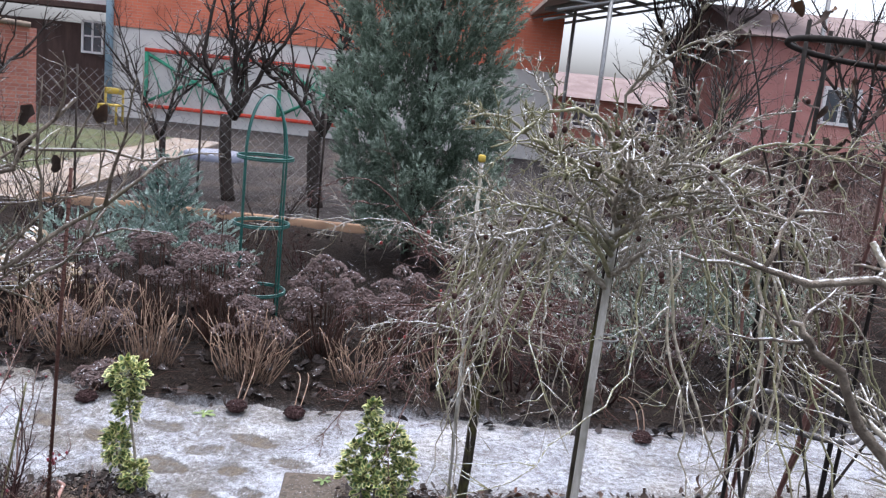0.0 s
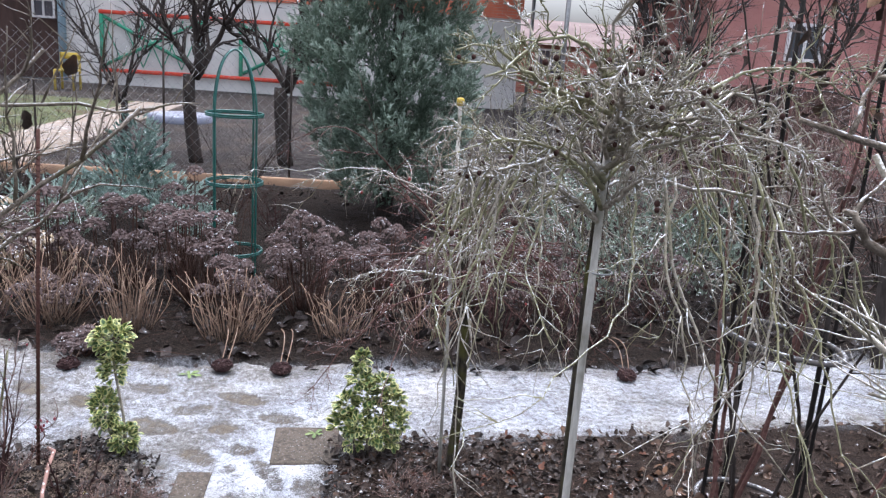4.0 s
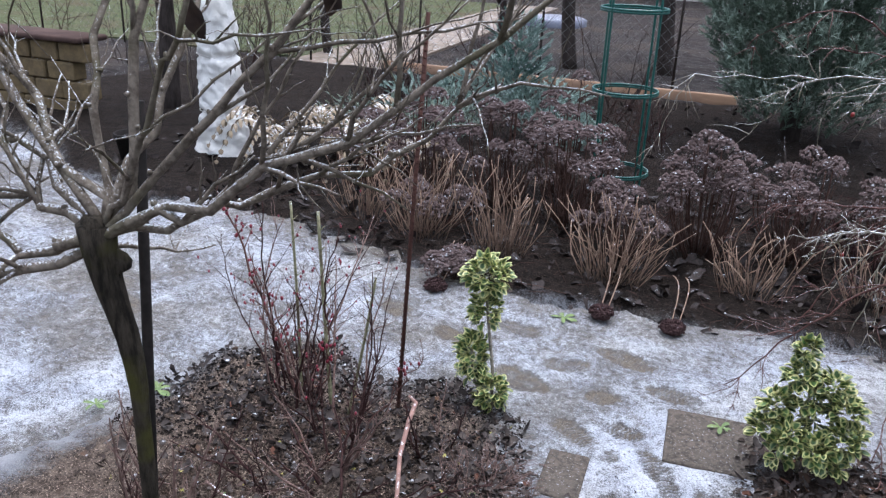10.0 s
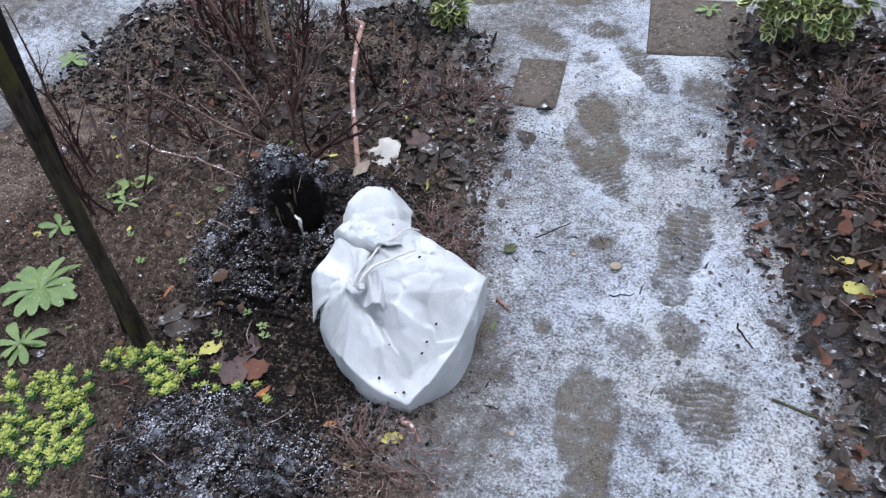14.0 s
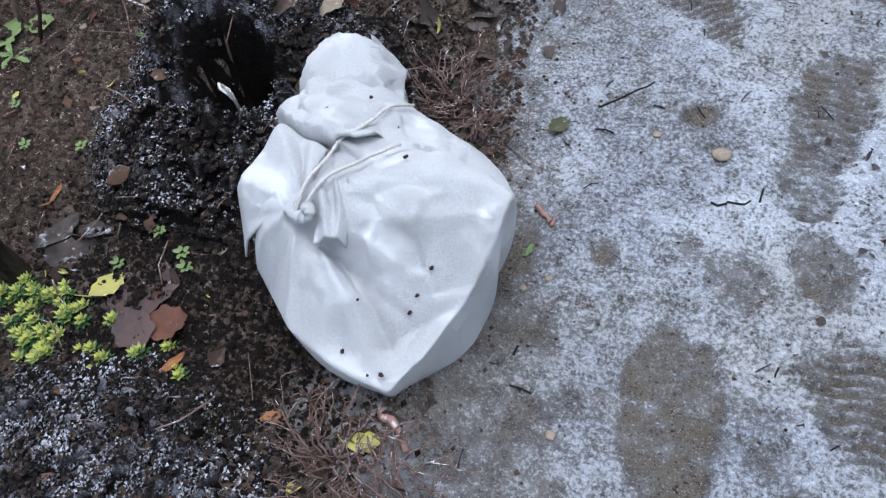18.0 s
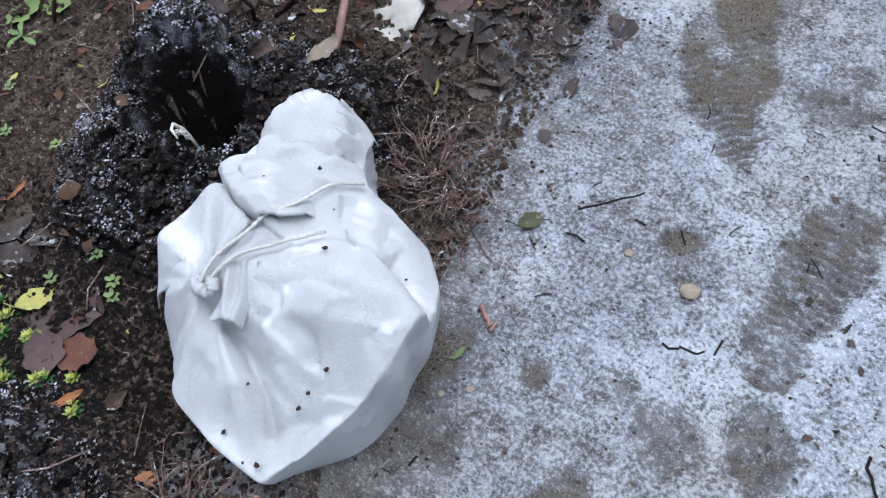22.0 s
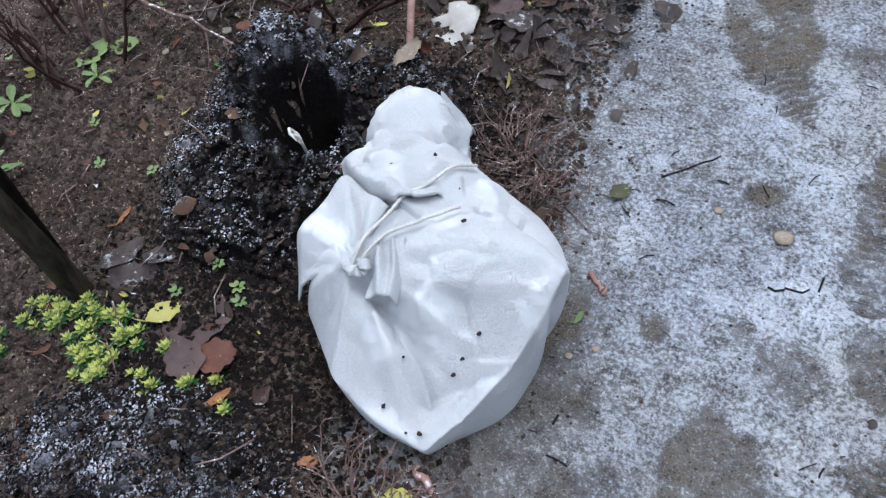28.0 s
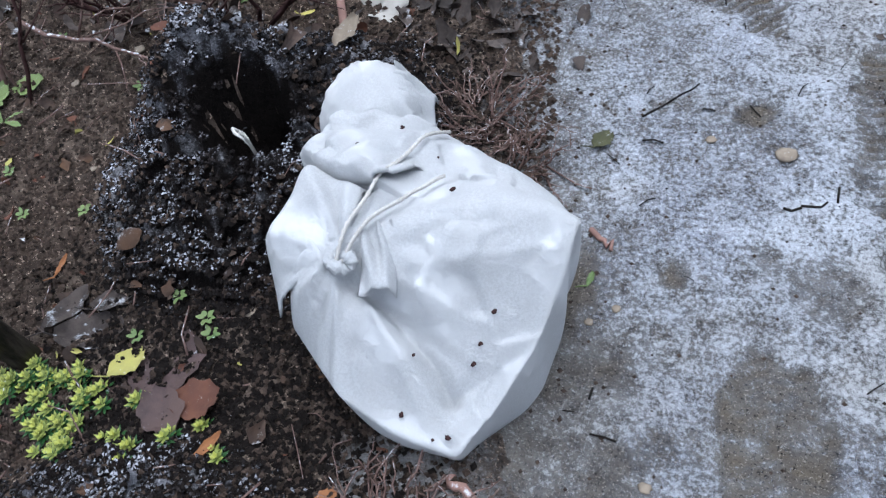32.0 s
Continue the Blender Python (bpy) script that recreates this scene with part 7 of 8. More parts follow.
for z in (0.3, 1.0):
    s = Shape()
    s.box((0, 0.026, z), (9.6, 0.07, z + 0.07))
    part("rail", s, M_WOODDARK, top, smooth=False)


top = thing("plant_pot", (-3.84, 4.42, 0.0), "black plastic plant pot with frozen soil, rimed", "plant pot")
a = np.arange(28) * 2 * np.pi / 28
ring = lambda r, z: [(r * c, r * d, z) for c, d in zip(np.cos(a), np.sin(a))]
s = Shape()
s.add(ring(0.065, 0.0) + ring(0.088, 0.15) + ring(0.097, 0.15) + ring(0.097, 0.175) + ring(0.086, 0.175) + ring(0.080, 0.13), [(28 * i + k, 28 * i + (k + 1) % 28, 28 * i + 28 + (k + 1) % 28, 28 * i + 28 + k) for i in range(5) for k in range(28)] + [tuple(range(27, -1, -1))])
part("pot", s, M_STAKE, top, "black plastic pot")
s = Shape()
s.blob((0, 0, 0.135), 0.078, random.Random(6), 0.12, 0.35, 7, 20)
part("soil", s, M_EARTH, top, "frozen dark soil")


# ---- low plants and litter on the beds ----
M_ROOT = surface("rimed white root", (0.60, 0.58, 0.54), (0.48, 0.45, 0.40), 200, 0.8, 0.4, 200, 0.4, vary=0)
M_PEBBLEPALE = surface("pale pebble", (0.30, 0.25, 0.19), (0.22, 0.18, 0.14), 90, 0.7, 0.2, 120, 0.3, vary=0.5)
M_CLOD = surface("wet earth crumb", (0.115, 0.083, 0.064), (0.030, 0.022, 0.018), 120, 0.75, 0.12, 160, 0.5, vary=0.6)
def rosette(place, leaves, length, seed, label):
    rg = random.Random(seed)
    top = thing("green_rosette", place, label, "weed", "green weeds")
    for k in range(leaves):
        a = k * 2.399 + rg.uniform(-0.2, 0.2)
        q = length * rg.uniform(0.65, 1.1)
        s = Shape()
        arch, twist = rg.uniform(0.10, 0.55), rg.uniform(-0.35, 0.35)
        side = unit(np.array([-math.sin(a), math.cos(a), twist]))
        verts, rim, faces = [], [], []
        for i in range(9):
            u = i / 8
            w = q * 0.24 * (0.22 + 0.75 * u) * math.sin(math.pi * min(1.0, 0.10 + 0.86 * u)) ** 0.6 * (1 + 0.07 * math.sin(u * 19))
            mid = np.array([math.cos(a), math.sin(a), 0]) * q * u + np.array([0, 0, arch * q * u * (1 - 0.9 * u) + 0.004 + 0.002 * (k % 3)])
            for j in (-1, -0.5, 0, 0.5, 1):
                verts.append(mid + side * w * j + np.array([0, 0, 0.10 * w * (abs(j) * 2 - 0.6) + rg.uniform(-1, 1) * 0.0012]))
        faces = [(i * 5 + j, i * 5 + j + 1, i * 5 + j + 6, i * 5 + j + 5) for i in range(8) for j in range(4)]
        s.add(verts, faces)
        part("leaf", s, M_GREENLEAF, top)


rosette((-1.435, 1.60, ground_z(-1.435, 1.60)), 20, 0.078, 301, "flat green leaf rosette growing in the soil")
rosette((-1.405, 1.487, ground_z(-1.405, 1.487)), 11, 0.055, 302, "small green leaf rosette growing in the soil")
rosette((-1.93, 2.38, 0.02), 7, 0.05, 303, "pale green weed at the frosted edge")
rosette((-2.05, 2.25, 0.01), 7, 0.045, 304, "pale green weed under frost")
rosette((-1.42, 1.86, ground_z(-1.42, 1.86)), 5, 0.035, 305, "small green seedling in soil")
rosette((-1.52, 1.77, ground_z(-1.52, 1.77)), 6, 0.045, 306, "small green seedling in soil")
rosette((-0.31, 2.95, 0.005), 6, 0.04, 307, "green weed beside the paving slab")
rosette((-0.93, 3.48, 0.0), 7, 0.05, 308, "low green weed at the bed's edge")


def stonecrop(place, spots, seed, label):
    """A cushion of small starry yellow-green shoots."""
    rg = random.Random(seed)
    top = thing("stonecrop_cushion", place, label, "ground cover", "ground cover")
    for cx, cy, r, count in spots:
        s = Shape()
        for _ in range(count):
            a, q = rg.uniform(0, 6.283), r * math.sqrt(rg.random())
            x, y = cx + q * math.cos(a), cy + q * math.sin(a)
            z = ground_z(place[0] + x, place[1] + y) - place[2]
            h = rg.uniform(0.006, 0.020) * (1.2 - 0.6 * q / r)
            tilt = np.array([rg.gauss(0, 0.25), rg.gauss(0, 0.25), 1])
            tip = np.array([x, y, z]) + unit(tilt) * h
            for lay, (n, ln, up) in enumerate(((7, 0.0125, 0.25), (6, 0.0105, 0.7), (4, 0.007, 1.7))):
                for k in range(n):
                    b = 6.283 * k / n + lay + rg.uniform(-0.2, 0.2)
                    way = unit(np.array([math.cos(b), math.sin(b), up]))
                    side = np.array([-math.sin(b), math.cos(b), 0]) * 0.0021
                    base = tip - np.array([0, 0, 0.004 * (2 - lay)])
                    q0, q1 = base + way * ln * 0.55, base + way * ln * rg.uniform(0.9, 1.1)
                    # lower leaves take the deep green with the gaps' shade in it, upper yellow
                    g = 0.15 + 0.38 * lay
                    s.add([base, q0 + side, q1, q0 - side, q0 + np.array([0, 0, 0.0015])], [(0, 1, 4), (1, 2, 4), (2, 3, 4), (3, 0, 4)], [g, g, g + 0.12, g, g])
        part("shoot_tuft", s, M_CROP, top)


zc = ground_z(-1.2, 1.44)
stonecrop((-1.2, 1.44, zc), [(0.095, 0.060, 0.042, 36), (0.045, 0.075, 0.034, 22), (0.11, 0.03, 0.03, 16), (0.0, 0.06, 0.03, 12), (-0.055, -0.02, 0.05, 30), (-0.02, -0.085, 0.055, 40), (-0.10, -0.07, 0.07, 54), (-0.06, -0.15, 0.07, 54), (-0.15, -0.14, 0.07, 50), (-0.20, -0.06, 0.06, 34), (0.015, -0.12, 0.035, 18)], 311, "bright yellow-green stonecrop cushion on wet soil")
for k, (x, y, n) in enumerate([(-1.018, 1.518, 5), (-0.962, 1.487, 3), (-0.915, 1.474, 3), (-0.99, 1.457, 4), (-1.03, 1.47, 3), (-0.94, 1.50, 2)]):
    stonecrop((x, y, ground_z(x, y)), [(0, 0, 0.009, n)], 312 + k, "single yellow-green stonecrop shoot")


def sprout(place, seed):
    rg = random.Random(seed)
    top = thing("seedling", place, "tiny green seedling in wet soil", "seedling", "seedlings")
    for k in range(6):
        a = k * 2.4
        s = Shape()
        s.leaf((0.002 * math.cos(a), 0.002 * math.sin(a), 0.004), (math.cos(a), math.sin(a), 0.5), (0, 0, 1), rg.uniform(0.006, 0.011), rg.uniform(0.004, 0.007), 0.2, 0.2)
        part("leaf", s, M_GREENLEAF, top)


for k, (x, y) in enumerate([(-0.975, 1.60), (-0.985, 1.615), (-1.056, 1.582), (-1.30, 1.72), (-1.25, 1.95), (-1.18, 2.15), (-1.45, 2.05), (-0.93, 2.28), (-0.88, 2.33), (-1.35, 1.55), (-1.6, 1.85), (-1.02, 1.63), (-1.215, 1.735), (-1.36, 1.78), (-0.80, 2.32)]):
    sprout((x, y, ground_z(x, y)), 330 + k)


def fallen_leaf(x, y, length, width, turn, material, label, seed, curl=0.1, lift=0.004):
    rg = random.Random(seed)
    s = Shape()
    nu, nv, verts = 12, 8, []
    for i in range(nu + 1):
        u = i / nu
        w = width * 0.5 * (math.sin(math.pi * min(1, 0.06 + 0.9 * u)) ** 0.7) * (1 + 0.09 * math.sin(u * 17 + seed) + 0.06 * math.sin(u * 41 + 2 * seed))
        for j in range(nv + 1):
            v = j / nv * 2 - 1
            z = curl * length * (0.5 * v * v - 0.35 * math.sin(3.1 * u)) + 0.05 * length * math.sin(7 * u + 5 * v + seed) * 0.3 - 0.012 * length * (abs(v) < 0.1) + 0.03 * length * abs(math.sin(u * 12 + 3 * abs(v))) * abs(v) * 0.3
            verts.append((length * (u - 0.5) + 0.1 * width * abs(v) + rg.gauss(0, 0.012 * length), w * v * (1 + rg.gauss(0, 0.05)), z + rg.gauss(0, 0.012 * length)))
    faces = [(i * (nv + 1) + j, i * (nv + 1) + j + 1, (i + 1) * (nv + 1) + j + 1, (i + 1) * (nv + 1) + j) for i in range(nu) for j in range(nv)]
    s.add(verts, faces)
    top = thing("fallen_leaf", (x, y, ground_z(x, y) + lift + 0.4 * curl * length), label, "leaf", "fallen leaves")
    top.rotation_euler = (rg.uniform(-0.12, 0.12), rg.uniform(-0.12, 0.12), radians(turn))
    part("blade", s, material, top)
    s = Shape()
    s.tube([(-length * 0.5, 0, 0.0), (-length * 0.62, 0.004, 0.002), (-length * 0.75, 0.012, 0.0)], [0.001, 0.0009, 0.0007], 5)
    part("leaf_stalk", s, material, top)


M_YLEAF = surface("yellow leaf", (0.38, 0.35, 0.10), (0.30, 0.28, 0.10), 60, 0.6, 0.15, 150, 0.3, 150, (0.40, 0.34, 0.10), 0)
M_RLEAF = surface("russet leaf", (0.14, 0.066, 0.042), (0.09, 0.046, 0.035), 60, 0.7, 0.1, 150, 0.4, 150, (0.11, 0.05, 0.035), 0)
M_OLEAF = surface("orange-brown scrap", (0.30, 0.14, 0.06), (0.22, 0.10, 0.05), 60, 0.7, 0.1, 150, 0.4, vary=0)
M_DKGREEN = surface("dark dull green leaf", (0.075, 0.075, 0.04), (0.045, 0.047, 0.028), 60, 0.5, 0.2, 150, 0.3, vary=0)
M_BIGLEAF = surface("wet plum-brown leaf", (0.085, 0.055, 0.05), (0.055, 0.038, 0.036), 50, 0.6, 0.1, 160, 0.4, 160, (0.10, 0.065, 0.055), 0, spec=0.2)
fallen_leaf(-1.056, 1.552, 0.042, 0.030, 60, M_YLEAF, "pale yellow leaf lying on wet soil", 351)
fallen_leaf(-1.013, 1.553, 0.090, 0.082, 110, M_BIGLEAF, "large wet plum-brown round leaf on soil", 352, 0.10, 0.006)
fallen_leaf(-0.962, 1.526, 0.050, 0.046, 20, M_RLEAF, "russet brown leaf lying on soil", 353, 0.14, 0.009)
fallen_leaf(-0.985, 1.507, 0.055, 0.045, 140, M_BIGLEAF, "wet plum-brown leaf under a russet one", 354, 0.12)
fallen_leaf(-1.119, 1.580, 0.085, 0.045, 15, M_GREYLEAF, "frosted grey leaf curled on soil", 355, 0.12)
fallen_leaf(-1.094, 1.622, 0.07, 0.030, 35, M_GREYLEAF, "dark grey leaf lying on soil", 356, 0.12)
fallen_leaf(-1.16, 1.60, 0.065, 0.035, 70, M_GREYLEAF, "dark grey leaf lying on soil", 357, 0.15)
fallen_leaf(-0.623, 1.943, 0.032, 0.022, 60, M_DKGREEN, "dark green leaf lying on the frosty path", 358, 0.15)
fallen_leaf(-1.433, 1.935, 0.05, 0.038, 20, M_GREENLEAF, "fresh green leaf lying on soil", 359)
fallen_leaf(-1.47, 1.90, 0.06, 0.045, 80, M_GREENLEAF, "pale green leaf lying on soil", 360)
fallen_leaf(-1.053, 2.103, 0.022, 0.008, 30, M_YLEAF, "tiny yellow leaf on soil", 361)
fallen_leaf(-0.90, 2.22, 0.07, 0.055, 100, M_BIGLEAF, "brown leaf lying on soil", 362)
fallen_leaf(-0.85, 2.19, 0.06, 0.05, 200, M_GREYLEAF, "grey leaf lying on soil", 363)
fallen_leaf(-0.0, 1.957, 0.05, 0.035, 160, M_YLEAF, "yellow-green leaf among dark litter", 364)
fallen_leaf(0.012, 1.86, 0.055, 0.05, 40, M_GREYLEAF, "dark grey leaf on litter", 365)
fallen_leaf(-0.02, 2.03, 0.03, 0.02, 10, M_YLEAF, "small yellow leaf among dark litter", 366)
fallen_leaf(-0.70, 1.470, 0.035, 0.022, 20, M_YLEAF, "yellow leaf half under twigs", 367)
fallen_leaf(-1.20, 1.655, 0.030, 0.007, 88, M_OLEAF, "thin orange-brown scrap standing in soil", 368)
fallen_leaf(-0.925, 1.482, 0.040, 0.010, 60, M_OLEAF, "tan reed scrap lying on soil", 369)
fallen_leaf(-0.80, 1.462, 0.025, 0.018, 60, M_OLEAF, "orange leaf scrap by the sack", 370)
fallen_leaf(-0.922, 1.968, 0.050, 0.026, 75, M_PEBBLEPALE, "dry tan leaf at the stick's foot", 372, 0.2, 0.012)
fallen_leaf(-0.606, 1.750, 0.018, 0.007, 80, M_GREENLEAF, "tiny green leaf on the path", 371)

s = Shape()
pv = [(x * 0.066 * (1 + 0.18 * math.sin(5 * y + x)), y * 0.075 * (1 + 0.2 * math.sin(4 * x)), 0.010 * math.sin(3 * x + 4 * y)) for y in np.linspace(-0.5, 0.5, 9) for x in np.linspace(-0.5, 0.5, 9)]
s.add(pv, [(i * 9 + j, i * 9 + j + 1, i * 9 + j + 10, i * 9 + j + 9) for i in range(8) for j in range(8) if not (i > 5 and j < 3 or i < 2 and j > 5 or i == 7 and j > 5 or i < 1 and j < 2 or (i, j) == (3, 2))])
ob = solid("paper_scrap", s, M_PAPER, "torn scrap of white paper on soil", "paper", place=(-0.955, 2.155, ground_z(-0.955, 2.155) + 0.010))
ob.rotation_euler = (0.12, 0.08, 0.4)
thick = ob.modifiers.new("thickness", "SOLIDIFY")
thick.thickness = 0.001


def stick(x0, y0, x1, y1, r, material, label, seed, name="twig_piece"):
    rg = random.Random(seed)
    s = Shape()
    n = 7
    pts = np.array([(x0 + (x1 - x0) * i / 6 - x0 + rg.gauss(0, r), y0 + (y1 - y0) * i / 6 - y0 + rg.gauss(0, r), 0) for i in range(n)])
    z0 = ground_z(x0, y0)
    for p in pts:
        p[2] = ground_z(x0 + p[0], y0 + p[1]) - z0 + r * 0.8
    s.tube(pts, r * np.linspace(1, 0.7, n), 7)
    solid(name, s, material, label, "twig", "fallen twigs", place=(x0, y0, z0))


stick(-0.612, 1.815, -0.590, 1.792, 0.0035, M_STICK, "short pale stick on the path", 401)
stick(-0.695, 1.512, -0.648, 1.478, 0.0055, M_STICK, "pale pinkish stick by the sack", 402)
stick(-0.42, 1.868, -0.375, 1.880, 0.0016, M_STAKE, "thin dark twig on the frosty path", 403)
stick(-0.14, 1.70, 0.05, 1.655, 0.0026, M_DKGREEN, "green shoot lying across the path's edge", 404)
stick(-0.20, 1.85, -0.17, 1.80, 0.0018, M_STAKE, "thin dark twig on the frosty path", 405)
stick(-0.58, 1.99, -0.52, 2.05, 0.0014, M_STAKE, "thin dark twig on the frosty path", 406)
s = Shape()
rg = random.Random(406)
shoot(s, rg, (0, 0, 0), (0.36, -0.16, 0.035), 0.40, 0.0042, 0.1, 0.4, 6, 1, 0.35, 0.03, None, 6, 0.04, 0.3, 0.2)
solid("fallen_branch", s, M_TWIG, "thin grey rimed branch leaning on the compost", "branch", place=(-1.47, 2.02, 0.085))
s = Shape()
rg = random.Random(407)
s.tube([(-0.004, 0.006, -0.03), (0, 0, 0.0), (0.003, -0.005, 0.020), (0.002, -0.013, 0.036), (0.010, -0.022, 0.040), (0.021, -0.026, 0.036)], [0.0018, 0.0020, 0.0023, 0.0021, 0.0018, 0.0011], 7)
for _ in range(60):
    t = rg.random()
    s.blob((0.012 * t + rg.gauss(0, 0.0015), -0.018 * t + rg.gauss(0, 0.0015), 0.036 * t + rg.gauss(0, 0.0015)), 0.0012, rg, 0.3, 1, 4, 5)
solid("white_root", s, M_ROOT, "white rime-covered root standing in the burrow", "root", place=(-0.962, 1.775, 0.150))
for k, (x, y, r) in enumerate([(-0.419, 1.943, 0.011), (-0.525, 1.540, 0.006), (-0.575, 1.72, 0.005), (-0.60, 1.70, 0.0045), (-0.50, 1.96, 0.006), (-0.94, 1.63, 0.006), (-0.925, 1.60, 0.004), (-1.29, 2.02, 0.009), (-1.33, 2.09, 0.008), (-0.96, 1.50, 0.004), (-1.36, 1.95, 0.006), (-1.24, 1.80, 0.005)]):
    s = Shape()
    s.blob((0, 0, 0), r, random.Random(k), 0.25, 0.32, 6, 9)
    solid("pebble", s, M_PEBBLEPALE, "small pale pebble on the ground", "pebble", "pebbles", place=(x, y, ground_z(x, y) + 0.2 * r))


def heather(place, count, reach, seed, label):
    """A flat tangle of thin dry red-brown twigs, rimed."""
    rg = random.Random(seed)
    top = thing("dry_twig_clump", place, label, "dead plant", "dead plants")
    for k in range(count * 2):
        a = rg.uniform(0, 6.283)
        s = Shape()
        q = rg.uniform(0, 0.6) * reach
        shoot(s, rg, (q * math.cos(a + 1), q * math.sin(a + 1), 0.0), (math.cos(a), math.sin(a), rg.uniform(0.15, 1.1)), reach * rg.uniform(0.35, 0.9), rg.uniform(0.0009, 0.0019), 1.0, 0.9, 2, 1, 0.35, 0.009, None, 4, 0.013)
        part("twig", s, M_TWIG, top)


heather((-0.72, 1.445, ground_z(-0.72, 1.445)), 34, 0.10, 421, "tangle of dry reddish twigs beside the sack")
heather((-0.64, 1.430, ground_z(-0.64, 1.430)), 22, 0.08, 422, "tangle of dry reddish twigs at the path's edge")
heather((-0.755, 1.95, ground_z(-0.755, 1.95)), 34, 0.10, 423, "tangle of rimed dry twigs beside the sack")
heather((-0.71, 1.885, ground_z(-0.71, 1.885)), 20, 0.08, 424, "tangle of rimed dry twigs beside the sack")
heather((-0.85, 2.37, ground_z(-0.85, 2.37)), 60, 0.19, 425, "withered reddish plant by the path")
heather((0.05, 2.55, ground_z(0.05, 2.55)), 40, 0.13, 426, "withered reddish plant in the leaf litter")
heather((0.08, 2.25, ground_z(0.08, 2.25)), 36, 0.12, 427, "withered reddish plant in the leaf litter")
heather((0.15, 2.05, ground_z(0.15, 2.05)), 30, 0.12, 428, "withered reddish plant in the leaf litter")
M_DARKLEAF = surface("rotting dark leaf", (0.055, 0.043, 0.039), (0.020, 0.016, 0.015), 60, 0.75, 0.24, 60, 0.5, 150, None, 0.6, spec=0.15)


def dug(x, y):
    """Whether a place lies over the burrow."""
    return math.hypot(x + 0.985, y - 1.812) < 0.068


def litter(name, count, spot, sizes, seed, label, material):
    rg = random.Random(seed)
    s = Shape()
    for _ in range(count):
        x, y = spot(rg)
        z = ground_z(x, y)
        if z < -0.01 or dug(x, y):
            continue
        a, ln = rg.uniform(0, 6.283), rg.uniform(*sizes)
        up = np.array([rg.gauss(0, 0.45), rg.gauss(0, 0.45), 1])
        s.leaf((x, y, z + rg.uniform(0.001, 0.3 * ln)), (math.cos(a), math.sin(a), rg.gauss(0, 0.25)), up, ln, ln * rg.uniform(0.45, 0.8), rg.uniform(-0.9, 1.1), rg.uniform(-0.8, 1.4), 0.6, rg)
    ob = solid(name, s, material, label, "leaf litter", kind="stuff")


def in_bed(poly, x0, x1, y0, y1):
    def spot(rg):
        for _ in range(40):
            x, y = rg.uniform(x0, x1), rg.uniform(y0, y1)
            if inside(np.array([x]), np.array([y]), poly)[0] > -0.03:
                return x, y
        return x, y
    return spot


litter("leaf_litter", 3200, in_bed(BED_RIGHT, -0.25, 0.9, 1.4, 3.0), (0.010, 0.034), 431, "dark wet fallen leaves in a loose layer", M_GREYLEAF)
litter("leaf_litter", 3600, in_bed(BED_RIGHT, -0.25, 2.8, 1.2, 3.3), (0.012, 0.042), 432, "brown fallen leaves in a loose layer", M_DEADLEAF)
litter("leaf_litter", 760, in_bed(BED_LEFT, -1.9, -0.72, 2.02, 2.9), (0.012, 0.038), 433, "dark fallen leaves on the soil bed", M_GREYLEAF)
litter("leaf_litter", 420, in_bed(BED_LEFT, -1.9, -0.7, 1.2, 2.9), (0.008, 0.028), 434, "brown fallen leaves on the soil bed", M_DEADLEAF)
litter("leaf_litter", 1500, in_bed(BED_BACK, -3.0, 2.6, 3.6, 5.2), (0.02, 0.07), 435, "dark fallen leaves under the perennials", M_DARKLEAF)
litter("leaf_litter", 900, in_bed(BED_BACK, -4.0, 3.5, 3.7, 8.2), (0.03, 0.08), 436, "brown fallen leaves in the back bed", M_DARKLEAF)
litter("leaf_litter", 900, in_bed(BED_LEFT, -1.95, -0.8, 2.3, 2.95), (0.010, 0.032), 460, "rotting leaves under the barberry", M_DARKLEAF)

litter("leaf_litter", 260, in_bed(BED_RIGHT, -0.25, 1.2, 1.4, 3.1), (0.012, 0.035), 437, "russet leaf scraps among the dark litter", M_RLEAF)
litter("leaf_litter", 160, in_bed(BED_LEFT, -1.8, -0.72, 1.3, 2.8), (0.008, 0.022), 438, "russet leaf scraps on the soil bed", M_RLEAF)
litter("leaf_litter", 60, in_bed(BED_LEFT, -1.8, -0.72, 1.3, 2.8), (0.008, 0.020), 439, "yellowed leaf scraps on the soil bed", M_YLEAF)

litter("leaf_litter", 260, lambda rg: (rg.gauss(-0.90, 0.11), rg.gauss(2.34, 0.10)), (0.014, 0.040), 440, "dark leaves heaped round the withered plant", M_GREYLEAF)
litter("leaf_litter", 240, lambda rg: (rg.uniform(-0.30, -0.05) - 0.03 * rg.random(), rg.uniform(1.45, 2.9)), (0.004, 0.012), 446, "dark leaf scraps along the path's edge", M_GREYLEAF)


def grit(name, count, spot, sizes, seed, label, material):
    """Small crumbs of earth and stone, too many to count."""
    rg = random.Random(seed)
    s = Shape()
    for _ in range(count):
        x, y = spot(rg)
        if dug(x, y):
            continue
        z = ground_z(x, y)
        r = rg.uniform(*sizes)
        c = np.array([x, y, z + 0.2 * r])
        v = [c + r * rg.uniform(0.6, 1.2) * np.array(o) for o in ((1, 0, 0), (-1, 0, 0), (0, 1, 0), (0, -1, 0), (0, 0, 0.8), (0, 0, -0.8))]
        s.add(v, [(0, 2, 4), (2, 1, 4), (1, 3, 4), (3, 0, 4), (2, 0, 5), (1, 2, 5), (3, 1, 5), (0, 3, 5)])
    solid(name, s, material, label, "soil crumbs", kind="stuff", smooth=False)


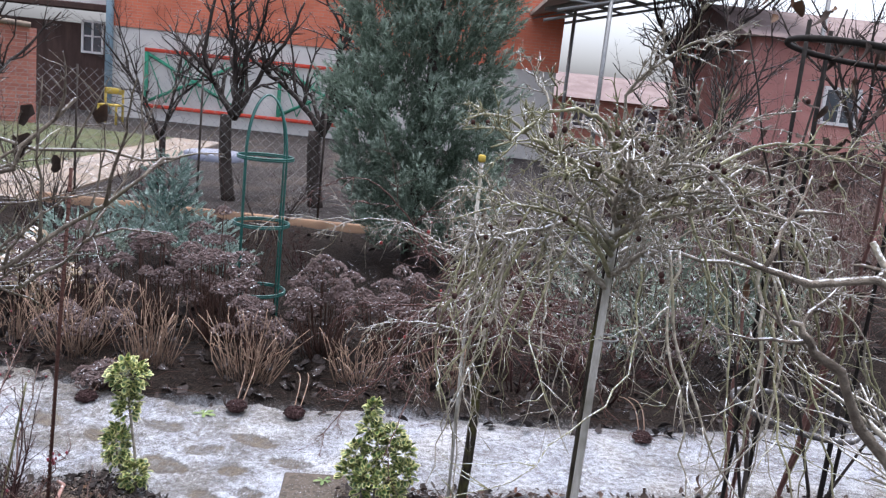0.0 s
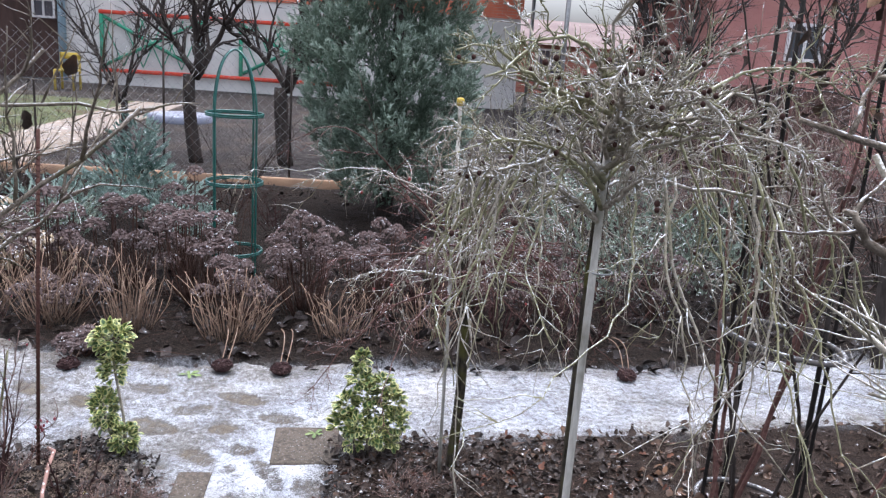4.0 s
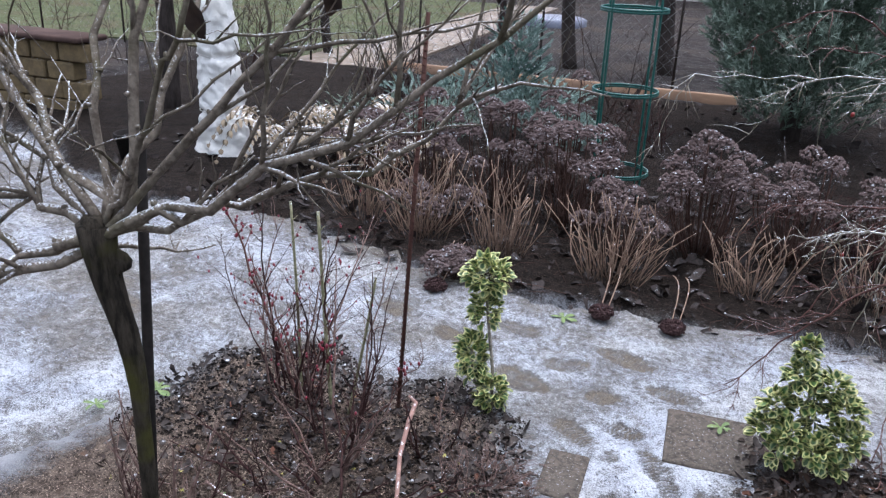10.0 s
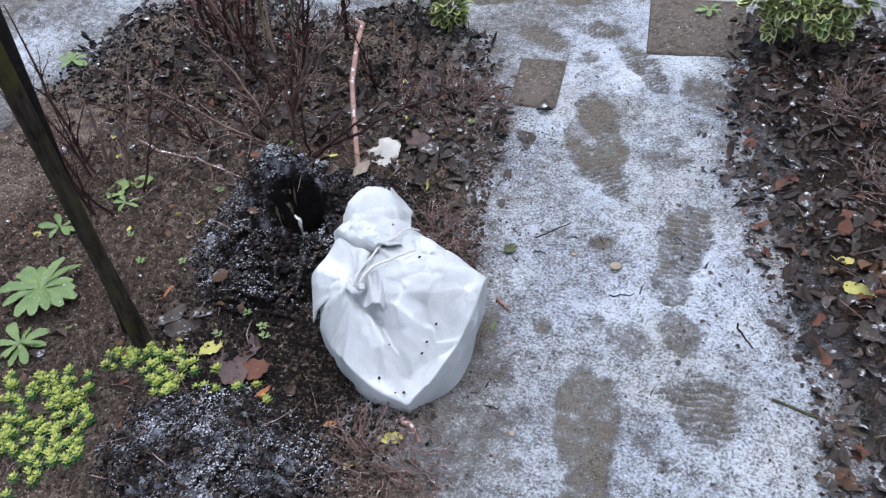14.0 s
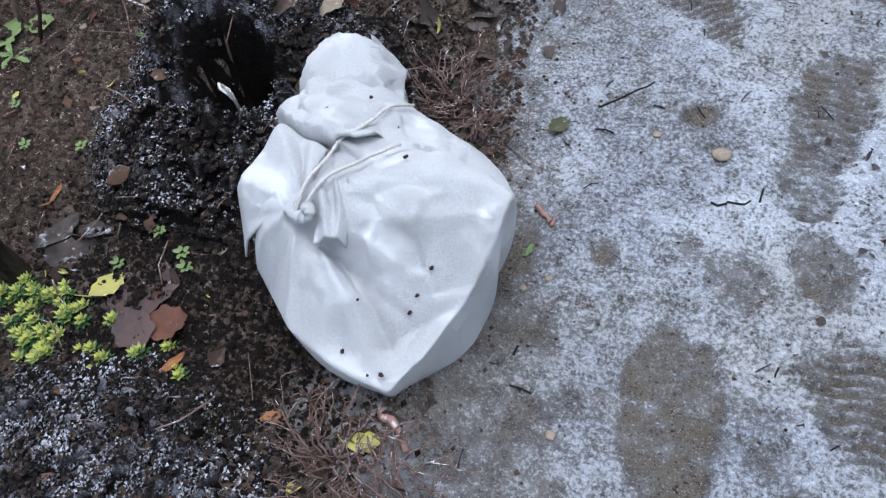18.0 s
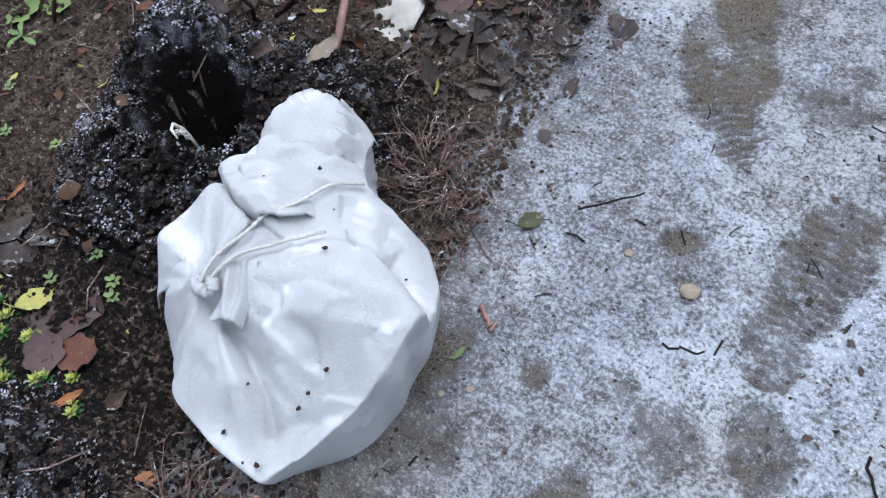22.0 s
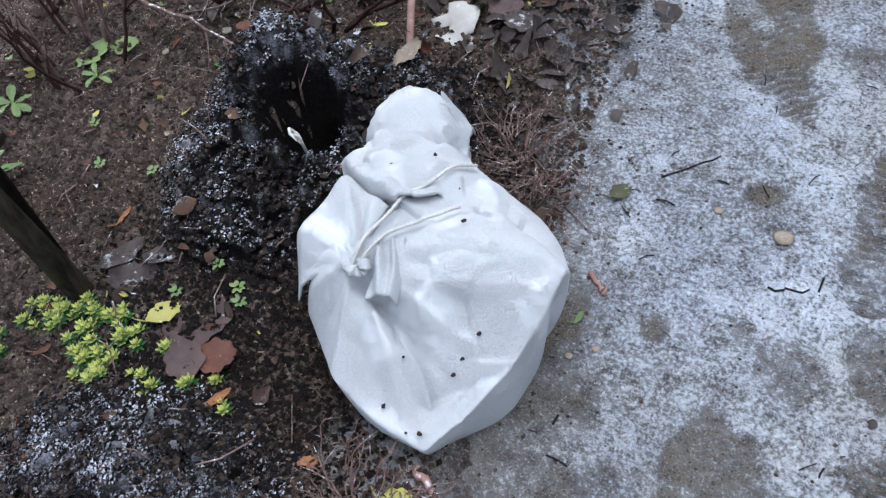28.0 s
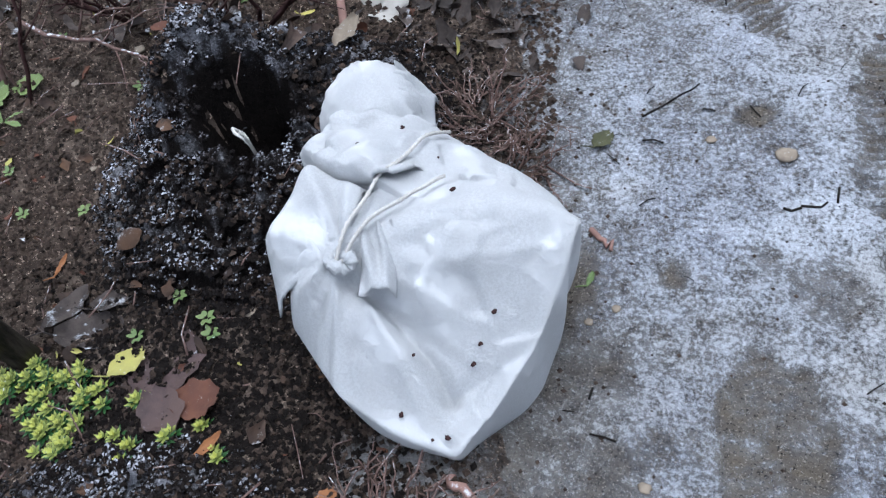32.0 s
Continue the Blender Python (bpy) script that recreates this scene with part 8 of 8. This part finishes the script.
M_SPILT = surface("spilt black compost", (0.020, 0.016, 0.014), (0.008, 0.0065, 0.006), 120, 0.85, 0.10, 160, 0.5, vary=0.4)


def spilt(cx, sx, cy, sy):
    """Places scattered about a centre, on the bed alone."""
    def spot(rg):
        for _ in range(20):
            x, y = rg.gauss(cx, sx), rg.gauss(cy, sy)
            if inside(np.array([x]), np.array([y]), BED_LEFT)[0] > 0.03 and not dug(x, y):
                break
        return x, y
    return spot


grit("soil_crumbs", 8000, spilt(-0.97, 0.10, 1.61, 0.08), (0.0015, 0.0052), 447, "black compost crumbs spilt beside the sack", M_SPILT)
grit("soil_crumbs", 5000, spilt(-0.93, 0.09, 1.47, 0.05), (0.0015, 0.0050), 448, "black compost crumbs spilt below the sack", M_SPILT)
grit("soil_crumbs", 4000, spilt(-0.87, 0.06, 1.94, 0.08), (0.0015, 0.0050), 449, "black compost crumbs spilt behind the sack", M_SPILT)
grit("soil_crumbs", 7000, in_bed(BED_LEFT, -1.95, -0.8, 2.2, 2.95), (0.002, 0.006), 461, "dark crumbs of leaf mould under the bushes", M_SPILT)
grit("soil_crumbs", 40000, in_bed(BED_LEFT, -1.65, -0.68, 1.25, 2.5), (0.0012, 0.0055), 441, "crumbs of wet brown earth", M_CLOD)
grit("soil_crumbs", 1400, in_bed(BED_LEFT, -1.65, -0.68, 1.25, 2.5), (0.001, 0.003), 442, "tiny pale grit in the soil", M_PEBBLEPALE)
grit("soil_crumbs", 4000, in_bed(BED_RIGHT, -0.25, 0.6, 1.4, 3.0), (0.002, 0.007), 443, "crumbs of dark earth", M_CLOD)
grit("path_debris", 420, lambda rg: (rg.gauss(-0.66, 0.06) - 0.05 * rg.random(), rg.uniform(1.45, 2.5)), (0.0012, 0.004), 444, "dark bits along the path's edge", M_CLOD)
grit("path_debris", 260, lambda rg: (rg.uniform(-0.65, -0.1), rg.uniform(1.4, 2.8)), (0.001, 0.003), 445, "dark bits scattered on the frosty path", M_CLOD)


def bits(name, count, spot, sizes, seed, label, material):
    rg = random.Random(seed)
    s = Shape()
    for _ in range(count):
        x, y = spot(rg)
        if dug(x, y):
            continue
        z = ground_z(x, y)
        a, ln = rg.uniform(0, 6.283), rg.uniform(*sizes)
        d = np.array([math.cos(a), math.sin(a), rg.gauss(0, 0.12)]) * ln
        p = np.array([x, y, z + 0.002])
        m = p + d * 0.5 + np.array([rg.gauss(0, 0.08), rg.gauss(0, 0.08), 0.05]) * ln
        s.tube([p, m, p + d], rg.uniform(0.0005, 0.0014), 4)
    solid(name, s, material, label, "twig litter", kind="stuff")


bits("twig_litter", 420, in_bed(BED_LEFT, -1.7, -0.68, 1.25, 2.8), (0.015, 0.07), 451, "thin dry bits of twig on the soil", M_TWIG)
bits("twig_litter", 500, in_bed(BED_RIGHT, -0.25, 0.9, 1.4, 3.0), (0.02, 0.08), 452, "thin dry bits of twig in the litter", M_TWIG)
bits("twig_litter", 50, lambda rg: (rg.uniform(-0.72, -0.1), rg.uniform(1.4, 2.6)), (0.008, 0.025), 453, "dark shreds on the frosty path", M_STAKE)
bits("twig_litter", 900, in_bed(BED_BACK, -2.8, 2.4, 3.62, 5.0), (0.04, 0.2), 454, "dry stems lying under the perennials", M_SEDUM_STEM)
